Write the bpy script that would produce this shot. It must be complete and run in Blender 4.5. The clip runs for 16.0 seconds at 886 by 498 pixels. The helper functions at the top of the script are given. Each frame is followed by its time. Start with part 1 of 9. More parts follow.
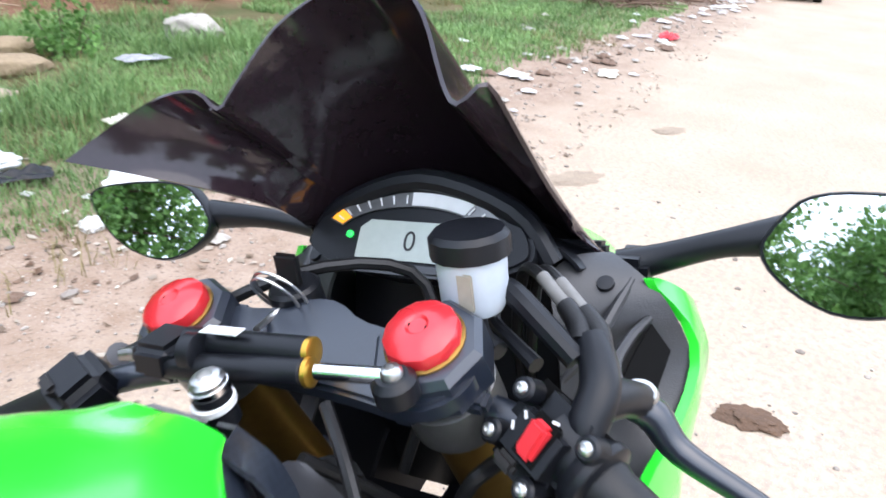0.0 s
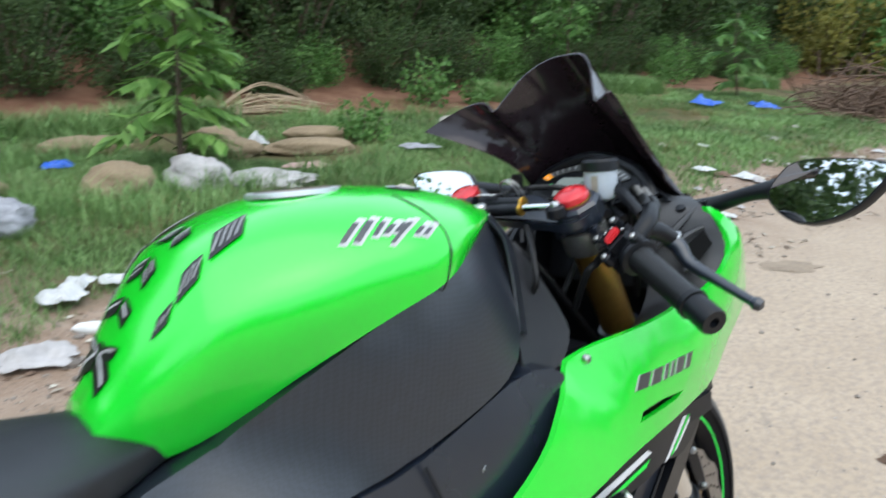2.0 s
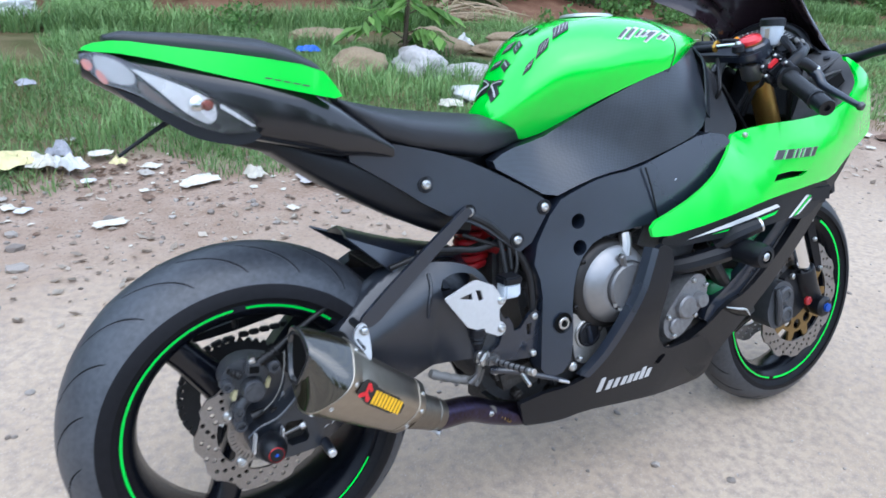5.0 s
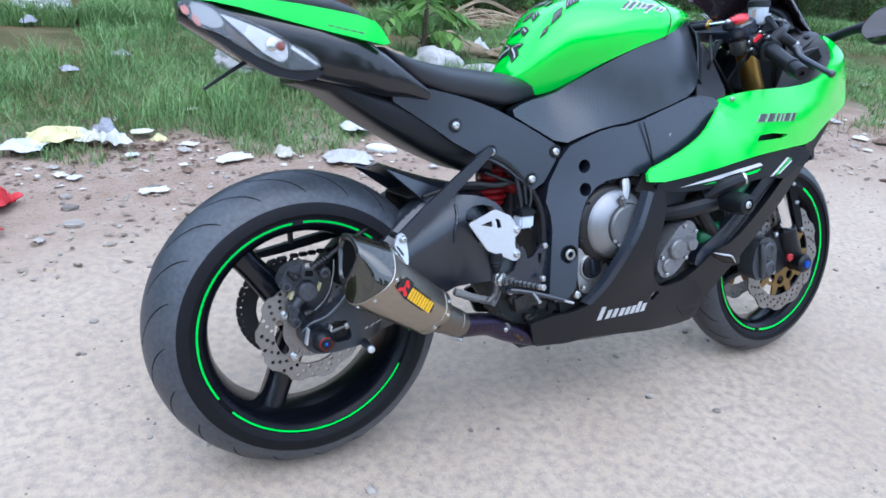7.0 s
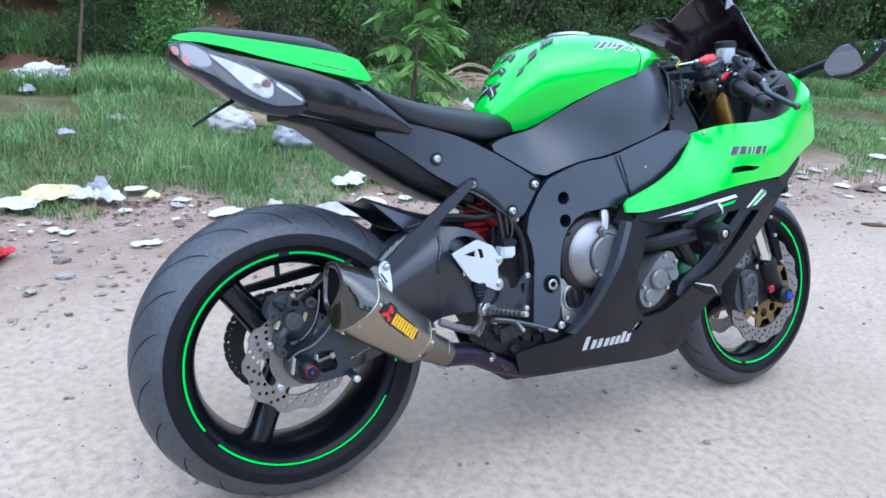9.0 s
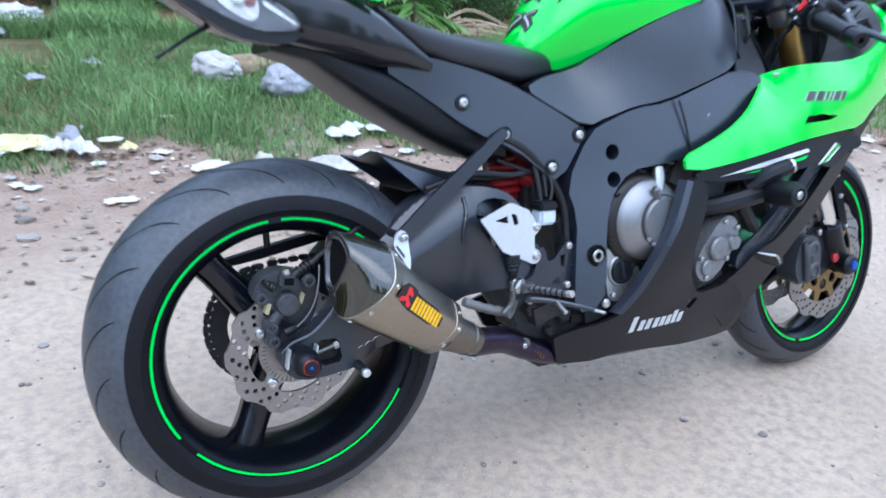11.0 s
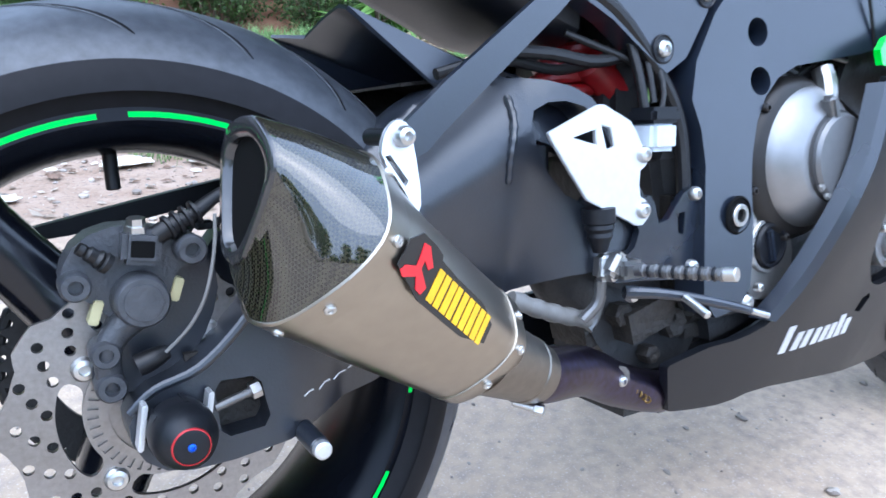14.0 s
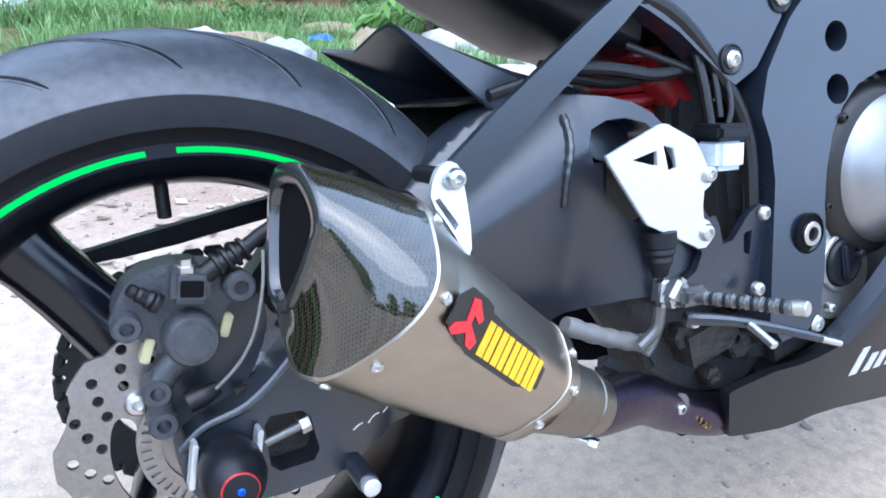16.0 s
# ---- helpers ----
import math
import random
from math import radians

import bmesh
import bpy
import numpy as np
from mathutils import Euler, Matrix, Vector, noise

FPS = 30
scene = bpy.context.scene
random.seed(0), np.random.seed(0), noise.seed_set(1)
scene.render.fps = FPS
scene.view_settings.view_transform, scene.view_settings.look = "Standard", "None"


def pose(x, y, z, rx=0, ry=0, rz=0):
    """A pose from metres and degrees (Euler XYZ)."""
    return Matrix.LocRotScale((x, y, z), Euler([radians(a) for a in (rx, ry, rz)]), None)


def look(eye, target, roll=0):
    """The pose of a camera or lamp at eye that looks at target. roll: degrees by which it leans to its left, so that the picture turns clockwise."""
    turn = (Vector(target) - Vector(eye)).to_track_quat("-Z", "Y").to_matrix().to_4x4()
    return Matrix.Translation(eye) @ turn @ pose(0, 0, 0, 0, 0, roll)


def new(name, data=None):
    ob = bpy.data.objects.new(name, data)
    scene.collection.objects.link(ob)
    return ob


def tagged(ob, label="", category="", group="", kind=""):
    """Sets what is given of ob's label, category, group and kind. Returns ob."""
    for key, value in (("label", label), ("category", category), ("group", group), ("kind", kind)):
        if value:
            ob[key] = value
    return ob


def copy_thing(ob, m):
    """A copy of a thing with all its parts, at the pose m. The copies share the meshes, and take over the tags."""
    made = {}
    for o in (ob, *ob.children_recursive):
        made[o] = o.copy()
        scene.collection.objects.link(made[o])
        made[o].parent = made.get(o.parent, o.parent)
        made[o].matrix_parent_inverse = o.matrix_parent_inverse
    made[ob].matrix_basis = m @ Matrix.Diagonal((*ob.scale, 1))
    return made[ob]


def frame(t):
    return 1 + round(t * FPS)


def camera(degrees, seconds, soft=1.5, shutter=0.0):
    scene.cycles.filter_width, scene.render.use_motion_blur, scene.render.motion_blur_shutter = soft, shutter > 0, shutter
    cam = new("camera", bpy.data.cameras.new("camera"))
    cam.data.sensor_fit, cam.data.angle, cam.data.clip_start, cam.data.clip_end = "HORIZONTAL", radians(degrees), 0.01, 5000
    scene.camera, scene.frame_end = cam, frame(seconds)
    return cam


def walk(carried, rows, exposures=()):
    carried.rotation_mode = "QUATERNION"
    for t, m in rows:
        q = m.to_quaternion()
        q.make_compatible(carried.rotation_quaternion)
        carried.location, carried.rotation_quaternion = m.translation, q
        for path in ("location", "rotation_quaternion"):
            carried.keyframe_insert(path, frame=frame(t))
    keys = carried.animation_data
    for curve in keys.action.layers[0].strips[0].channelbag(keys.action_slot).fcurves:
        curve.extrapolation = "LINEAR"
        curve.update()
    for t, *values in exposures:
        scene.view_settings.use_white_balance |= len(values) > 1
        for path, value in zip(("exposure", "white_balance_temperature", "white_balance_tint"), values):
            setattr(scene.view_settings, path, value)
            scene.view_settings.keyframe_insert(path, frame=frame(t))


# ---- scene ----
cam = camera(63.26, 16.0, soft=1.6, shutter=0.5)
PATH = [
    (0.0, 0.810, -0.076, 1.205, 64.37, -3.91, -61.19),
    (0.5, 0.687, -0.173, 1.232, 67.18, -4.00, -57.32),
    (1.0, 0.504, -0.281, 1.239, 71.27, -3.98, -54.77),
    (1.5, 0.424, -0.389, 1.244, 72.69, -3.12, -50.06),
    (2.0, 0.342, -0.506, 1.205, 71.66, -2.88, -41.66),
    (2.5, 0.260, -0.572, 1.196, 69.85, -2.17, -37.58),
    (3.0, 0.115, -0.617, 1.194, 69.78, -3.18, -39.11),
    (3.5, 0.017, -0.709, 1.194, 69.70, -4.02, -39.59),
    (4.0, -0.029, -0.879, 1.162, 68.39, -3.85, -32.73),
    (4.5, -0.137, -0.968, 1.177, 64.86, -3.58, -28.46),
    (7.0, -0.392, -1.261, 1.108, 65.97, -5.16, -26.46),
    (7.5, -0.393, -1.307, 1.096, 69.45, -4.68, -27.19),
    (8.0, -0.395, -1.332, 1.073, 71.29, -4.37, -27.42),
    (10.5, -0.351, -1.234, 1.036, 69.29, -4.28, -26.88),
    (11.0, -0.317, -1.056, 0.978, 67.49, -4.62, -27.82),
    (11.5, -0.261, -0.840, 0.872, 65.41, -5.40, -30.83),
    (12.0, -0.188, -0.747, 0.824, 66.11, -4.75, -31.85),
    (12.5, -0.182, -0.700, 0.778, 68.00, -4.49, -32.94),
    (13.0, -0.163, -0.653, 0.722, 69.97, -4.67, -33.10),
    (13.5, -0.126, -0.591, 0.676, 71.07, -5.11, -32.85),
    (14.0, -0.088, -0.546, 0.653, 70.69, -4.67, -30.98),
    (14.5, -0.066, -0.520, 0.643, 69.46, -4.24, -29.16),
    (15.0, -0.062, -0.507, 0.645, 68.78, -4.02, -28.07),
    (15.5, -0.065, -0.507, 0.655, 68.81, -3.67, -27.27),
    (16.0, -0.072, -0.516, 0.693, 68.12, -3.41, -26.86),
]
walk(cam, [(t, pose(x, y, z, rx, ry, rz)) for t, x, y, z, rx, ry, rz in PATH],
     exposures=[(0.0, 1.09, 6570, 14), (0.5, 1.09, 6670, 13), (1.0, 0.89, 6820, 9), (1.5, 0.47, 6760, 6), (2.0, 0.33, 6620, 6), (3.2, 0.24, 6270, 6), (4.0, 0.28, 6070, 7), (4.5, 0.51, 5920, 9), (7.0, 0.58, 5540, 11),
                (10.5, 0.64, 5480, 11), (11.5, 0.71, 5500, 11), (12.5, 1.08, 5480, 11), (14.0, 1.22, 5520, 11), (16.0, 1.27, 5480, 11)])

# ---- light: bright overcast sky, soft sun behind thin cloud ----
world = bpy.data.worlds.new("sky")
scene.world = world
world.use_nodes = True
wn = world.node_tree.nodes
sky = wn.new("ShaderNodeTexSky")
sky.sky_type = 'NISHITA'
sky.sun_disc = False
sky.sun_elevation = radians(66)
sky.sun_rotation = radians(200)
sky.dust_density = 4.0
sky.air_density = 1.0
whiten = wn.new("ShaderNodeMixRGB")
whiten.inputs[0].default_value = 0.7
whiten.inputs[2].default_value = (10.2, 12.2, 15.2, 1)
world.node_tree.links.new(sky.outputs[0], whiten.inputs[1])
world.node_tree.links.new(whiten.outputs[0], wn["Background"].inputs[0])
wn["Background"].inputs[1].default_value = 0.13
sun_data = bpy.data.lights.new("sun", 'SUN')
sun_data.energy = 1.0
sun_data.angle = radians(75)
sun_data.color = (1.0, 0.96, 0.9)
sun = new("sun", sun_data)
sun.matrix_world = look((-2.5, -3.0, 9), (0, 0, 0))


# ---- materials ----
BASE_DIM = 0.84  # dims non-metal base colours so sky reflections stand brighter against them


def mat(name, color, rough=0.5, metal=0.0, vary=0.12, scale=30.0, bump=0.0, bscale=200.0, coat=0.0, spec=0.5, alpha=1.0, second=None, mix=0.5):
    """A surface with two scales of variation in colour and roughness."""
    if metal < 0.5:
        color = tuple(c * BASE_DIM for c in color)
        second = second and tuple(c * BASE_DIM for c in second)
    m = bpy.data.materials.new(name)
    m.use_nodes = True
    nt, n = m.node_tree, m.node_tree.nodes
    p = n["Principled BSDF"]
    tc = n.new("ShaderNodeTexCoord")
    big, fine = n.new("ShaderNodeTexNoise"), n.new("ShaderNodeTexNoise")
    big.inputs["Scale"].default_value, fine.inputs["Scale"].default_value = scale * 0.25, scale * 4
    big.inputs["Detail"].default_value = fine.inputs["Detail"].default_value = 5
    for k in (big, fine):
        nt.links.new(tc.outputs["Object"], k.inputs["Vector"])
    add = n.new("ShaderNodeMath")
    add.operation = 'ADD'
    nt.links.new(big.outputs[0], add.inputs[0]), nt.links.new(fine.outputs[0], add.inputs[1])
    ramp = n.new("ShaderNodeMapRange")
    ramp.inputs[1].default_value, ramp.inputs[2].default_value = 0.7, 1.3
    nt.links.new(add.outputs[0], ramp.inputs[0])
    mixer = n.new("ShaderNodeMixRGB")
    dark = tuple(c * (1 - vary) for c in color)
    lite = second or tuple(min(1, c * (1 + vary)) for c in color)
    mixer.inputs[1].default_value, mixer.inputs[2].default_value = (*dark, 1), (*lite, 1)
    nt.links.new(ramp.outputs[0], mixer.inputs[0])
    nt.links.new(mixer.outputs[0], p.inputs["Base Color"])
    rr = n.new("ShaderNodeMapRange")
    rr.inputs[3].default_value, rr.inputs[4].default_value = max(0.02, rough - 0.08), min(1, rough + 0.1)
    nt.links.new(big.outputs[0], rr.inputs[0])
    nt.links.new(rr.outputs[0], p.inputs["Roughness"])
    p.inputs["Metallic"].default_value = metal
    p.inputs["Specular IOR Level"].default_value = spec
    p.inputs["Coat Weight"].default_value = coat
    p.inputs["Coat Roughness"].default_value = 0.06
    if bump:
        b, t = n.new("ShaderNodeBump"), n.new("ShaderNodeTexNoise")
        t.inputs["Scale"].default_value = bscale
        t.inputs["Detail"].default_value = 4
        b.inputs["Strength"].default_value, b.inputs["Distance"].default_value = bump, 0.01
        nt.links.new(tc.outputs["Object"], t.inputs["Vector"])
        nt.links.new(t.outputs[0], b.inputs["Height"])
        nt.links.new(b.outputs[0], p.inputs["Normal"])
    m.diffuse_color = (*color, 1)
    return m


def weave(name, c1, c2, size, rough, coat=1.0):
    """Twill-woven carbon fibre under lacquer."""
    m = bpy.data.materials.new(name)
    m.use_nodes = True
    nt, n = m.node_tree, m.node_tree.nodes
    p = n["Principled BSDF"]
    tc, mp, ch = n.new("ShaderNodeTexCoord"), n.new("ShaderNodeMapping"), n.new("ShaderNodeTexChecker")
    mp.inputs["Rotation"].default_value = (0, radians(38), 0)
    ch.inputs["Scale"].default_value = 1 / size
    ch.inputs["Color1"].default_value, ch.inputs["Color2"].default_value = (*c1, 1), (*c2, 1)
    nt.links.new(tc.outputs["Object"], mp.inputs[0]), nt.links.new(mp.outputs[0], ch.inputs[0])
    no = n.new("ShaderNodeTexNoise")
    no.inputs["Scale"].default_value = 25
    nt.links.new(tc.outputs["Object"], no.inputs["Vector"])
    mx = n.new("ShaderNodeMixRGB")
    mx.blend_type = 'MULTIPLY'
    mx.inputs[0].default_value = 0.5
    nt.links.new(ch.outputs[0], mx.inputs[1]), nt.links.new(no.outputs[0], mx.inputs[2])
    nt.links.new(mx.outputs[0], p.inputs["Base Color"])
    b = n.new("ShaderNodeBump")
    b.inputs["Strength"].default_value = 0.08
    b.inputs["Distance"].default_value = 0.0005
    nt.links.new(ch.outputs[1], b.inputs["Height"]), nt.links.new(b.outputs[0], p.inputs["Normal"])
    p.inputs["Roughness"].default_value = rough
    p.inputs["Specular IOR Level"].default_value = 0.8 if coat < 0.5 else 0.15
    p.inputs["Coat Weight"].default_value = coat
    p.inputs["Coat Roughness"].default_value = 0.02
    p.inputs["Coat IOR"].default_value = 1.5 if coat < 0.5 else 1.8
    return m


def glassy(name, color, rough, ior=1.45, trans=1.0):
    m = mat(name, color, rough, vary=0.02)
    m.node_tree.nodes["Principled BSDF"].inputs["Transmission Weight"].default_value = trans
    m.node_tree.nodes["Principled BSDF"].inputs["IOR"].default_value = ior
    return m


GREEN = mat("lime_green_paint", (0.012, 0.80, 0.032), 0.24, vary=0.03, scale=8, coat=1.0)
BLACK = mat("satin_black_plastic", (0.007, 0.008, 0.011), 0.38, bump=0.05, bscale=900, spec=0.32)
FRAME = mat("black_painted_aluminium", (0.012, 0.017, 0.029), 0.28, bump=0.03, bscale=500, scale=12, spec=0.9)
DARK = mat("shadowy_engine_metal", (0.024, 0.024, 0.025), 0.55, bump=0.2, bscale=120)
GRIME = mat("oily_grey_casting", (0.045, 0.043, 0.042), 0.6, bump=0.3, bscale=160, second=(0.09, 0.08, 0.07))
RUBBER = mat("dusty_tyre_rubber", (0.033, 0.039, 0.050), 0.42, vary=0.25, scale=26, bump=0.03, bscale=500, second=(0.066, 0.074, 0.088), spec=0.6)
RUBBERF = mat("front_dusty_tyre_rubber", (0.028, 0.032, 0.040), 0.42, vary=0.25, scale=26, bump=0.03, bscale=500, second=(0.054, 0.059, 0.069), spec=0.6)
SIDEWALL = mat("black_tyre_sidewall", (0.010, 0.010, 0.012), 0.55, vary=0.2, scale=20, spec=0.14)
RUBBERC = mat("black_rubber", (0.008, 0.008, 0.009), 0.42, bump=0.1, bscale=700, spec=0.4)
GLOSSBK = mat("gloss_black_rim", (0.004, 0.005, 0.008), 0.22, scale=14, spec=0.14)
SPOKEM = mat("gloss_black_spoke", (0.005, 0.006, 0.010), 0.20, scale=14, spec=0.5)
SEATM = mat("charcoal_vinyl", (0.014, 0.016, 0.021), 0.40, bump=0.15, bscale=1200, scale=10, spec=0.6)
TITAN = mat("brushed_titanium", (0.37, 0.33, 0.275), 0.30, metal=1.0, vary=0.06, scale=18, bump=0.03, bscale=1500)
PIPE = mat("heat_browned_steel", (0.070, 0.048, 0.046), 0.30, metal=1.0, vary=0.4, scale=34, second=(0.062, 0.050, 0.105))
STEEL = mat("machined_steel", (0.56, 0.56, 0.55), 0.32, metal=1.0, vary=0.1, scale=60)
DISCM = mat("ground_brake_disc", (0.315, 0.292, 0.275), 0.42, metal=1.0, vary=0.14, scale=60, bump=0.05, bscale=900)
ALU = mat("satin_aluminium", (0.64, 0.65, 0.66), 0.42, metal=0.75, vary=0.05, scale=30)
CASE = mat("bronze_grey_engine_case", (0.33, 0.325, 0.31), 0.27, metal=0.9, vary=0.08, scale=20)
COVERM = mat("satin_silver_cover", (0.26, 0.26, 0.265), 0.36, metal=0.75, vary=0.06, scale=20)
CAPM = mat("satin_grey_cap", (0.15, 0.153, 0.158), 0.34, metal=0.6, vary=0.08, scale=20)
TIMEM = mat("dusty_grey_case", (0.20, 0.20, 0.205), 0.45, metal=0.55, vary=0.2, scale=24, bump=0.15, bscale=90)
CASED = mat("smoky_engine_case", (0.022, 0.020, 0.019), 0.42, metal=0.2, vary=0.15, scale=16, spec=0.35)
# oily grime on castings, also the painted shade in the swingarm opening
GRIME_SHADE = mat("oil_caked_and_shade_dark", (0.013, 0.011, 0.010), 0.65, bump=0.5, bscale=90, second=(0.034, 0.028, 0.022))
LOGOG = mat("dark_grey_vinyl", (0.055, 0.055, 0.06), 0.3, coat=0.4)
CASEL = mat("pale_cast_alloy", (0.42, 0.42, 0.41), 0.34, metal=0.8, vary=0.12, scale=24)
CASED2 = mat("grey_cast_alloy", (0.17, 0.17, 0.17), 0.36, metal=0.75, vary=0.15, scale=24)
CAPLIP = mat("dark_polished_lip", (0.055, 0.055, 0.057), 0.22, metal=0.6, vary=0.05, coat=0.6)
SMOKE = mat("dark_lamp_housing", (0.05, 0.05, 0.055), 0.25, coat=0.5)
GREYLENS = mat("ribbed_grey_reflector", (0.60, 0.60, 0.61), 0.25, metal=0.4)
BULBRED = mat("dull_red_bulb", (0.30, 0.07, 0.05), 0.2, coat=0.6)
TAILBK = mat("gloss_black_plastic", (0.012, 0.012, 0.014), 0.18, coat=0.3)
CLEAR = glassy("clear_lamp_cover", (1.0, 1.0, 1.0), 0.03, trans=1.0)
LITAMBER = mat("lit_amber", (0.9, 0.35, 0.02), 0.4)
LITGREEN = mat("lit_green", (0.02, 0.7, 0.1), 0.4)
PADM = mat("pale_pad_backing", (0.50, 0.46, 0.26), 0.6)
SACKG = mat("yellowed_sight_glass", (0.40, 0.37, 0.30), 0.3)
REDK = mat("dark_red_ring", (0.45, 0.025, 0.03), 0.25, metal=0.3)
SIPE = mat("dark_tread_groove", (0.012, 0.012, 0.014), 0.8, vary=0.3, scale=40, spec=0.1)
DUSTG = mat("dusty_groove_lip", (0.105, 0.113, 0.128), 0.7, vary=0.35, scale=40)
COLLAR = mat("dull_titanium_collar", (0.20, 0.18, 0.155), 0.36, metal=1.0, vary=0.12, scale=30)
GREYW = mat("grey_cable", (0.19, 0.185, 0.175), 0.5)
CAPC = mat("brushed_cap_face", (0.20, 0.17, 0.14), 0.3, metal=0.7, vary=0.25, scale=30)
CHROME = mat("chrome", (0.8, 0.8, 0.8), 0.12, metal=1.0, vary=0.03)
GOLD = mat("gold_anodised", (0.62, 0.36, 0.06), 0.3, metal=0.9, vary=0.08)
CARRG = mat("dull_gold_carrier", (0.24, 0.155, 0.055), 0.34, metal=0.85, vary=0.15)
FORKG = mat("gold_fork_tube", (0.26, 0.145, 0.035), 0.32, metal=0.85, vary=0.12)
RED = mat("red_anodised", (0.80, 0.035, 0.045), 0.28, metal=0.25, vary=0.08, coat=0.4)
REDP = mat("red_plastic", (0.75, 0.03, 0.04), 0.4, vary=0.06)
REDSP = mat("red_spring_paint", (0.38, 0.010, 0.014), 0.35, vary=0.1)
BLUE = mat("blue_anodised", (0.03, 0.12, 0.6), 0.3, metal=0.8)
CALIPER = mat("dusty_grey_caliper", (0.037, 0.041, 0.049), 0.38, bump=0.15, bscale=300, second=(0.063, 0.066, 0.073))
SWING = mat("grey_black_swingarm", (0.014, 0.018, 0.027), 0.29, bump=0.05, bscale=400, scale=10, second=(0.019, 0.023, 0.032), spec=0.8)
SCREEN = mat("dark_smoked_acrylic", (0.026, 0.016, 0.021), 0.10, vary=0.15, bump=0.10, bscale=16, spec=0.55)
LAMPBR = mat("brown_tinted_reflector", (0.16, 0.12, 0.11), 0.3, metal=0.4, coat=0.4)
LENSR = mat("pinkish_red_lens", (0.72, 0.26, 0.20), 0.2, coat=0.5)
REFLECT = mat("silvered_reflector", (0.90, 0.90, 0.92), 0.25, metal=0.3, bump=0.05, bscale=150)
MIRROR = mat("mirror_glass", (0.82, 0.84, 0.85), 0.02, metal=1.0, vary=0.0)
MIRROR.node_tree.nodes["Map Range.001"].inputs[3].default_value = 0.01
MIRROR.node_tree.nodes["Map Range.001"].inputs[4].default_value = 0.02
WHITE = mat("white_vinyl", (0.8, 0.8, 0.8), 0.5, vary=0.04)
SILVERV = mat("silver_decal", (0.62, 0.62, 0.62), 0.4, vary=0.05)
BLACKV = mat("black_decal", (0.012, 0.012, 0.013), 0.35)
YELLOWV = mat("yellow_decal", (0.93, 0.52, 0.01), 0.4)
REDV = mat("red_decal", (0.80, 0.02, 0.03), 0.4)
TANKPLASTIC = mat("milky_reservoir", (0.58, 0.64, 0.70), 0.35, vary=0.05)
LCD = mat("grey_green_display", (0.46, 0.52, 0.47), 0.25, vary=0.05, coat=0.4)
STRIPE = mat("fluorescent_green_tape", (0.01, 0.80, 0.06), 0.4, vary=0.05)
COOLANT = glassy("green_coolant_bottle", (0.012, 0.17, 0.055), 0.4, trans=0.2)
GREEN.node_tree.nodes["Principled BSDF"].inputs["Coat Roughness"].default_value = 0.16
for m_, c_ in ((LITAMBER, (1.0, 0.35, 0.02, 1)), (LITGREEN, (0.02, 0.9, 0.15, 1))):
    m_.node_tree.nodes["Principled BSDF"].inputs["Emission Color"].default_value = c_
    m_.node_tree.nodes["Principled BSDF"].inputs["Emission Strength"].default_value = 0.5
CARBON = weave("carbon_fibre", (0.009, 0.013, 0.021), (0.020, 0.027, 0.040), 0.0042, 0.36, 0.12)
CARBONX = weave("lacquered_carbon", (0.006, 0.005, 0.003), (0.034, 0.030, 0.015), 0.0021, 0.45, 1.0)


# ---- mesh helpers ----
def part(name, bm, material, parent=None, label="", smooth=32):
    """Links a bmesh as one mesh object under a thing or a part."""
    bmesh.ops.recalc_face_normals(bm, faces=bm.faces)
    me = bpy.data.meshes.new(name)
    bm.to_mesh(me)
    bm.free()
    for p in me.polygons:
        p.use_smooth = True
    me.set_sharp_from_angle(angle=radians(smooth))
    me.materials.append(material)
    ob = new(name, me)
    ob.parent = parent
    if label:
        tagged(ob, label)
    return ob


def tps(points):
    """A smooth y over (x, z) through a few (x, z, y)."""
    p = np.array(points, float)
    xy, v = p[:, :2], p[:, 2]
    d = np.linalg.norm(xy[:, None] - xy[None], axis=-1)
    n = len(p)
    k = np.where(d > 0, d ** 2 * np.log(np.maximum(d, 1e-9)), 0) + 1e-4 * np.eye(n)
    a = np.zeros((n + 3, n + 3))
    a[:n, :n], a[:n, n], a[:n, n + 1:], a[n, :n], a[n + 1:, :n] = k, 1, xy, 1, xy.T
    w = np.linalg.solve(a, np.r_[v, 0, 0, 0])

    def f(x, z):
        r = np.maximum(np.hypot(xy[:, 0] - x, xy[:, 1] - z), 1e-9)
        return float((w[:n] * r * r * np.log(r)).sum() + w[n] + w[n + 1] * x + w[n + 2] * z)
    return f


def smooth_loop(pts, rounds=2, closed=True):
    """Rounds the corners of a loop of points by cutting them."""
    p = [Vector(q) for q in pts]
    for _ in range(rounds):
        q = []
        m = len(p)
        for i in range(m if closed else m - 1):
            a, b = p[i], p[(i + 1) % m]
            q += [a.lerp(b, 0.25), a.lerp(b, 0.75)]
        if not closed:
            q = [p[0]] + q[1:-1] + [p[-1]]
        p = q
    return p


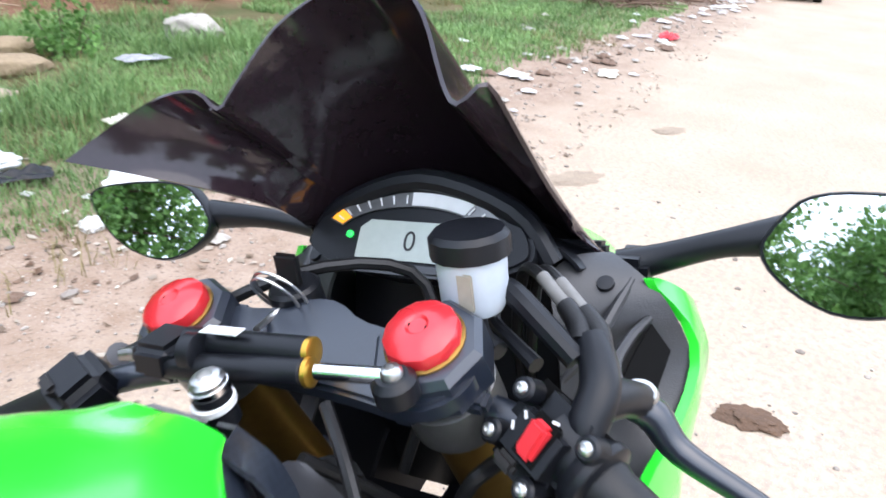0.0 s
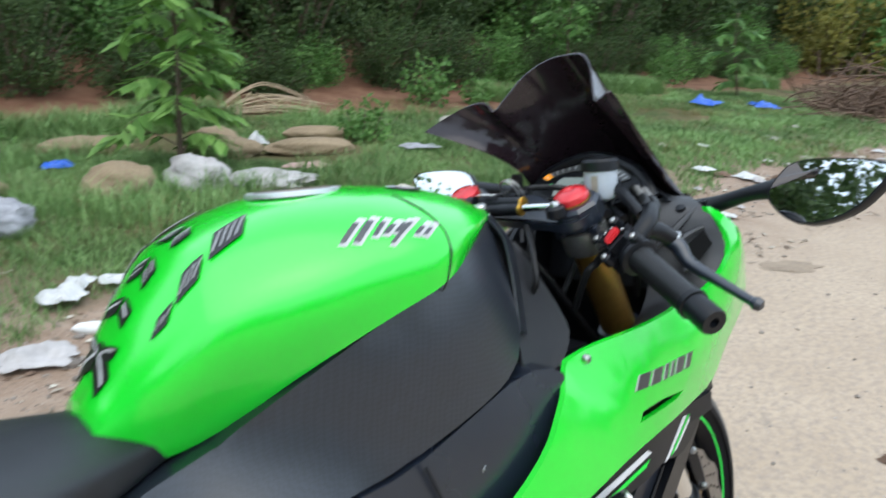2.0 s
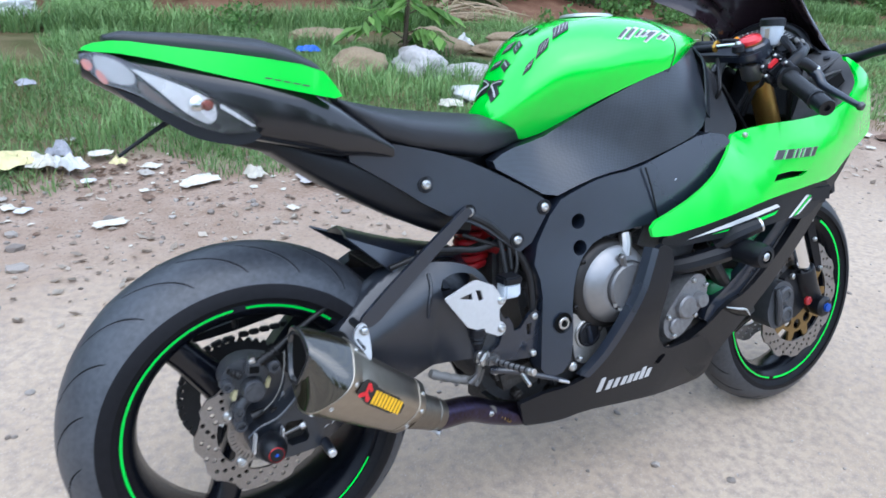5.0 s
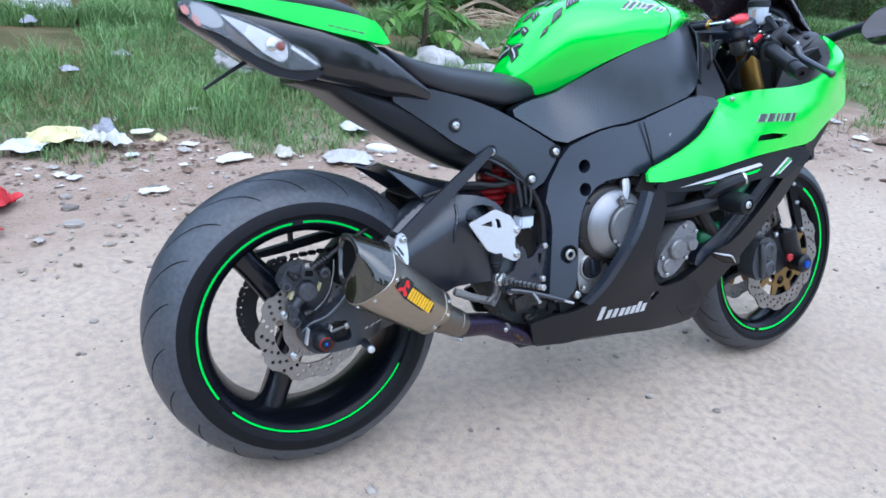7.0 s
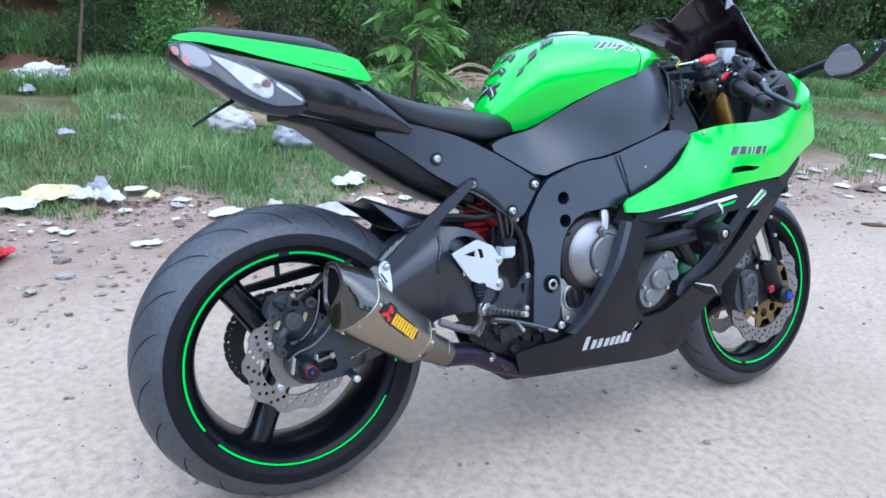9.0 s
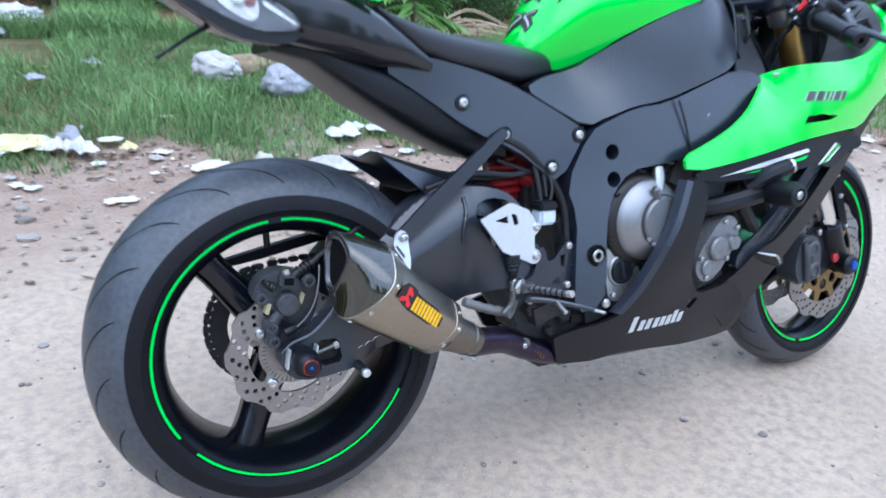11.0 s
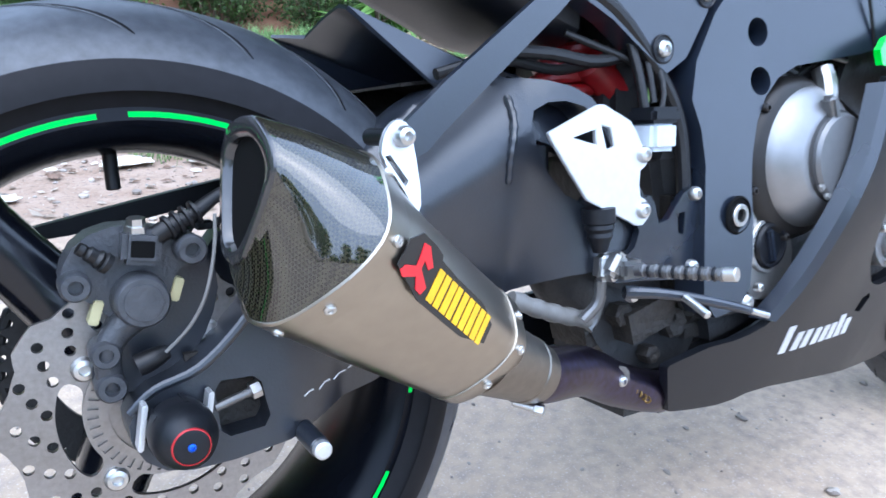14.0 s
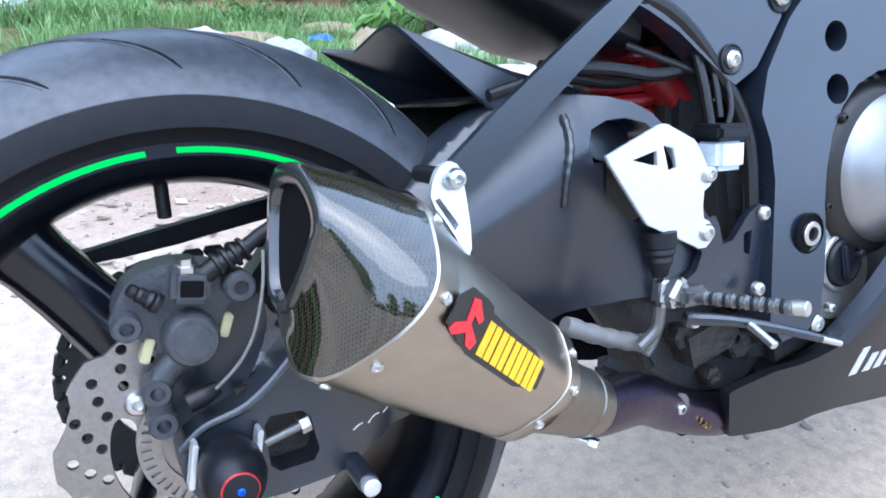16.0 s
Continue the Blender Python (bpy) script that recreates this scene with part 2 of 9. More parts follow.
def panel(outline, yf, thick=0.012, cell=0.03, side=1, rounds=1, bm=None, bevel=0.0035):
    """A curved sheet over an outline in (x, z); yf gives its y. side -1 mirrors it to the other flank."""
    bm = bm or bmesh.new()
    pts = smooth_loop([(x, z, 0) for x, z in outline], rounds) if rounds else [Vector((x, z, 0)) for x, z in outline]
    f = bm.faces.new([bm.verts.new(p) for p in pts])
    xs, zs = [p.x for p in pts], [p.y for p in pts]
    for axis, lo, hi in ((0, min(xs), max(xs)), (1, min(zs), max(zs))):
        n = max(1, int((hi - lo) / cell))
        for i in range(1, n):
            co = Vector((0, 0, 0))
            co[axis] = lo + (hi - lo) * i / n
            no = Vector((0, 0, 0))
            no[axis] = 1
            bmesh.ops.bisect_plane(bm, geom=bm.verts[:] + bm.edges[:] + bm.faces[:], plane_co=co, plane_no=no)
    for v in bm.verts:
        x, z = v.co.x, v.co.y
        v.co = Vector((x, side * yf(x, z), z))
    bmesh.ops.recalc_face_normals(bm, faces=bm.faces)
    rim = [e for e in bm.edges if e.is_boundary]
    r = bmesh.ops.extrude_face_region(bm, geom=bm.faces[:])
    for v in [g for g in r["geom"] if isinstance(g, bmesh.types.BMVert)]:
        v.co.y -= math.copysign(thick, yf(v.co.x, v.co.z) * side)
    if bevel:
        edges = [e for e in bm.edges if len(e.link_faces) == 2 and e.calc_face_angle(0) > 1.1 and abs(e.verts[0].co.y) + 1e-6 >= abs(side * yf(e.verts[0].co.x, e.verts[0].co.z)) - thick * 0.5]
        bmesh.ops.bevel(bm, geom=edges, offset=bevel, segments=2, affect='EDGES', clamp_overlap=True)
    return bm


def plate(loops, thick, m=None, bm=None, bevel=0.0):
    """A flat plate in local xy with an outer loop and holes, thick in z."""
    own = bmesh.new()
    edges = []
    for loop in loops:
        vs = [own.verts.new((p[0], p[1], 0)) for p in loop]
        edges += [own.edges.new((vs[i], vs[(i + 1) % len(vs)])) for i in range(len(vs))]
    bmesh.ops.triangle_fill(own, edges=edges, use_beauty=True)
    r = bmesh.ops.extrude_face_region(own, geom=own.faces[:])
    for v in [g for g in r["geom"] if isinstance(g, bmesh.types.BMVert)]:
        v.co.z += thick
    bmesh.ops.recalc_face_normals(own, faces=own.faces)
    if bevel:
        bmesh.ops.bevel(own, geom=[e for e in own.edges if e.calc_face_angle(0) > 1.0], offset=bevel, segments=2, affect='EDGES')
    return join(own, m, bm)


def join(own, m=None, bm=None):
    """Moves a bmesh by m and adds it to bm."""
    if m is not None:
        own.transform(m)
    if bm is None:
        return own
    me = bpy.data.meshes.new("t")
    own.to_mesh(me)
    own.free()
    bm.from_mesh(me)
    bpy.data.meshes.remove(me)
    return bm


def circle(r, n, cx=0.0, cy=0.0, a0=0.0):
    return [(cx + r * math.cos(a0 + 2 * math.pi * i / n), cy + r * math.sin(a0 + 2 * math.pi * i / n)) for i in range(n)]


def frame_of(axis, up=(0, 0, 1)):
    """A turn whose z is the axis."""
    z = Vector(axis).normalized()
    x = Vector(up).cross(z)
    if x.length < 1e-4:
        x = Vector((1, 0, 0)).cross(z)
    x.normalize()
    y = z.cross(x)
    return Matrix((x, y, z)).transposed().to_4x4()


def lathe(profile, origin, axis, seg=48, bm=None, closed=False):
    """Revolves (radius, along) about an axis."""
    own = bmesh.new()
    m = Matrix.Translation(origin) @ frame_of(axis)
    rings = []
    for r, h in profile:
        if r < 1e-5:
            rings.append([own.verts.new(m @ Vector((0, 0, h)))])
        else:
            rings.append([own.verts.new(m @ Vector((r * math.cos(2 * math.pi * i / seg), r * math.sin(2 * math.pi * i / seg), h))) for i in range(seg)])
    pairs = list(zip(rings, rings[1:])) + ([(rings[-1], rings[0])] if closed else [])
    for a, b in pairs:
        for i in range(seg):
            j = (i + 1) % seg
            q = [a[i % len(a)], a[j % len(a)], b[j % len(b)], b[i % len(b)]]
            q = list(dict.fromkeys(q))
            if len(q) > 2:
                own.faces.new(q)
    if not closed:
        for ring in (rings[0], rings[-1]):
            if len(ring) > 2:
                own.faces.new(ring)
    return join(own, None, bm)


def rod(a, b, r, bm=None, seg=16, chamfer=0.1, r2=None):
    """A round bar with eased ends from a to b."""
    a, b = Vector(a), Vector(b)
    h = (b - a).length
    r2 = r if r2 is None else r2
    c = min(r, r2, h / 3) * chamfer * 2
    return lathe([(0, 0), (r - c, 0), (r, c), (r2, h - c), (r2 - c, h), (0, h)], a, b - a, seg, bm)


def tube(pts, r, bm=None, seg=10, smooth=3):
    """A hose or bent bar along points; r may be a list."""
    own = bmesh.new()
    radii = list(r) if isinstance(r, (list, tuple)) else [r] * len(pts)
    p = [Vector((*q, w)) for q, w in zip([tuple(v) for v in pts], radii)]
    fine = []
    for i in range(len(p) - 1):
        p0, p1, p2, p3 = p[max(i - 1, 0)], p[i], p[i + 1], p[min(i + 2, len(p) - 1)]
        for s in range(smooth + 1):
            t = s / (smooth + 1)
            fine.append(0.5 * ((2 * p1) + (p2 - p0) * t + (2 * p0 - 5 * p1 + 4 * p2 - p3) * t * t + (3 * p1 - p0 - 3 * p2 + p3) * t ** 3))
    fine.append(p[-1])
    up = Vector((0.13, 0.31, 0.94))
    rings = []
    for i, q in enumerate(fine):
        d = (fine[min(i + 1, len(fine) - 1)] - fine[max(i - 1, 0)]).to_3d()
        m = frame_of(d, up)
        up = m.to_3x3() @ Vector((0, 1, 0))
        rings.append([own.verts.new(q.to_3d() + m.to_3x3() @ Vector((q.w * math.cos(2 * math.pi * k / seg), q.w * math.sin(2 * math.pi * k / seg), 0))) for k in range(seg)])
    for a, b in zip(rings, rings[1:]):
        for k in range(seg):
            own.faces.new((a[k], a[(k + 1) % seg], b[(k + 1) % seg], b[k]))
    own.faces.new(rings[0]), own.faces.new(rings[-1])
    return join(own, None, bm)


def loft(rings, bm=None, caps=True):
    """A skin over rings of equal length."""
    own = bmesh.new()
    vs = [[own.verts.new(p) for p in ring] for ring in rings]
    n = len(vs[0])
    for a, b in zip(vs, vs[1:]):
        for i in range(n):
            own.faces.new((a[i], a[(i + 1) % n], b[(i + 1) % n], b[i]))
    if caps:
        own.faces.new(vs[0]), own.faces.new(vs[-1])
    return join(own, None, bm)


def sheet(rows, thick=0.003, bm=None):
    """A thin curved sheet over a grid of points, thickened along its normals."""
    own = bmesh.new()
    vs = [[own.verts.new(p) for p in row] for row in rows]
    for a, b in zip(vs, vs[1:]):
        for i in range(len(a) - 1):
            own.faces.new((a[i], a[i + 1], b[i + 1], b[i]))
    bmesh.ops.remove_doubles(own, verts=own.verts, dist=1e-5)
    bmesh.ops.recalc_face_normals(own, faces=own.faces)
    bmesh.ops.solidify(own, geom=own.faces[:], thickness=thick)
    return join(own, None, bm)


def block(c, size, m=None, bm=None, bevel=0.004, seg=2):
    """A box with rounded edges, centred at c, turned by m."""
    own = bmesh.new()
    bmesh.ops.create_cube(own, size=1, matrix=Matrix.Diagonal((*size, 1)))
    bmesh.ops.bevel(own, geom=own.edges[:], offset=min(bevel, min(size) * 0.45), segments=seg, affect='EDGES')
    return join(own, Matrix.Translation(c) @ (m or Matrix()), bm)


def blob(c, size, seed, rough=0.25, sub=3, freq=2.0, bm=None, flat=0.0, m=None):
    """A lumpy rounded mass."""
    own = bmesh.new()
    bmesh.ops.create_icosphere(own, subdivisions=sub, radius=1)
    off = Vector((seed * 3.1, seed * 1.7, seed * 0.9))
    for v in own.verts:
        n = noise.fractal(v.co * freq + off, 0.8, 2.0, 4)
        v.co *= 1 + rough * n
        if flat:
            v.co.z = max(v.co.z, -flat)
    return join(own, Matrix.Translation(c) @ (m or Matrix()) @ Matrix.Diagonal((*size, 1)), bm)


def bolt(p, axis=(0, -1, 0), r=0.008, h=0.006, socket=True):
    """A button-head socket bolt."""
    m = bmesh.new()
    prof = [(r * 1.0, -0.002), (r, h * 0.4), (r * 0.8, h * 0.85), (r * 0.45, h), (r * 0.42, h * 0.35), (0, h * 0.35)]
    return lathe(prof, p, axis, 14, m)


# ---- the motorcycle: x forward from the rear axle, leaning on its side stand ----
bike = tagged(new("motorcycle"), "lime green and black sports motorcycle leaning on its side stand", "motorcycle")
bike.matrix_world = pose(0, 0, 0.002, -11.7, 0, 0)
bike.empty_display_size = 0.2
STEER = Matrix.Translation((1.532, 0, 0)) @ Matrix.Rotation(radians(3.1), 4, Vector((-math.sin(radians(25)), 0, math.cos(radians(25))))) @ Matrix.Translation((-1.532, 0, 0))


def both(name, make, material, label=""):
    """The same part on both flanks."""
    for side in (1, -1):
        part(name, make(side), material, bike, label)


def drilled(outline, holes, yf, thick, cell, side=1, bevel=0.003):
    """A curved sheet with through holes."""
    own = bmesh.new()
    edges = []
    for loop in [[(p.x, p.y) for p in smooth_loop([(x, z, 0) for x, z in outline], 1)]] + holes:
        vs = [own.verts.new((a, b, 0)) for a, b in loop]
        edges += [own.edges.new((vs[i], vs[(i + 1) % len(vs)])) for i in range(len(vs))]
    bmesh.ops.triangle_fill(own, edges=edges, use_beauty=True)
    xs, zs = [v.co.x for v in own.verts], [v.co.y for v in own.verts]
    for axis, lo, hi in ((0, min(xs), max(xs)), (1, min(zs), max(zs))):
        n = max(1, int((hi - lo) / cell))
        for i in range(1, n):
            co, no = Vector((0, 0, 0)), Vector((0, 0, 0))
            co[axis], no[axis] = lo + (hi - lo) * i / n, 1
            bmesh.ops.bisect_plane(own, geom=own.verts[:] + own.edges[:] + own.faces[:], plane_co=co, plane_no=no)
    for v in own.verts:
        x, z = v.co.x, v.co.y
        v.co = Vector((x, side * yf(x, z), z))
    r = bmesh.ops.extrude_face_region(own, geom=own.faces[:])
    for v in [g for g in r["geom"] if isinstance(g, bmesh.types.BMVert)]:
        v.co.y -= math.copysign(thick, v.co.y)
    if bevel:
        edges = [e for e in own.edges if len(e.link_faces) == 2 and e.calc_face_angle(0) > 1.1 and abs(e.verts[0].co.y) + 1e-6 >= abs(yf(e.verts[0].co.x, e.verts[0].co.z)) - thick * 0.5]
        bmesh.ops.bevel(own, geom=edges, offset=bevel, segments=2, affect='EDGES', clamp_overlap=True)
    return own


# wheels
def tyre_profile(R, w, bead, rc):
    """Closed cross-section of a tyre: (radius, across)."""
    out = []
    amax = math.asin(min(0.98, w / 2 / rc))
    for i in range(-10, 11):
        a = amax * i / 10
        out.append((R - rc + rc * math.cos(a), rc * math.sin(a)))
    edge = out[-1]
    right = [(edge[0] - 0.012, w / 2 + 0.001), (bead + 0.022, w / 2 - 0.003), (bead + 0.004, w / 2 - 0.014), (bead - 0.006, w / 2 - 0.018)]
    left = [(r, -h) for r, h in reversed(right)]
    return out + right + left


def rim_bm(c, half, ro=0.233, ri=0.196):
    prof = [(ro, half - 0.008), (ro, half), (ro - 0.012, half + 0.002), (ro - 0.021, half - 0.004), (ri + 0.008, half - 0.016), (ri, half * 0.3),
            (ri, -half * 0.3), (ri + 0.008, -half + 0.016), (ro - 0.021, -half + 0.004), (ro - 0.012, -half - 0.002), (ro, -half), (ro, -half + 0.008),
            (ri + 0.016, -half * 0.7), (ri + 0.01, 0), (ri + 0.016, half * 0.7)]
    return lathe(prof, c, (0, -1, 0), 96, closed=True)


def spoke_bm(c, ang, half, r0=0.035, r1=0.206, w0=0.056, w1=0.038):
    d = Vector((math.cos(ang), 0, math.sin(ang)))
    e = Vector((-math.sin(ang), 0, math.cos(ang)))
    rings = []
    for k in range(7):
        t = k / 6
        r = r0 + (r1 - r0) * t
        w = (w0 + (w1 - w0) * t) * (1 + 0.25 * max(0, t - 0.8) * 5) / 2
        h = half * (0.62 + 0.1 * math.cos(t * 6.28)) * (1 - 0.25 * t)
        base = [(w * 0.55, h), (w, h * 0.45), (w, -h * 0.45), (w * 0.55, -h), (-w * 0.55, -h), (-w, -h * 0.45), (-w, h * 0.45), (-w * 0.55, h)]
        rings.append([Vector(c) + d * r + e * a + Vector((0, -1, 0)) * b for a, b in base])
    return loft(rings)


def petal_disc(ro, ri, waves, holes, thick, cx, cy, cz, windows=()):
    n = waves * 12
    outer = []
    for i in range(n):
        a = 2 * math.pi * i / n
        k = math.cos(a * waves)
        outer.append(((ro + 0.0035 * (1 if k > 0.2 else -1 if k < -0.5 else k)) * math.cos(a), (ro + 0.0035 * (1 if k > 0.2 else -1 if k < -0.5 else k)) * math.sin(a)))
    loops = [outer, circle(ri, 48)]
    for row, (r, cnt, hr, ph) in enumerate(holes):
        for i in range(cnt):
            a = 2 * math.pi * (i + ph) / cnt
            loops.append(circle(hr, 10, r * math.cos(a), r * math.sin(a)))
    for a, half, r0, r1 in windows:
        arc = [(r0, a - half), (r0, a - half / 3), (r0, a + half / 3), (r0, a + half), (r1, a + half), (r1, a + half / 3), (r1, a - half / 3), (r1, a - half)]
        loops.append([(p.x, p.y) for p in smooth_loop([(r * math.cos(b), r * math.sin(b), 0) for r, b in arc], 2)])
    m = Matrix.Translation((cx, cy, cz)) @ frame_of((0, -1, 0))
    return plate(loops, thick, m)


def stripe_arc(c, r0, r1, h, a0, a1):
    n = max(4, int(abs(a1 - a0) / 0.06))
    rows = [[Vector(c) + Vector((r * math.cos(a0 + (a1 - a0) * i / n), -hh, r * math.sin(a0 + (a1 - a0) * i / n))) for i in range(n + 1)] for r, hh in ((r0, h), (r1, h + 0.0003))]
    return sheet(rows, 0.0006)


def blacken(ob, c, r):
    """Gives the sidewall inside radius r its own black rubber."""
    ob.data.materials.append(SIDEWALL)
    for p in ob.data.polygons:
        if math.hypot(p.center.x - c[0], p.center.z - c[2]) < r:
            p.material_index = 1


RC, FC = (0, 0, 0.3195), (1.425, 0, 0.300)
rear = part("rear_wheel", rim_bm(RC, 0.082), GLOSSBK, bike, "black three-spoke alloy rear wheel with green rim tape")
for k in (128, 248, 8):
    part("spoke", spoke_bm(RC, radians(k), 0.060, w0=0.066, w1=0.048), SPOKEM, rear, smooth=62)
ty = part("tyre", lathe(tyre_profile(0.3195, 0.192, 0.226, 0.103), RC, (0, -1, 0), 128, closed=True), RUBBER, rear, "dusty wide sports tyre with curved grooves")
blacken(ty, RC, 0.2640)
part("hub", lathe([(0.02, -0.085), (0.052, -0.08), (0.045, -0.03), (0.042, 0.03), (0.052, 0.066), (0.02, 0.07)], RC, (0, -1, 0), 36, closed=True), GLOSSBK, rear)
for a0, a1 in ((52, 91.5), (97, 211), (221.5, 330), (350, 374), (384, 400)):
    part("rim_tape", stripe_arc(RC, 0.2215, 0.2275, 0.0835, radians(a0), radians(a1)), STRIPE, rear, "fluorescent green rim tape")
part("valve_stem", rod((-0.012, 0.0, 0.3195 + 0.20), (-0.011, 0.0, 0.3195 + 0.165), 0.006), RUBBERC, rear)


def tread_grooves(c, R, rc, n, hand, half=0.0034, shift=0.0):
    """Thin curved sipes lying on the tread."""
    own = []
    for side in (1, -1):
        for i in range(n):
            a0 = 2 * math.pi * (i + (0.5 if side > 0 else 0)) / n
            rows = [[], []]
            for s in range(9):
                t = s / 8
                cross = 0.18 + 0.68 * t
                a = a0 + hand * (0.34 * t - 0.12 * t * t) * 1.5 + shift / R
                width = half * math.sin(math.pi * (0.12 + 0.8 * t)) / R
                for k in (0, 1):
                    aa = a + (k - 0.5) * 2 * width
                    r = R - rc + (rc + 0.0006) * math.cos(cross)
                    rows[k].append(Vector(c) + Vector((r * math.cos(aa), side * (rc + 0.0006) * math.sin(cross), r * math.sin(aa))))
            own.append(sheet(rows, 0.0004))
    return own


# near-black for joints, and for shade painted into recesses, slots and wells
GROOVE_SHADE = mat("groove_and_shade_black", (0.004, 0.004, 0.004), 0.8, spec=0.1)
for g in tread_grooves(RC, 0.3195, 0.103, 20, -1, 0.0028):
    part("tread_groove", g, SIPE, rear)
for g in tread_grooves(RC, 0.3195, 0.103, 20, -1, 0.0012, 0.0040):
    part("groove_lip", g, DUSTG, rear)
holes_r = [(0.101, 20, 0.0042, 0.0), (0.091, 20, 0.0042, 0.35), (0.081, 20, 0.0042, 0.7)]
WIN = [(radians(9 + 90 * k), radians(33), 0.0585, 0.0770) for k in range(4)]
part("brake_disc", petal_disc(0.110, 0.030, 10, holes_r, 0.005, 0, -0.078, 0.3195, WIN), DISCM, rear, "drilled petal brake disc of ground steel with four windows")
slots = [circle(0.0575, 60), circle(0.040, 40)]
for i in range(44):
    a = 2 * math.pi * i / 44
    d, e = (math.cos(a), math.sin(a)), (-math.sin(a), math.cos(a))
    slots.append([(d[0] * r + e[0] * w, d[1] * r + e[1] * w) for r, w in ((0.047, -0.0014), (0.0545, -0.0014), (0.0545, 0.0014), (0.047, 0.0014))])
part("sensor_ring", plate(slots, 0.002, Matrix.Translation((0, -0.0836, 0.3195)) @ frame_of((0, -1, 0))), DISCM, rear, "slotted metal sensor ring")
part("ring_backing", lathe([(0.0450, 0.0), (0.0560, 0.0), (0.0560, 0.0008), (0.0450, 0.0008)], (0, -0.0816, 0.3195), (0, -1, 0), 60, closed=True), GROOVE_SHADE, rear)
for i in range(4):
    a = radians(54 + 90 * i)
    part("disc_bolt", bolt((0.0655 * math.cos(a), -0.084, 0.3195 + 0.0655 * math.sin(a)), r=0.0095, h=0.006), STEEL, rear)
teeth = []
for i in range(172):
    a = 2 * math.pi * i / 172
    r = 0.113 if i % 4 in (0, 1) else 0.106
    teeth.append((r * math.cos(a), r * math.sin(a)))
part("sprocket", plate([teeth, circle(0.075, 40)], 0.006, Matrix.Translation((0, 0.085, 0.3195)) @ frame_of((0, -1, 0))), DARK, rear)

front = part("front_wheel", rim_bm(FC, 0.050), GLOSSBK, bike, "black front wheel with green rim tape")
for k in (80, 200, 320):
    part("spoke", spoke_bm(FC, radians(k), 0.040, w0=0.05, w1=0.034), SPOKEM, front, smooth=62)
ty = part("tyre", lathe(tyre_profile(0.300, 0.121, 0.226, 0.064), FC, (0, -1, 0), 128, closed=True), RUBBERF, front, "dusty front sports tyre")
for g in tread_grooves(FC, 0.300, 0.064, 20, 1, 0.0030):
    part("tread_groove", g, SIPE, front)
blacken(ty, FC, 0.256)
part("hub", lathe([(0.015, -0.06), (0.036, -0.055), (0.03, 0.0), (0.036, 0.055), (0.015, 0.06)], FC, (0, -1, 0), 32, closed=True), GLOSSBK, front)
for a0, a1 in ((-100, 60), (75, 170), (185, 255)):
    part("rim_tape", stripe_arc(FC, 0.2215, 0.2275, 0.0515, radians(a0), radians(a1)), STRIPE, front, "fluorescent green rim tape")
holes_f = [(0.145, 26, 0.004, 0.0), (0.134, 26, 0.004, 0.35), (0.124, 26, 0.004, 0.7)]
for y in (-0.077, 0.072):
    part("brake_disc", petal_disc(0.155, 0.113, 12, holes_f, 0.005, 1.425, y, 0.300), DISCM, front, "drilled petal brake disc of ground steel")
    loops = [[], circle(0.034, 24)]
    for i in range(80):
        a = 2 * math.pi * i / 80
        r = 0.112 if i % 8 < 3 else 0.088
        loops[0].append((r * math.cos(a), r * math.sin(a)))
    for i in range(10):
        a = 2 * math.pi * (i + 0.5) / 10
        loops.append(circle(0.0145, 10, 0.067 * math.cos(a), 0.067 * math.sin(a)))
    part("disc_carrier", plate(loops, 0.005, Matrix.Translation((1.425, y + 0.001, 0.300)) @ frame_of((0, -1, 0))), CARRG, front, "gold anodised disc carrier")
for ob in (front, *front.children):
    ob.data.transform(STEER)

# swingarm and rear brake
arm_y = tps([(-0.03, 0.32, -0.128), (0.1, 0.30, -0.13), (0.2, 0.5, -0.118), (0.32, 0.57, -0.112), (0.44, 0.5, -0.13), (0.36, 0.38, -0.135), (0.2, 0.4, -0.128)])
arm_flat = arm_y


def arm_y(x, z):
    """The arm's flank: a ridge runs up it, the beam above leans in and the face below falls back."""
    k = min(max((x - 0.09) / 0.06, 0), 1) * min(max((0.40 - x) / 0.06, 0), 1)
    d = z - (0.467 + 0.5 * (min(x, 0.33) - 0.217))
    soft = 0.010
    up = soft * math.log(1 + math.exp(min(max(d / soft, -30), 30)))
    return arm_flat(x, z) - 0.010 * k + k * (0.45 * up + 0.38 * (up - d))


arm_out = [(-0.034, 0.316), (-0.022, 0.340), (0.015, 0.353), (0.055, 0.385), (0.10, 0.44), (0.17, 0.505), (0.22, 0.545), (0.266, 0.570), (0.33, 0.577),
           (0.385, 0.572), (0.425, 0.552), (0.45, 0.51), (0.47, 0.43), (0.46, 0.39), (0.40, 0.385), (0.345, 0.368), (0.207, 0.306), (0.104, 0.286), (0.020, 0.277), (-0.018, 0.286)]
swing = part("swingarm", drilled(arm_out, [[(p.x, p.y) for p in smooth_loop([(0.338, 0.540, 0), (0.375, 0.556, 0), (0.418, 0.545, 0), (0.440, 0.50, 0), (0.440, 0.45, 0), (0.39, 0.45, 0), (0.348, 0.50, 0)], 1)], [(0.031, 0.336), (0.036, 0.343), (0.061, 0.342), (0.067, 0.336), (0.072, 0.308), (0.067, 0.300), (0.040, 0.298), (0.033, 0.304)]], arm_y, 0.045, 0.009, bevel=0.004), SWING, bike, "grey-black scuffed alloy swingarm", 60)
part("swingarm", panel(arm_out, lambda x, z: -arm_flat(x, z), 0.04, 0.04, bevel=0.006), SWING, bike)
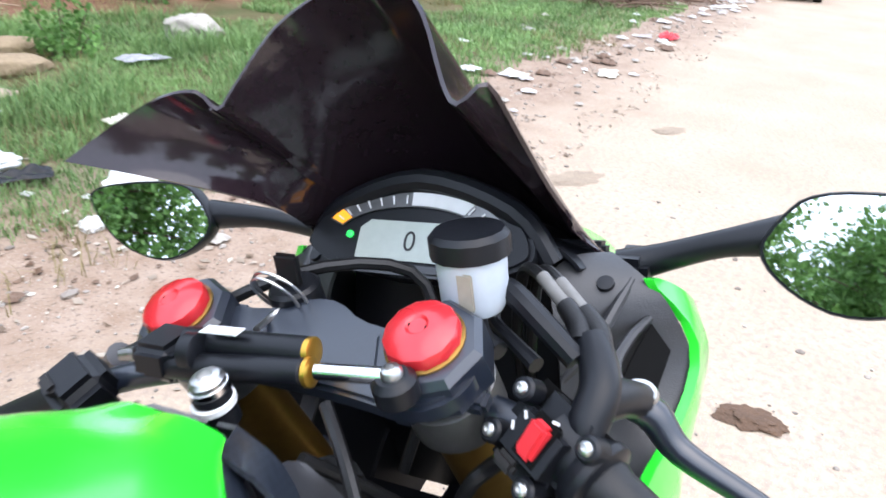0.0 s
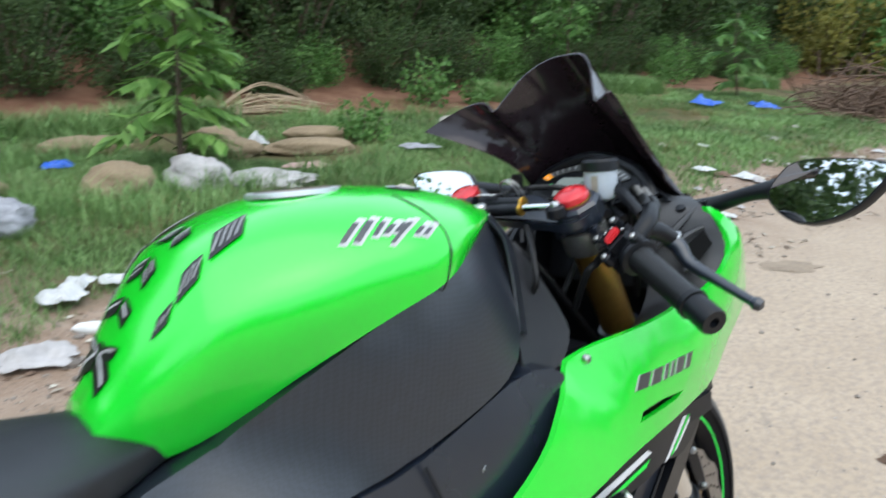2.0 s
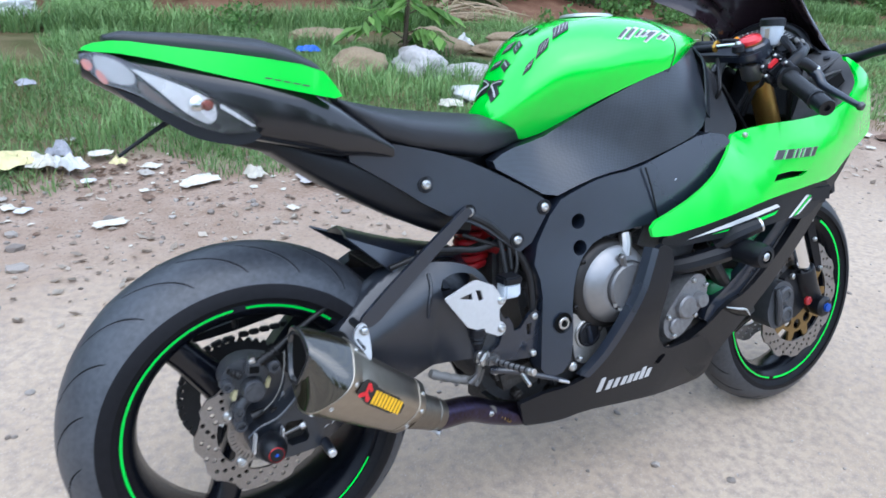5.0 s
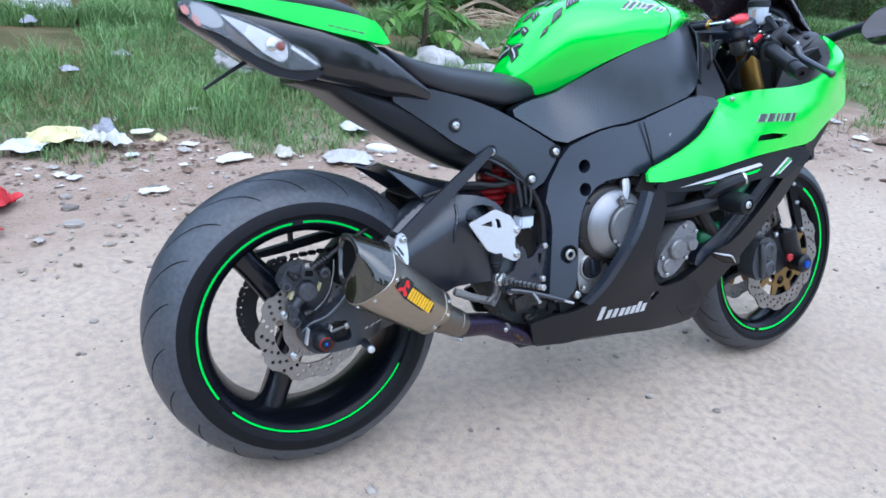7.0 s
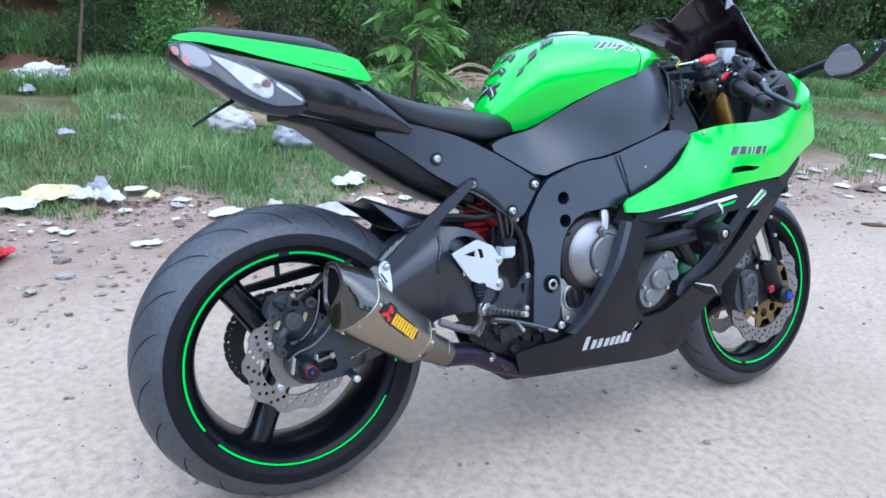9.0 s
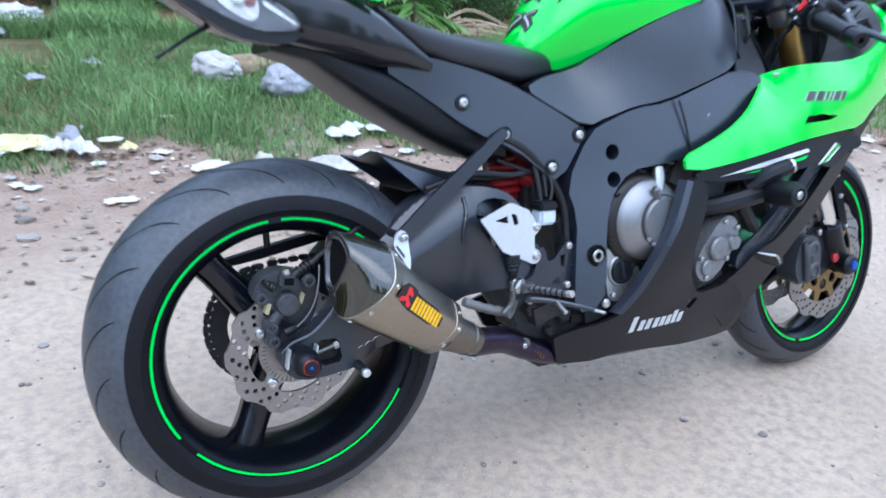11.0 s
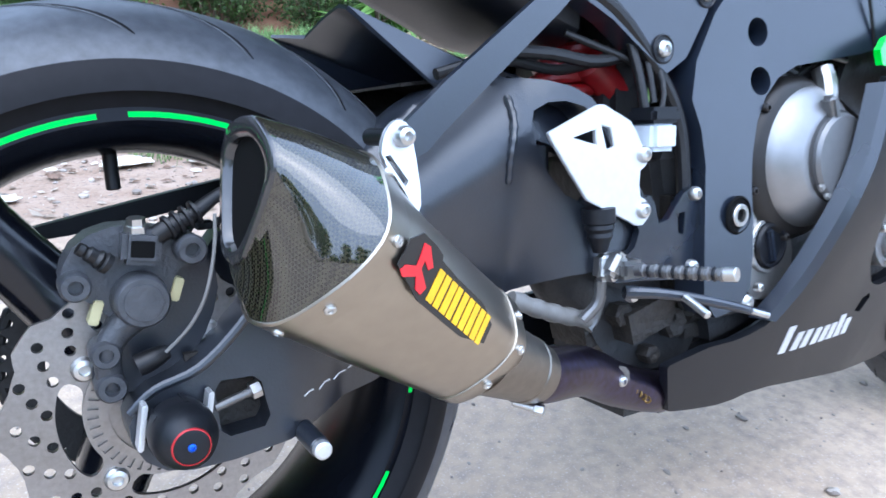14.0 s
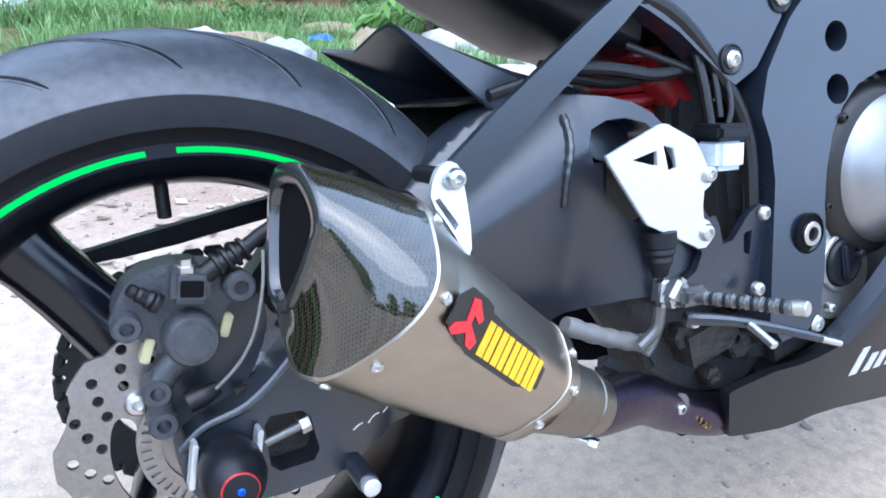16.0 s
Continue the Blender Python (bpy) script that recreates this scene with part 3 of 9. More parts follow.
# dark sheet closes the adjuster opening, its colour stands in for shade
part("arm_recess", panel([(0.015, 0.362), (0.088, 0.360), (0.090, 0.282), (0.022, 0.280)], lambda x, z: -0.104, 0.006, 0.1, rounds=0, bevel=0), GRIME_SHADE, swing, "dark sheet standing in for shade behind the axle adjuster")
part("cross_member", block((0.36, 0, 0.47), (0.10, 0.165, 0.12), bevel=0.02), SWING, swing)
part("weld_bead", tube([(0.3225 - 0.0006 * k + 0.002 * math.sin(k * 0.5), arm_y(0.322, 0.558 - 0.0058 * k) - 0.001, 0.558 - 0.0058 * k) for k in range(15)], [0.0046 if k % 2 else 0.0034 for k in range(15)], seg=8, smooth=1), SWING, swing, "rippled weld bead")
scuff = bmesh.new()
for i in range(4):
    tube([(0.10 + 0.013 * i, -0.1313, 0.318 + 0.005 * i + 0.002 * math.sin(i * 5)), (0.105 + 0.013 * i, -0.1314, 0.3215 + 0.005 * i), (0.108 + 0.0145 * i, -0.1313, 0.322 + 0.0055 * i)], 0.0006, scuff, 6, 1)
part("scuff_mark", scuff, SILVERV, swing, "pale scratch in the paint")
part("adjuster_bolt", rod((0.030, -0.126, 0.322), (0.064, -0.126, 0.331), 0.0036), CASED2, swing)
part("adjuster_nut", rod((0.058, -0.126, 0.3295), (0.066, -0.126, 0.3315), 0.0072, seg=6), STEEL, swing)
part("arm_flange", tube([(-0.030, -0.128, 0.332), (-0.012, -0.130, 0.347), (0.02, -0.132, 0.358), (0.052, -0.132, 0.385), (0.075, -0.131, 0.415), (0.10, -0.130, 0.443)], [0.003, 0.0035, 0.004, 0.004, 0.0035, 0.003], seg=10), SWING, swing)
for x in (-0.024, 0.022):
    part("axle_plate", block((x, -0.138, 0.325), (0.004, 0.016, 0.034), Matrix.Rotation(radians(10), 4, 'Y'), bevel=0.001), ALU, swing)
spool = part("axle_slider", lathe([(0.016, 0.0), (0.022, 0.006), (0.0235, 0.02), (0.0225, 0.034), (0.0185, 0.045), (0.0125, 0.0515), (0.0105, 0.052), (0.0, 0.0525)], (0.0, -0.135, 0.321), (0, -1, 0), 32), BLACK, bike, "black crash bobbin on the rear axle")
part("slider_ring", lathe([(0.0132, 0.0495), (0.0134, 0.0512), (0.0128, 0.0522), (0.0122, 0.0524), (0.0120, 0.0505)], (0.0, -0.135, 0.321), (0, -1, 0), 32, closed=True), REDK, spool)
part("slider_bolt", lathe([(0.0030, 0.052), (0.0028, 0.0535), (0.0015, 0.054), (0.0013, 0.053), (0, 0.053)], (0.0, -0.135, 0.321), (0, -1, 0), 16), BLUE, spool)
for k in range(6):
    a = radians(60 * k + 20)
    part("slider_flute", block((0.0205 * math.cos(a), -0.150, 0.321 + 0.0205 * math.sin(a)), (0.009, 0.026, 0.006), Matrix.Rotation(1.57 - a, 4, 'Y'), bevel=0.003), BLACK, spool)
stub = part("stand_spool", rod((0.100, -0.115, 0.287), (0.100, -0.162, 0.285), 0.0085), SWING, bike)
part("spool_bolt", lathe([(0.005, 0), (0.0072, 0.001), (0.0072, 0.008), (0.005, 0.0095), (0.0, 0.0095)], (0.100, -0.160, 0.285), (0, -1, 0), 16), ALU, stub)

cal = part("rear_caliper", panel([(-0.050, 0.458), (-0.020, 0.467), (0.018, 0.458), (0.033, 0.448), (0.030, 0.432), (0.013, 0.428), (0.011, 0.400), (-0.004, 0.390), (-0.022, 0.388), (-0.034, 0.398), (-0.045, 0.412), (-0.062, 0.418), (-0.064, 0.434)], lambda x, z: -0.104, 0.04, 0.03, rounds=1, bevel=0.006), CALIPER, bike, "dusty dark grey rear brake caliper")
part("piston_cover", lathe([(0.0205, -0.004), (0.0195, 0.012), (0.0190, 0.019), (0.0172, 0.0215), (0.0, 0.022)], (-0.013, -0.105, 0.411), (0, -1, 0), 32), CALIPER, cal)
part("cover_step", lathe([(0.0135, 0.0), (0.0132, 0.0008), (0, 0.001)], (-0.013, -0.1268, 0.411), (0, -1, 0), 28), CALIPER, cal)
part("hose_saddle", block((-0.010, -0.112, 0.450), (0.027, 0.022, 0.026), Matrix.Rotation(radians(8), 4, 'Y'), bevel=0.004), CALIPER, cal)
part("saddle_recess", block((-0.010, -0.1232, 0.449), (0.016, 0.002, 0.012), Matrix.Rotation(radians(8), 4, 'Y'), bevel=0.0006), GROOVE_SHADE, cal)
part("banjo_bolt", lathe([(0.0085, 0), (0.0085, 0.005), (0.0065, 0.0055), (0.0065, 0.0105), (0.0, 0.011)], (-0.012, -0.114, 0.461), (0, -0.2, 1), 6), STEEL, cal)
for x, y, z, r in ((0.024, -0.116, 0.445, 0.0115), (-0.055, -0.113, 0.426, 0.0105), (-0.040, -0.110, 0.374, 0.0105), (-0.038, -0.108, 0.348, 0.0110)):
    part("caliper_lug", lathe([(r, -0.02), (r, 0.005), (r * 0.85, 0.008), (r * 0.48, 0.008), (r * 0.42, 0.002), (0, 0.002)], (x, y, z), (0, -1, 0), 24), CALIPER, cal)
part("lower_arm", tube([(-0.018, -0.106, 0.398), (-0.030, -0.106, 0.388), (-0.038, -0.106, 0.374), (-0.038, -0.104, 0.348)], [0.012, 0.0105, 0.010, 0.009], seg=14), CALIPER, cal)
NB, NT = Vector((-0.032, -0.113, 0.439)), Vector((-0.051, -0.116, 0.4535))
part("bleed_nipple", lathe([(0.0075, 0.0), (0.0078, 0.004), (0.0060, 0.0055), (0.0072, 0.008), (0.0055, 0.0105), (0.0058, 0.016), (0.0040, 0.018), (0.0050, 0.020), (0.0045, 0.024), (0, 0.0245)], NB, NT - NB, 14), RUBBERC, cal)
part("brake_hose", tube([(0.000, -0.114, 0.456), (0.010, -0.114, 0.462), (0.028, -0.112, 0.470), (0.050, -0.104, 0.483), (0.09, -0.09, 0.50), (0.15, -0.08, 0.53)], [0.0075, 0.0075, 0.0065, 0.005, 0.005, 0.005], seg=12), RUBBERC, cal)
for k in range(4):
    part("hose_boot", lathe([(0.0075, -0.002), (0.0098, -0.0012), (0.0098, 0.0012), (0.0075, 0.002)], Vector((0.010, -0.114, 0.462)).lerp(Vector((0.030, -0.1115, 0.4712)), k / 3), (0.9, 0.1, 0.42), 16), RUBBERC, cal)
part("caliper_bracket", panel([(-0.032, 0.400), (0.015, 0.432), (0.036, 0.440), (0.050, 0.418), (0.040, 0.380), (0.020, 0.352), (-0.030, 0.332), (-0.050, 0.345), (-0.046, 0.372)], lambda x, z: -0.092, 0.012, 0.05), SWING, cal)
part("sensor", tube([(0.002, -0.112, 0.369), (-0.008, -0.114, 0.366), (-0.020, -0.114, 0.362)], [0.0055, 0.008, 0.0085], seg=12), RUBBERC, cal)
for q in ((-0.043, -0.101, 0.404), (0.0135, -0.101, 0.414)):
    part("brake_pad", block(q, (0.007, 0.016, 0.018), Matrix.Rotation(radians(20), 4, 'Y'), bevel=0.001), PADM, cal, "pale yellow brake pad edge")
part("sensor_wire", tube([(0.043, -0.118, 0.470), (0.040, -0.122, 0.445), (0.031, -0.125, 0.412), (0.018, -0.122, 0.388), (0.0, -0.118, 0.370)], 0.0014, seg=6), GREYW, cal, "thin grey sensor wire")

part("chain_guard", panel([(-0.115, 0.432), (-0.105, 0.441), (-0.02, 0.459), (0.085, 0.480), (0.30, 0.52), (0.31, 0.50), (0.085, 0.460), (-0.02, 0.440)], lambda x, z: -0.112, 0.02, 0.05, side=-1), BLACK, bike)
links = bmesh.new()
for i in range(26):
    block((0.02 + 0.0205 * i, 0.095, 0.433 + 0.0015 * i), (0.0195, 0.014, 0.010), None, links, 0.003, 1)
for i in range(15):
    a = radians(95 + 12 * i)
    block((0.112 * math.cos(a), 0.088, 0.3195 + 0.112 * math.sin(a)), (0.0225, 0.014, 0.010), Matrix.Rotation(-a - 1.57, 4, 'Y'), links, 0.003, 1)
part("chain", links, DARK, bike, "dark drive chain")

hug_lines = [[(0.258, -0.088, 0.568), (0.305, -0.090, 0.545), (0.36, -0.090, 0.52), (0.42, -0.088, 0.50)],
             [(0.182, -0.068, 0.637), (0.245, -0.076, 0.611), (0.31, -0.079, 0.586), (0.42, -0.080, 0.555)],
             [(0.186, -0.040, 0.643), (0.245, -0.040, 0.622), (0.31, -0.040, 0.601), (0.42, -0.040, 0.575)],
             [(0.195, 0.015, 0.642), (0.250, 0.010, 0.622), (0.31, 0.010, 0.603), (0.42, 0.010, 0.578)],
             [(0.188, 0.055, 0.627), (0.250, 0.055, 0.612), (0.31, 0.055, 0.594), (0.42, 0.055, 0.570)],
             [(0.165, 0.093, 0.631), (0.245, 0.088, 0.602), (0.31, 0.085, 0.580), (0.42, 0.080, 0.550)],
             [(0.250, 0.098, 0.570), (0.305, 0.096, 0.545), (0.36, 0.092, 0.52), (0.42, 0.088, 0.50)]]
hugger = part("rear_hugger", sheet([[Vector(p) for p in r] for r in hug_lines], 0.004), FRAME, bike, "black rear mudguard with two pointed tails", 25)
part("mudguard_inner", sheet([[Vector((x, y, z)) for x, z in ((0.235, 0.572), (0.29, 0.578), (0.34, 0.555))] for y in (-0.06, 0.0, 0.07)] + [[Vector((x, 0.085, z)) for x, z in ((0.235, 0.50), (0.29, 0.50), (0.34, 0.48))]], 0.003), GRIME_SHADE, hugger, "mud-caked inner mudguard")

# exhaust
A = Vector((0.757, 0.248, -0.604)).normalized()
U = (Vector((0, -1, 0)) - A * A.dot(Vector((0, -1, 0)))).normalized()
V = U.cross(A) if U.cross(A).z > 0 else A.cross(U)
E0 = Vector((0.230, -0.191, 0.3375))
SEC = [(p.x, p.y) for p in smooth_loop([(-0.30, 1.06, 0), (0.10, 1.02, 0), (0.40, 0.86, 0), (0.80, 0.58, 0), (0.98, 0.36, 0), (1.0, 0.16, 0), (0.92, -0.12, 0), (0.66, -0.50, 0), (0.40, -0.80, 0), (0.15, -0.96, 0), (-0.30, -1.04, 0), (-0.75, -0.80, 0), (-0.95, -0.40, 0), (-0.95, 0.40, 0), (-0.75, 0.90, 0)], 1)]
END = [(0.046, -0.205, 0.541), (0.048, -0.224, 0.540), (0.049, -0.248, 0.527), (0.0485, -0.259, 0.514), (0.047, -0.259, 0.503), (0.042, -0.243, 0.478), (0.037, -0.222, 0.451), (0.035, -0.212, 0.445), (0.033, -0.200, 0.443), (0.031, -0.184, 0.450), (0.031, -0.179, 0.462), (0.038, -0.171, 0.495), (0.043, -0.168, 0.520), (0.045, -0.176, 0.533), (0.0455, -0.190, 0.539)]
END = smooth_loop(END, 1)
EC = sum(END, Vector()) / len(END)


def at_angle(loop, a):
    """Where a ray at angle a from the middle meets a closed loop."""
    d = Vector((math.cos(a), math.sin(a)))
    for n in range(len(loop)):
        p, q = Vector(loop[n - 1]), Vector(loop[n])
        e = q - p
        den = d.x * e.y - d.y * e.x
        if abs(den) < 1e-9:
            continue
        r = (p.x * e.y - p.y * e.x) / den
        k = (p.x * d.y - p.y * d.x) / den
        if r > 0 and -1e-6 <= k <= 1 + 1e-6:
            return d * r
    return d * 0.01


TURNS = [2 * math.pi * i / 56 for i in range(56)]
SECR = [at_angle(SEC, a) for a in TURNS]
ENDP = [((p - EC).dot(U), (p - EC).dot(V)) for p in END]
ENDA = np.linalg.lstsq(np.array([(1, x, y) for x, y in ENDP]), np.array([(p - EC).dot(A) for p in END]), rcond=None)[0]


def ex_ring(s, hu, hv, shear=0.0, push=0.0):
    """A ring of the silencer, s metres back from its front; shear tips the end cut."""
    f = max(0.0, 1 - s / 0.13)
    return [E0 - A * (s + shear * p.y) + U * (p.x * hu + push) + V * (p.y * (hv + 0.006 * f) + 0.009 * f) for p in SECR]


def end_ring(k, back, drop=0.0):
    """The slanting end of the cap, scaled by k about its middle and moved along -x."""
    out = []
    for a in TURNS:
        p = at_angle(ENDP, a) * k
        out.append(EC + U * p.x + V * (p.y - drop) + A * float(ENDA[0] + ENDA[1] * p.x + ENDA[2] * p.y) + Vector((-back, 0, 0.1 * back)))
    return out


def between(r0, r1, t, swell):
    m0 = sum(r0, Vector()) / len(r0)
    m1 = sum(r1, Vector()) / len(r1)
    c = m0.lerp(m1, t)
    ring = [(p.lerp(q, t) - c) * (1 + swell) + U * (0.032 * t * (1 - t) * max(0, math.cos(a + 0.55)) ** 2) for p, q, a in zip(r0, r1, TURNS)]
    for _ in range(int(40 * t * (1 - t))):
        ring = [(ring[k - 1] + ring[k] * 2 + ring[(k + 1) % len(ring)]) * 0.251 for k in range(len(ring))]
    return [c + p for p in ring]


silencer = part("silencer", loft([ex_ring(-0.004, 0.031, 0.034), ex_ring(0.0, 0.036, 0.040), ex_ring(0.005, 0.0375, 0.0425), ex_ring(0.07, 0.0445, 0.050), ex_ring(0.135, 0.0505, 0.057), ex_ring(0.202, 0.0555, 0.063), ex_ring(0.204, 0.055, 0.0625)]), TITAN, bike, "brushed titanium conical exhaust silencer with a carbon end cap", 50)
part("sleeve_band", loft([ex_ring(0.183, 0.0542, 0.0614), ex_ring(0.1835, 0.0551, 0.0624), ex_ring(0.205, 0.0568, 0.0643), ex_ring(0.206, 0.0552, 0.0627)]), TITAN, silencer)
part("front_band", loft([ex_ring(0.004, 0.0376, 0.0427), ex_ring(0.005, 0.0384, 0.0437), ex_ring(0.022, 0.0404, 0.0457), ex_ring(0.0225, 0.0394, 0.0447)]), TITAN, silencer)
seam_ring = ex_ring(0.2055, 0.0553, 0.0628)
e0 = end_ring(1.0, 0.0)
cap = bmesh.new()
loft([seam_ring, between(seam_ring, e0, 0.05, 0.006), between(seam_ring, e0, 0.2, 0.018), between(seam_ring, e0, 0.4, 0.030), between(seam_ring, e0, 0.6, 0.030), between(seam_ring, e0, 0.8, 0.018), between(seam_ring, e0, 0.93, 0.006), e0, end_ring(0.985, 0.0015)], cap, caps=False)
part("end_cap", cap, CARBONX, silencer, "lacquered carbon fibre end cap", 50)
part("cap_lip", loft([end_ring(0.99, -0.001), end_ring(0.99, 0.0018), end_ring(0.965, 0.0030), end_ring(0.80, 0.0025, 0.002), end_ring(0.755, 0.0, 0.003), end_ring(0.74, -0.012, 0.003)], caps=False), CAPLIP, silencer, "dark polished lip round the outlet", 50)
part("outlet", loft([end_ring(0.75, -0.004, 0.003), end_ring(0.74, -0.012, 0.003), end_ring(0.70, -0.075, 0.003), end_ring(0.55, -0.076, 0.003)]), GROOVE_SHADE, silencer)


def ex_surface(s, ang, extra=0.0):
    """A point on the sleeve and its outward way, at an angle from U towards V."""
    t = min(max(s / 0.202, 0), 1)
    f = max(0.0, 1 - s / 0.13)
    hu, hv = 0.0375 + 0.018 * t, 0.0425 + 0.0205 * t + 0.006 * f
    r = at_angle([(x * hu, y * hv) for x, y in SEC], ang)
    r1, r0 = (at_angle([(x * hu, y * hv) for x, y in SEC], ang + d) for d in (0.15, -0.15))
    e = (r1 - r0).normalized()
    n = (U * e.y - V * e.x).normalized()
    n = (n + A * 0.09).normalized()
    return E0 - A * s + U * r.x + V * (r.y + 0.009 * f) + n * extra, n


for s, ang in ((0.195, 21), (0.195, -43), (0.195, -85), (0.013, 62), (0.013, 20), (0.013, -38), (0.195, 80)):
    p, n = ex_surface(s, radians(ang), 0.0016)
    part("rivet", lathe([(0.0040, -0.003), (0.0040, 0.0008), (0.0032, 0.0016), (0.0019, 0.0016), (0.0015, 0.0003), (0, 0.0003)], p, n, 14), STEEL, silencer)
# badge: dark plate with plain red and yellow shapes
bp, bn = ex_surface(0.131, radians(17), 0.0030)
bx = (A - bn * A.dot(bn)).normalized()
by = bn.cross(bx).normalized()
BM = Matrix((bx, by, bn)).transposed().to_4x4()
BM.translation = bp
BM = BM @ Matrix.Diagonal((1.26, 1.22, 1, 1))
badge = part("badge", plate([smooth_loop([(-0.046, -0.013, 0), (0.05, -0.013, 0), (0.05, 0.0115, 0), (-0.016, 0.0115, 0), (-0.019, 0.0165, 0), (-0.046, 0.0165, 0)], 1)], 0.0012, BM), BLACKV, silencer, "black badge with red emblem and yellow bars")
emb = bmesh.new()
plate([[(-0.036, 0.0125), (-0.031, 0.0135), (-0.022, 0.006), (-0.0245, 0.003), (-0.030, 0.0055), (-0.030, 0.001), (-0.020, -0.005), (-0.022, -0.010), (-0.027, -0.0095), (-0.031, -0.004), (-0.040, -0.009), (-0.0435, -0.007), (-0.0415, -0.003), (-0.034, 0.0005), (-0.035, 0.008)]], 0.0006, BM @ pose(0, 0, 0.0013), emb)
part("emblem", emb, REDV, badge)
for i in range(9):
    x = -0.016 + 0.0070 * i
    w = (0.0054, 0.0050, 0.0054, 0.0048, 0.0052)[i % 5]
    part("badge_bar", plate([[(x, -0.0100), (x + w, -0.0100), (x + w, 0.0085), (x, 0.0085)]], 0.0006, BM @ pose(0, 0, 0.0013)), YELLOWV, badge)
hang = part("hanger_bracket", drilled([(0.135, 0.532), (0.142, 0.536), (0.150, 0.532), (0.153, 0.520), (0.155, 0.480), (0.150, 0.470), (0.140, 0.492), (0.127, 0.510), (0.130, 0.524)], [[(0.130, 0.511), (0.134, 0.512), (0.146, 0.494), (0.143, 0.490)]], lambda x, z: -0.231 - 0.15 * max(0, 0.52 - z), 0.005, 0.02), ALU, bike, "satin aluminium exhaust hanger")
part("hanger_bolt", bolt((0.144, -0.232, 0.524), r=0.0075, h=0.009), STEEL, hang)
part("hanger_spacer", rod((0.144, -0.18, 0.524), (0.144, -0.229, 0.524), 0.0065), BLACK, hang)
strut_m = [(0.155, 0.505), (0.165, 0.53), (0.385, 0.680), (0.402, 0.676), (0.403, 0.664), (0.222, 0.532), (0.19, 0.505)]
part("hanger_strut", panel(strut_m, lambda x, z: -0.180 + 0.19 * (x - 0.16), 0.008, 0.05, rounds=1), FRAME, bike, "black exhaust support strut")
C0 = E0 + A * -0.006 + V * 0.008
C1 = E0 + A * 0.052 + Vector((0.021, 0, 0.009))
B = (C1 - C0).normalized()
pipe = part("link_pipe", tube([tuple(C0 + B * 0.02), tuple(C1 - B * 0.004), tuple(C1 + B * 0.02), (0.38, -0.150, 0.289), (0.443, -0.132, 0.257), (0.52, -0.115, 0.227), (0.60, -0.07, 0.20)], [0.026, 0.0255, 0.026, 0.025, 0.024, 0.024, 0.024], seg=24), PIPE, bike, "heat-stained purple-brown exhaust link pipe")
part("pipe_collar", lathe([(0.035, 0.0), (0.035, 0.003), (0.0300, 0.060), (0.0308, 0.0615), (0.0305, 0.064), (0.0298, 0.0645), (0.0275, 0.082), (0.025, 0.083), (0.025, 0.06), (0.031, 0.0)], C0, B, 40, closed=True), COLLAR, pipe)
part("clamp_bolt", rod((0.281, -0.168, 0.2845), (0.295, -0.187, 0.2805), 0.0036), STEEL, pipe)
part("pipe_bracket", block((0.473, -0.136, 0.247), (0.034, 0.016, 0.026), Matrix.Rotation(radians(-25), 4, 'Y'), bevel=0.005), GRIME, pipe)
part("bracket_bolt", bolt((0.424, -0.150, 0.275), r=0.0065), CASED2, pipe)
part("pipe_tab", panel([(0.405, 0.262), (0.412, 0.284), (0.430, 0.288), (0.440, 0.276), (0.432, 0.256)], lambda x, z: -0.158, 0.004, 0.1), CASED2, pipe)
part("tab_bolt", bolt((0.423, -0.160, 0.273), r=0.0062), STEEL, pipe)
part("pipe_spring", tube([(0.442 + 0.0016 * k, -0.150 + 0.004 * math.sin(k * 1.5), 0.262 - 0.0012 * k + 0.004 * math.cos(k * 1.5)) for k in range(22)], 0.0012, seg=6, smooth=1), CARRG, pipe, "dull brassy retaining spring")
part("clamp_head", rod((0.293, -0.185, 0.2808), (0.298, -0.192, 0.2796), 0.0056, seg=6), STEEL, pipe)
part("collector_box", block((0.60, 0.0, 0.215), (0.20, 0.18, 0.075), bevel=0.025, seg=3), DARK, bike)
part("sump_end", block((0.505, -0.062, 0.318), (0.14, 0.13, 0.105), Matrix.Rotation(radians(-14), 4, 'Y'), bevel=0.035, seg=4), GRIME_SHADE, bike, "oil-caked dark lower engine casting")
part("elbow_boot", tube([(0.315 + 0.0068 * k, -0.121 - 0.0003 * k, 0.366 - 0.0033 * k + 0.00006 * k * k) for k in range(15)], [0.0095 if k % 3 else 0.0082 for k in range(15)], seg=16, smooth=1), GREYW, bike, "pale grey ribbed rubber boot")
part("link_rod", tube([(0.408, -0.127, 0.322), (0.418, -0.128, 0.333), (0.425, -0.130, 0.356)], [0.006, 0.005, 0.005]), CASED2, bike)

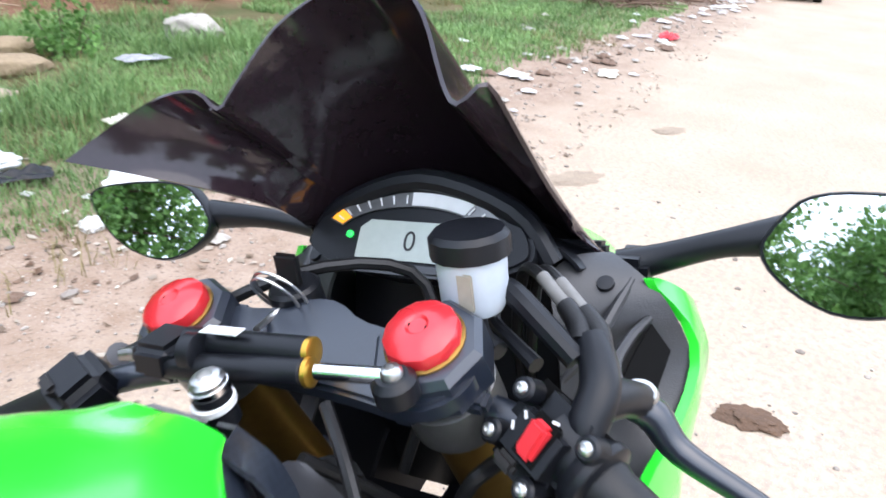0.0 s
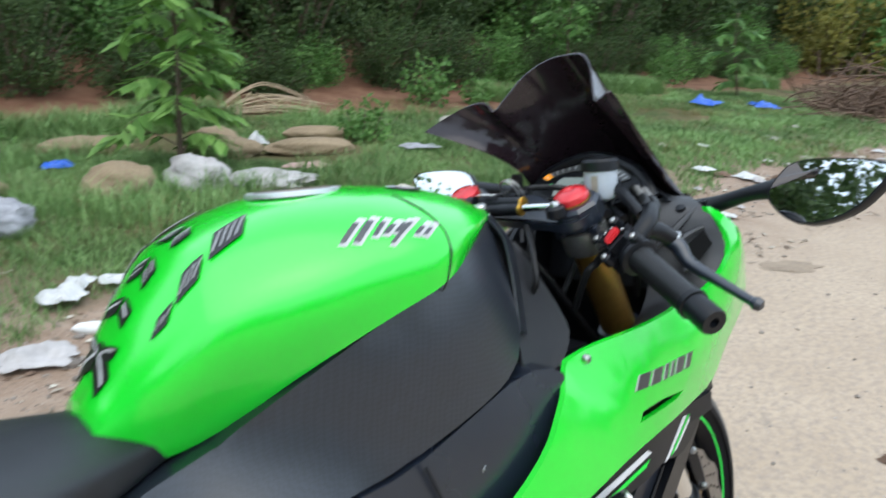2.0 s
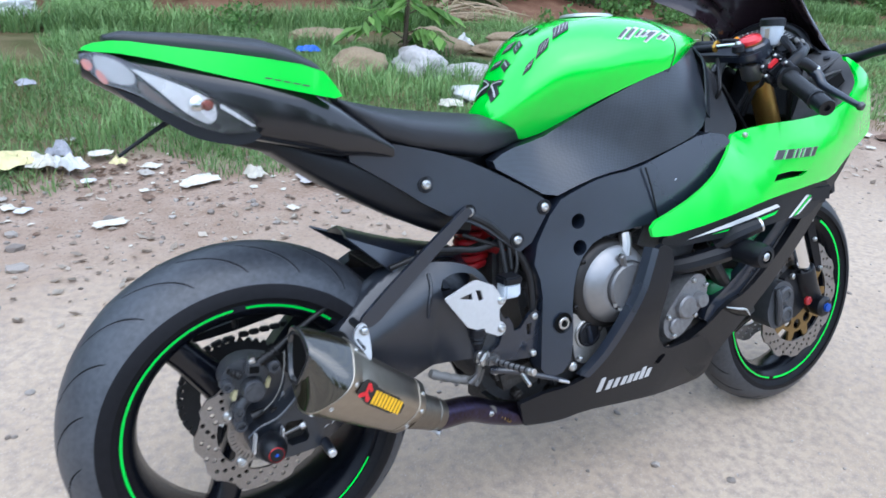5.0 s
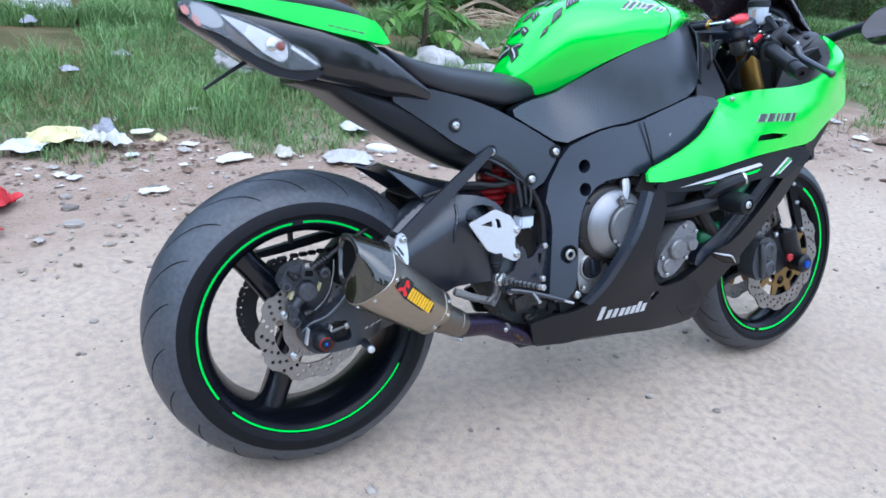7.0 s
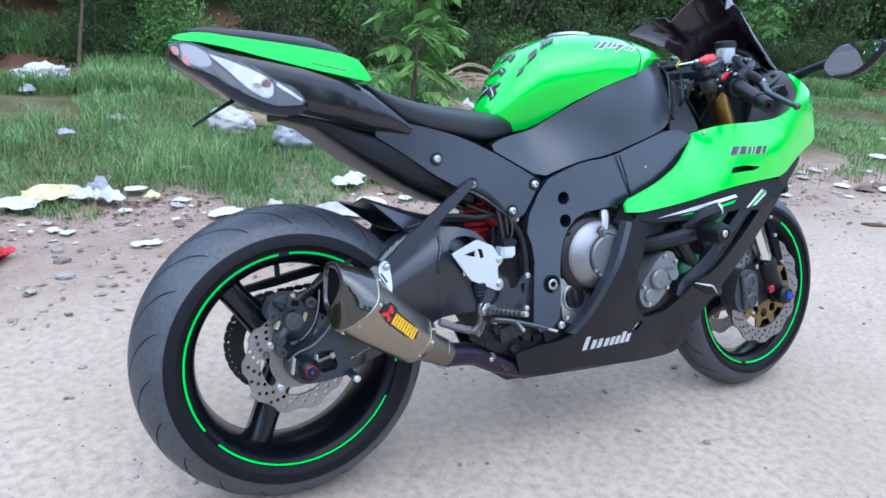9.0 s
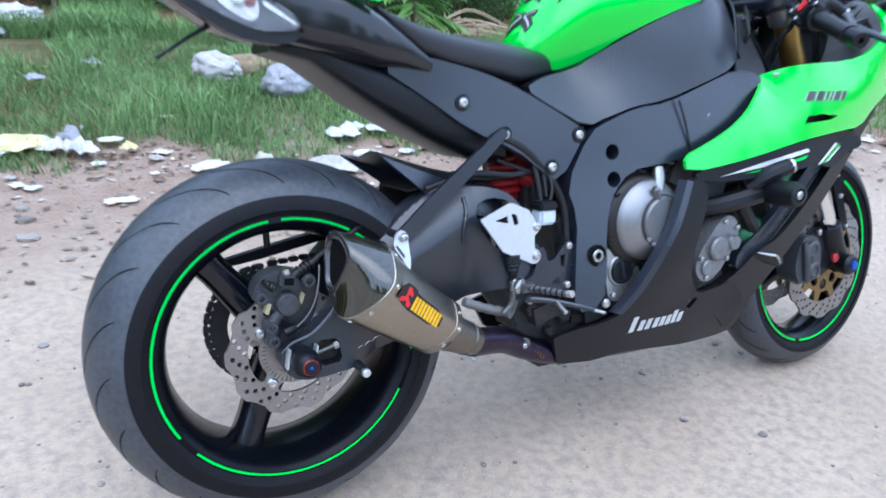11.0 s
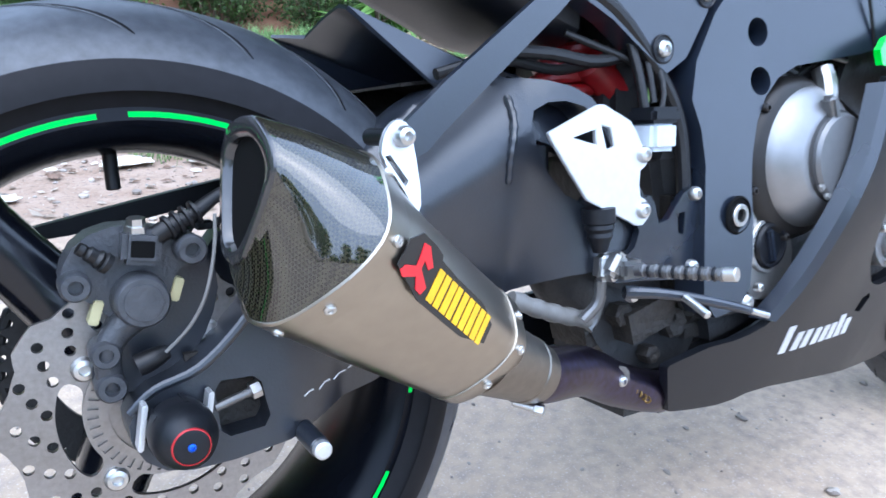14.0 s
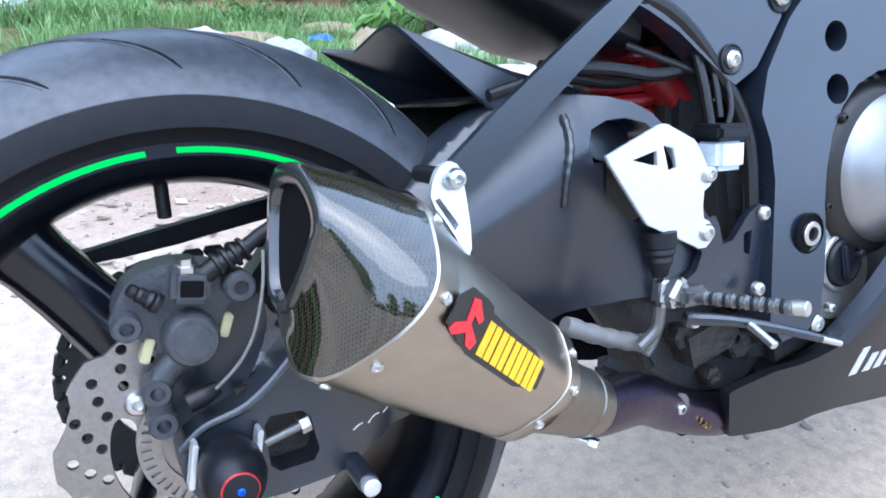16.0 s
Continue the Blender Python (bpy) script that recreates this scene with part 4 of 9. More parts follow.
# ---- frame, engine, fairing ----
sub_y = tps([(0.25, 0.80, -0.118), (0.42, 0.75, -0.128), (0.58, 0.668, -0.143), (0.52, 0.57, -0.140), (0.33, 0.674, -0.122), (0.25, 0.73, -0.112)])
subframe = part("subframe_cover", panel([(0.235, 0.806), (0.30, 0.792), (0.36, 0.776), (0.42, 0.753), (0.50, 0.712), (0.574, 0.668), (0.515, 0.572), (0.47, 0.603), (0.425, 0.638), (0.335, 0.676), (0.25, 0.735), (0.16, 0.79)], sub_y, 0.03), FRAME, bike, "satin black subframe side cover")
for x, z in ((0.317, 0.726), (0.399, 0.668), (0.557, 0.662), (0.498, 0.604)):
    part("bolt_cup", lathe([(0.0150, -0.002), (0.0150, 0.0012), (0.0138, 0.0018), (0.0125, 0.0004), (0, 0.0004)], (x, sub_y(x, z), z), (0, -1, 0), 24), BLACK, subframe)
    part("cover_bolt", bolt((x, sub_y(x, z) - 0.0005, z), r=0.0088, h=0.006), STEEL, subframe)
part("subframe_cover", panel([(0.235, 0.806), (0.42, 0.753), (0.574, 0.668), (0.515, 0.572), (0.425, 0.638), (0.25, 0.735), (0.16, 0.79)], sub_y, 0.03, side=-1), FRAME, bike)
spar_y = tps([(0.576, 0.668, -0.145), (0.68, 0.70, -0.150), (0.94, 0.78, -0.175), (1.0, 0.74, -0.185), (0.8, 0.61, -0.175), (0.63, 0.6, -0.150), (0.60, 0.45, -0.165), (0.56, 0.34, -0.172), (0.85, 0.70, -0.176)])
spar_out = [(0.580, 0.667), (0.63, 0.688), (0.69, 0.709), (0.76, 0.717), (0.85, 0.752), (0.935, 0.782), (1.00, 0.772), (1.0, 0.735), (0.96, 0.682), (0.88, 0.635), (0.812, 0.608), (0.743, 0.598), (0.675, 0.588), (0.632, 0.545), (0.612, 0.477), (0.612, 0.402), (0.60, 0.33), (0.533, 0.318), (0.540, 0.42), (0.548, 0.507), (0.525, 0.568)]


spar = part("frame_spar", drilled(spar_out, [circle(0.0155, 20, 0.633, 0.626), circle(0.0155, 20, 0.636, 0.573), circle(0.013, 16, 0.585, 0.429)], spar_y, 0.04, 0.04), FRAME, bike, "black aluminium main frame spar with drilled holes")
part("frame_spar", panel(spar_out, spar_y, 0.04, 0.05, side=-1), FRAME, bike)
part("spar_seam", tube([(0.778, -0.1735, 0.722), (0.795, -0.1775, 0.675), (0.815, -0.1775, 0.613)], 0.0022, seg=6), BLACK, spar)
part("pivot_recess", lathe([(0.0215, 0.003), (0.019, 0.0045), (0.018, 0.001), (0.0, 0.0005)], (0.588, -0.165, 0.429), (0, -1, 0), 28), GROOVE_SHADE, spar)
part("pivot_nut", lathe([(0.0125, -0.004), (0.0125, 0.006), (0.0115, 0.007), (0.0075, 0.007), (0.007, 0.002), (0, 0.002)], (0.588, -0.165, 0.429), (0, -1, 0), 24), STEEL, spar)
for x, y, z, r in ((0.621, -0.158, 0.325, 0.010), (0.634, -0.163, 0.342, 0.006), (0.860, -0.172, 0.690, 0.006)):
    part("frame_bolt", bolt((x, y, z), r=r), STEEL, spar)

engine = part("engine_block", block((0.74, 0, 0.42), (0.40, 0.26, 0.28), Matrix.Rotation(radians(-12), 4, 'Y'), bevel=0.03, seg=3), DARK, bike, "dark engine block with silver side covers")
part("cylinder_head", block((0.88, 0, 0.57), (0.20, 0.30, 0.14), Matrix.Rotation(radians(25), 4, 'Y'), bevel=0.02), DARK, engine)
part("front_sump", block((0.90, 0, 0.365), (0.20, 0.27, 0.17), Matrix.Rotation(radians(-12), 4, 'Y'), bevel=0.03, seg=3), GRIME_SHADE, engine)
part("gearbox_case", block((0.62, -0.02, 0.38), (0.16, 0.25, 0.20), bevel=0.03, seg=3), GRIME_SHADE, engine)
fins = bmesh.new()
for i in range(7):
    tube([(0.66 + 0.02 * i, -0.135, 0.585 + 0.004 * i), (0.70 + 0.022 * i, -0.14, 0.575), (0.76 + 0.015 * i, -0.14, 0.60 - 0.004 * i)], 0.004 + 0.001 * (i % 3), fins, 8)
part("wiring_loom", fins, RUBBERC, engine)
part("loom_clip", rod((0.745, -0.160, 0.603), (0.785, -0.162, 0.597), 0.0025), CASED2, engine)
part("clutch_base", lathe([(0.100, -0.06), (0.101, 0.0), (0.099, 0.014), (0.093, 0.028), (0.086, 0.036), (0.0, 0.037)], (0.713, -0.125, 0.484), (0, -1, 0), 64), CASED, engine, "smoky bronze clutch housing", 50)
part("clutch_cover", lathe([(0.0825, 0.026), (0.083, 0.034), (0.080, 0.041), (0.075, 0.046), (0.053, 0.0615), (0.050, 0.062), (0.0, 0.062)], (0.722, -0.125, 0.486), (0, -1, 0), 64), COVERM, engine, "silver round clutch cover", 26)
part("clutch_cap", lathe([(0.0500, 0.056), (0.0495, 0.068), (0.046, 0.072), (0.0, 0.0735)], (0.733, -0.125, 0.487), (0, -1, 0), 64), CAPM, engine, "grey inner clutch cap", 28)
for k in range(3):
    a = radians(222 + 19 * k)
    part("cap_slot", block((0.733 + 0.0485 * math.cos(a), -0.1935, 0.487 + 0.0485 * math.sin(a)), (0.011, 0.006, 0.010), Matrix.Rotation(-a, 4, 'Y'), bevel=0.002), CASEL, engine)
part("cover_tab", block((0.716, -0.187, 0.541), (0.016, 0.018, 0.032), Matrix.Rotation(radians(-18), 4, 'Y'), bevel=0.005, seg=3), CASED2, engine)
part("cap_groove", lathe([(0.0535, 0.0600), (0.0535, 0.0622), (0.0498, 0.0640), (0.0495, 0.0600)], (0.733, -0.125, 0.487), (0, -1, 0), 48, closed=True), DARK, engine)
for a in (140, 200, 255):
    part("cover_bolt", bolt((0.713 + 0.093 * math.cos(radians(a)), -0.156, 0.484 + 0.093 * math.sin(radians(a))), r=0.0055), CASED, engine)
part("cover_spout", tube([(0.738, -0.170, 0.545), (0.744, -0.163, 0.570), (0.747, -0.155, 0.588)], [0.011, 0.013, 0.012]), CASE, engine)
part("lower_case", panel([(0.615, 0.44), (0.655, 0.425), (0.70, 0.405), (0.72, 0.375), (0.707, 0.335), (0.665, 0.318), (0.632, 0.330), (0.628, 0.37), (0.61, 0.42)], lambda x, z: -0.150, 0.06, 0.04, rounds=2, bevel=0.008), CASEL, engine, "grey engine side case round a black oil filler cap")
ocap = part("oil_filler_cap", lathe([(0.0275, -0.01), (0.0275, 0.005), (0.0255, 0.008), (0.0225, 0.008), (0.0215, 0.003), (0.0, 0.003)], (0.664, -0.152, 0.387), (0, -1, 0), 32), BLACK, engine, "black slotted oil filler cap")
part("cap_grip", block((0.664, -0.1565, 0.387), (0.040, 0.008, 0.009), Matrix.Rotation(radians(75), 4, 'Y'), bevel=0.002), FRAME, ocap)
part("cap_seat", lathe([(0.0335, -0.01), (0.0335, 0.001), (0.0320, 0.003), (0.0285, 0.003), (0.0280, -0.004)], (0.664, -0.152, 0.387), (0, -1, 0), 32, closed=True), CASEL, ocap)
pick = part("pickup_cover", panel([(0.845, 0.375), (0.856, 0.405), (0.880, 0.432), (0.905, 0.462), (0.935, 0.480), (0.962, 0.470), (0.975, 0.430), (0.950, 0.392), (0.915, 0.352), (0.880, 0.335), (0.856, 0.348)], lambda x, z: -0.178, 0.05, 0.04, rounds=2, bevel=0.008), TIMEM, engine, "dusty grey crankshaft side cover")
for x, z, r, h_ in ((0.905, 0.410, 0.026, 0.014), (0.944, 0.420, 0.017, 0.018), (0.880, 0.370, 0.018, 0.008)):
    part("cover_boss", lathe([(r, -0.004), (r, h_ * 0.7), (r * 0.85, h_), (0, h_)], (x, -0.178, z), (0, -1, 0), 32), TIMEM, pick)
for x, z in ((0.858, 0.392), (0.925, 0.466), (0.962, 0.450), (0.935, 0.385), (0.876, 0.348)):
    part("cover_bolt", bolt((x, -0.180, z), r=0.006), STEEL, pick)

# shock, rearsets
shock = part("shock_absorber", rod((0.44, -0.01, 0.50), (0.50, 0.0, 0.66), 0.022), BLACK, bike, "rear shock with red coil spring")
pts = [(0.450 + 0.045 * t / 44 + 0.036 * math.cos(t * 0.9), -0.012 + 0.036 * math.sin(t * 0.9), 0.525 + 0.10 * t / 44) for t in range(45)]
part("spring", tube(pts, 0.0075, seg=10, smooth=1), REDSP, shock, "red coil spring")
part("shock_reservoir", rod((0.52, -0.05, 0.565), (0.47, -0.055, 0.60), 0.02), REDSP, shock)
part("brake_hose", tube([(0.30, -0.105, 0.600), (0.37, -0.112, 0.598), (0.43, -0.115, 0.592), (0.49, -0.11, 0.61), (0.52, -0.10, 0.66)], 0.0065), RUBBERC, bike)
part("brake_hose", tube([(0.40, -0.10, 0.62), (0.45, -0.118, 0.60), (0.505, -0.12, 0.585), (0.53, -0.11, 0.62)], 0.004), RUBBERC, bike)
part("brake_hose", tube([(0.492, -0.075, 0.70), (0.497, -0.108, 0.64), (0.496, -0.14, 0.57), (0.488, -0.145, 0.54)], 0.003), RUBBERC, bike)
part("brake_hose", tube([(0.25, -0.10, 0.577), (0.32, -0.10, 0.592), (0.40, -0.09, 0.585), (0.47, -0.09, 0.60)], 0.0055), RUBBERC, bike)
part("brake_hose", tube([(0.455, -0.075, 0.72), (0.460, -0.09, 0.69), (0.463, -0.108, 0.65), (0.468, -0.13, 0.59), (0.472, -0.14, 0.54)], 0.005), RUBBERC, bike)
part("brake_hose", tube([(0.475, -0.075, 0.72), (0.478, -0.09, 0.69), (0.48, -0.108, 0.65), (0.484, -0.13, 0.59), (0.484, -0.14, 0.55)], 0.0035), RUBBERC, bike)
part("brake_hose", tube([(0.38, -0.12, 0.668), (0.44, -0.128, 0.64), (0.505, -0.13, 0.575), (0.53, -0.135, 0.52), (0.535, -0.14, 0.43)], 0.008), RUBBERC, bike)
m_side = Matrix.Translation((0, -0.157, 0)) @ Matrix(((1, 0, 0, 0), (0, 0, -1, 0), (0, 1, 0, 0), (0, 0, 0, 1)))
heel = [(0.328, 0.523), (0.331, 0.517), (0.372, 0.463), (0.376, 0.459), (0.425, 0.437), (0.440, 0.430), (0.449, 0.430), (0.457, 0.437), (0.458, 0.447), (0.452, 0.455), (0.445, 0.458), (0.443, 0.470), (0.444, 0.484), (0.452, 0.489), (0.456, 0.497), (0.453, 0.506), (0.446, 0.509), (0.438, 0.522), (0.430, 0.532), (0.397, 0.547), (0.392, 0.548), (0.386, 0.547)]
tri1 = [(0.357, 0.518), (0.384, 0.525), (0.385, 0.511)]
tri2 = [(0.392, 0.529), (0.403, 0.526), (0.408, 0.508), (0.399, 0.506)]
hg = part("heel_guard", plate([heel, tri1, tri2], 0.005, m_side, bevel=0.0008), ALU, bike, "satin silver heel guard plate with triangular cutouts")
for x, z in ((0.447, 0.500), (0.447, 0.445)):
    part("guard_bolt", bolt((x, -0.162, z), r=0.0085), STEEL, hg)
rs_plate = [(0.44, 0.505), (0.46, 0.455), (0.475, 0.458), (0.487, 0.417), (0.53, 0.468), (0.545, 0.45), (0.55, 0.38), (0.535, 0.362), (0.46, 0.37), (0.415, 0.372), (0.412, 0.383), (0.462, 0.412), (0.44, 0.45)]
rs = part("rearset", drilled(rs_plate, [[(0.512, 0.435), (0.524, 0.437), (0.522, 0.412), (0.514, 0.415)]], lambda x, z: -0.15, 0.008, 0.2), FRAME, bike, "black rearset plate with silver foot peg and brake lever")
fp = part("foot_peg", rod((0.416, -0.170, 0.390), (0.443, -0.268, 0.397), 0.0060, r2=0.0054), CASED2, rs, "black and silver knurled foot peg")
for k in range(13):
    q = Vector((0.421, -0.190, 0.3915)).lerp(Vector((0.441, -0.262, 0.3965)), k / 12)
    part("knurl", lathe([(0.0058, -0.0018), (0.0068, -0.001), (0.0068, 0.001), (0.0058, 0.0018)], q, (0.27, -0.98, 0.07), 8), BLACK if k % 2 else CASED2, fp)
part("peg_end", rod((0.442, -0.264, 0.3968), (0.445, -0.275, 0.398), 0.0066), STEEL, rs)
part("peg_mount", block((0.418, -0.172, 0.391), (0.030, 0.022, 0.018), bevel=0.004), CASED2, rs)
part("peg_clevis", block((0.405, -0.168, 0.396), (0.016, 0.016, 0.026), Matrix.Rotation(radians(35), 4, 'Y'), bevel=0.004), STEEL, rs)
part("brake_pedal", tube([(0.42, -0.166, 0.366), (0.46, -0.185, 0.362), (0.51, -0.21, 0.350), (0.554, -0.228, 0.336)], [0.007, 0.0055, 0.005, 0.004]), FRAME, rs)
part("pedal_edge", tube([(0.535, -0.226, 0.342), (0.556, -0.231, 0.335)], 0.003), STEEL, rs)
part("toe_peg", rod((0.470, -0.198, 0.360), (0.468, -0.228, 0.348), 0.0042), STEEL, rs)
for x, z in ((0.518, 0.457), (0.516, 0.381), (0.43, 0.362)):
    part("plate_bolt", bolt((x, -0.166, z), r=0.0075), STEEL, rs)
part("master_cylinder", lathe([(0.010, 0.0), (0.0165, 0.002), (0.0165, 0.016), (0.014, 0.018), (0.015, 0.022), (0.012, 0.026), (0.013, 0.030), (0.010, 0.036), (0.007, 0.046), (0, 0.046)], (0.4, -0.150, 0.452), (0.06, 0, -1), 20), BLACK, rs)
part("cylinder_fork", block((0.4035, -0.153, 0.392), (0.018, 0.020, 0.030), Matrix.Rotation(radians(5), 4, 'Y'), bevel=0.006, seg=3), STEEL, rs)
part("fork_pin", bolt((0.404, -0.164, 0.384), r=0.006), STEEL, rs)
part("push_rod", tube([(0.404, -0.150, 0.378), (0.402, -0.148, 0.355), (0.388, -0.142, 0.338)], 0.006), CASED2, rs)
part("fluid_reservoir", block((0.468, -0.155, 0.517), (0.036, 0.034, 0.03), bevel=0.005), TANKPLASTIC, rs, "small clear brake fluid reservoir")
part("reservoir_cap", block((0.468, -0.155, 0.537), (0.04, 0.038, 0.016), bevel=0.004), BLACK, rs)
part("linkage_arm", tube([(0.40, -0.06, 0.40), (0.45, -0.06, 0.345), (0.52, -0.06, 0.32), (0.60, -0.06, 0.33)], [0.03, 0.04, 0.045, 0.04], seg=14), DARK, bike)
part("linkage_plate", panel([(0.44, 0.375), (0.50, 0.372), (0.56, 0.345), (0.60, 0.30), (0.585, 0.255), (0.52, 0.245), (0.46, 0.275), (0.435, 0.32)], lambda x, z: -0.10 - 0.1 * (x - 0.5), 0.03, 0.05, rounds=2), DARK, bike)
for q, r_ in (((0.47, -0.112, 0.325), 0.014), ((0.545, -0.118, 0.305), 0.018), ((0.515, -0.112, 0.272), 0.011)):
    part("linkage_bolt", lathe([(r_, -0.01), (r_, 0.006), (r_ * 0.8, 0.009), (r_ * 0.4, 0.009), (0, 0.006)], q, (0, -1, 0), 6), GRIME_SHADE, bike)
stand = part("side_stand", tube([(0.62, 0.10, 0.25), (0.70, 0.18, 0.16), (0.775, 0.265, 0.070)], [0.013, 0.012, 0.011]), FRAME, bike, "black side stand")
part("stand_foot", block((0.78, 0.272, 0.063), (0.06, 0.04, 0.01), Matrix.Rotation(radians(11), 4, 'X'), bevel=0.003), FRAME, stand)

# fairing
fair_y = tps([(0.77, 0.59, -0.212), (0.95, 0.62, -0.218), (0.985, 0.748, -0.194), (1.018, 0.770, -0.172), (1.115, 0.70, -0.216), (1.10, 0.792, -0.200), (1.12, 0.742, -0.217), (1.25, 0.752, -0.220), (1.25, 0.65, -0.206), (1.25, 0.79, -0.205), (1.365, 0.867, -0.224), (1.350, 0.912, -0.192), (1.39, 0.70, -0.190), (1.485, 0.752, -0.176), (1.42, 0.84, -0.206), (1.13, 0.64, -0.212)])
fair_out = [(0.772, 0.580), (0.765, 0.614), (0.82, 0.634), (0.88, 0.660), (0.935, 0.695), (0.966, 0.728), (0.993, 0.751), (1.016, 0.768), (1.019, 0.771), (1.024, 0.772), (1.06, 0.783), (1.10, 0.791), (1.16, 0.795), (1.22, 0.797), (1.285, 0.806), (1.325, 0.828), (1.350, 0.862), (1.358, 0.893), (1.344, 0.925), (1.360, 0.922), (1.395, 0.892), (1.425, 0.858), (1.45, 0.81), (1.487, 0.756), (1.47, 0.738), (1.43, 0.72), (1.385, 0.690), (1.340, 0.652), (1.25, 0.646), (1.135, 0.634), (0.95, 0.603)]
vent = [(1.112, 0.667), (1.118, 0.682), (1.16, 0.686), (1.218, 0.681), (1.20, 0.673)]
fr = part("side_fairing", drilled(fair_out, [vent], fair_y, 0.008, 0.035), GREEN, bike, "glossy lime green side fairing with a slim vent")
part("vent_backing", panel([(1.09, 0.655), (1.09, 0.70), (1.24, 0.70), (1.24, 0.66)], lambda x, z: -0.185, 0.006, 0.2), BLACK, fr)
part("side_fairing", drilled(fair_out, [vent], fair_y, 0.008, 0.035, -1), GREEN, bike, "glossy lime green side fairing")
part("fairing_bolt", bolt((1.046, fair_y(1.046, 0.769) - 0.001, 0.769), r=0.006), STEEL, fr)
def slanted(x0, w, lift, material):
    part("model_decal", panel([(x0, 0.7145), (x0 + w, 0.7145), (x0 + w + 0.007, 0.7345), (x0 + 0.007, 0.7345)], lambda x, z: fair_y(x, z) - lift, 0.002, 0.05, rounds=0, bevel=0), material, fr, "slim dark decal bar with silver edge")


for x0, w in ((1.105, 0.020), (1.132, 0.020), (1.160, 0.008), (1.176, 0.006), (1.189, 0.018), (1.214, 0.012)):
    slanted(x0 - 0.0012, w + 0.0024, 0.0008, SILVERV)
    slanted(x0 + 0.0006, w - 0.0012, 0.0016, LOGOG)


def inner_cowl(s):
    outer = [(x, -fair_y(x, z) - 0.007, z - 0.004) for x, z in ((1.020, 0.768), (1.06, 0.781), (1.10, 0.789), (1.16, 0.793), (1.22, 0.795), (1.285, 0.804), (1.325, 0.826), (1.350, 0.862))] + [(1.348, 0.195, 0.908), (1.358, 0.168, 0.928), (1.372, 0.145, 0.936)]
    inner = [(1.035, 0.130, 0.728), (1.07, 0.128, 0.730), (1.11, 0.126, 0.732), (1.16, 0.124, 0.735), (1.21, 0.124, 0.745), (1.255, 0.126, 0.775), (1.280, 0.126, 0.82), (1.295, 0.122, 0.86), (1.30, 0.118, 0.89), (1.31, 0.112, 0.915), (1.325, 0.105, 0.93)]
    rows = []
    for j in range(9):
        v = j / 8
        rows.append([Vector((a.x, -s * (a.y - 0.006 * math.sin(math.pi * v)), a.z + 0.006 * math.sin(math.pi * v))) for a in [curve(outer, i / 24).lerp(curve(inner, i / 24), v) for i in range(25)]])
    return sheet(rows, 0.004)


def curve(pts, t):
    """A point along a poly-curve at t in 0..1, smoothed."""
    n = len(pts) - 1
    f = min(max(t * n, 0), n - 1e-6)
    i = int(f)
    t = f - i
    p0, p1, p2, p3 = (Vector(pts[min(max(k, 0), n)]) for k in (i - 1, i, i + 1, i + 2))
    return 0.5 * ((2 * p1) + (p2 - p0) * t + (2 * p0 - 5 * p1 + 4 * p2 - p3) * t * t + (3 * p1 - p0 - 3 * p2 + p3) * t ** 3)


COWLM = mat("grained_black_cowl", (0.022, 0.023, 0.027), 0.46, bump=0.12, bscale=700, spec=0.7)
both("inner_cowl", inner_cowl, COWLM, "matt black inner cockpit panel")
for s in (-1, 1):
    slot = [[(1.268, s * 0.196, 0.828), (1.300, s * 0.199, 0.842), (1.330, s * 0.203, 0.862)], [(1.288, s * 0.176, 0.856), (1.315, s * 0.180, 0.868), (1.338, s * 0.186, 0.880)]]
    # black sheet above the cowl stands in for a recess in shade
    part("cowl_recess", sheet([[Vector(p) + Vector((0, 0, 0.010)) for p in r_] for r_ in slot], 0.003), GROOVE_SHADE, fr)
    part("cowl_step", tube([(1.262, s * 0.199, 0.842), (1.284, s * 0.172, 0.872), (1.312, s * 0.174, 0.886), (1.340, s * 0.184, 0.894)], [0.003, 0.0045, 0.0045, 0.003], seg=8), COWLM, fr)
    part("cowl_step", tube([(1.278, s * 0.130, 0.860), (1.300, s * 0.150, 0.885), (1.325, s * 0.160, 0.905), (1.350, s * 0.168, 0.922)], [0.003, 0.005, 0.005, 0.003], seg=8), COWLM, fr)
    part("cowl_button", lathe([(0.0075, 0), (0.0070, 0.003), (0, 0.0035)], (1.335, s * 0.150, 0.922), (-0.5, s * 0.1, 0.85), 16), BLACK, fr)
part("cockpit_bulkhead", panel([(0.92, 0.42), (0.92, 0.78), (1.2, 0.80), (1.32, 0.92), (1.46, 0.86), (1.56, 0.80), (1.57, 0.66), (1.50, 0.56), (1.36, 0.53), (1.2, 0.42)], lambda x, z: -0.155, 0.01, 0.1, side=-1), BLACK, bike)
part("steering_bulkhead", block((1.085, 0.0, 0.765), (0.02, 0.15, 0.15), Matrix.Rotation(radians(-20), 4, 'Y'), bevel=0.008, seg=2), DARK, bike)
part("dash_bulkhead", block((1.372, 0.0, 0.86), (0.02, 0.27, 0.16), Matrix.Rotation(radians(15), 4, 'Y'), bevel=0.004), BLACK, bike)
low_y = lambda x, z: -0.200 + 0.12 * max(0, x - 1.15)
lowb = part("lower_fairing", panel([(0.785, 0.573), (0.88, 0.592), (1.0, 0.606), (1.155, 0.630), (1.25, 0.640), (1.335, 0.645), (1.36, 0.62), (1.30, 0.575), (1.25, 0.56), (1.20, 0.575), (1.16, 0.57), (1.05, 0.560), (0.95, 0.555), (0.87, 0.555)], low_y, 0.01), BLACK, bike, "black lower fairing strip with white and green stripes")
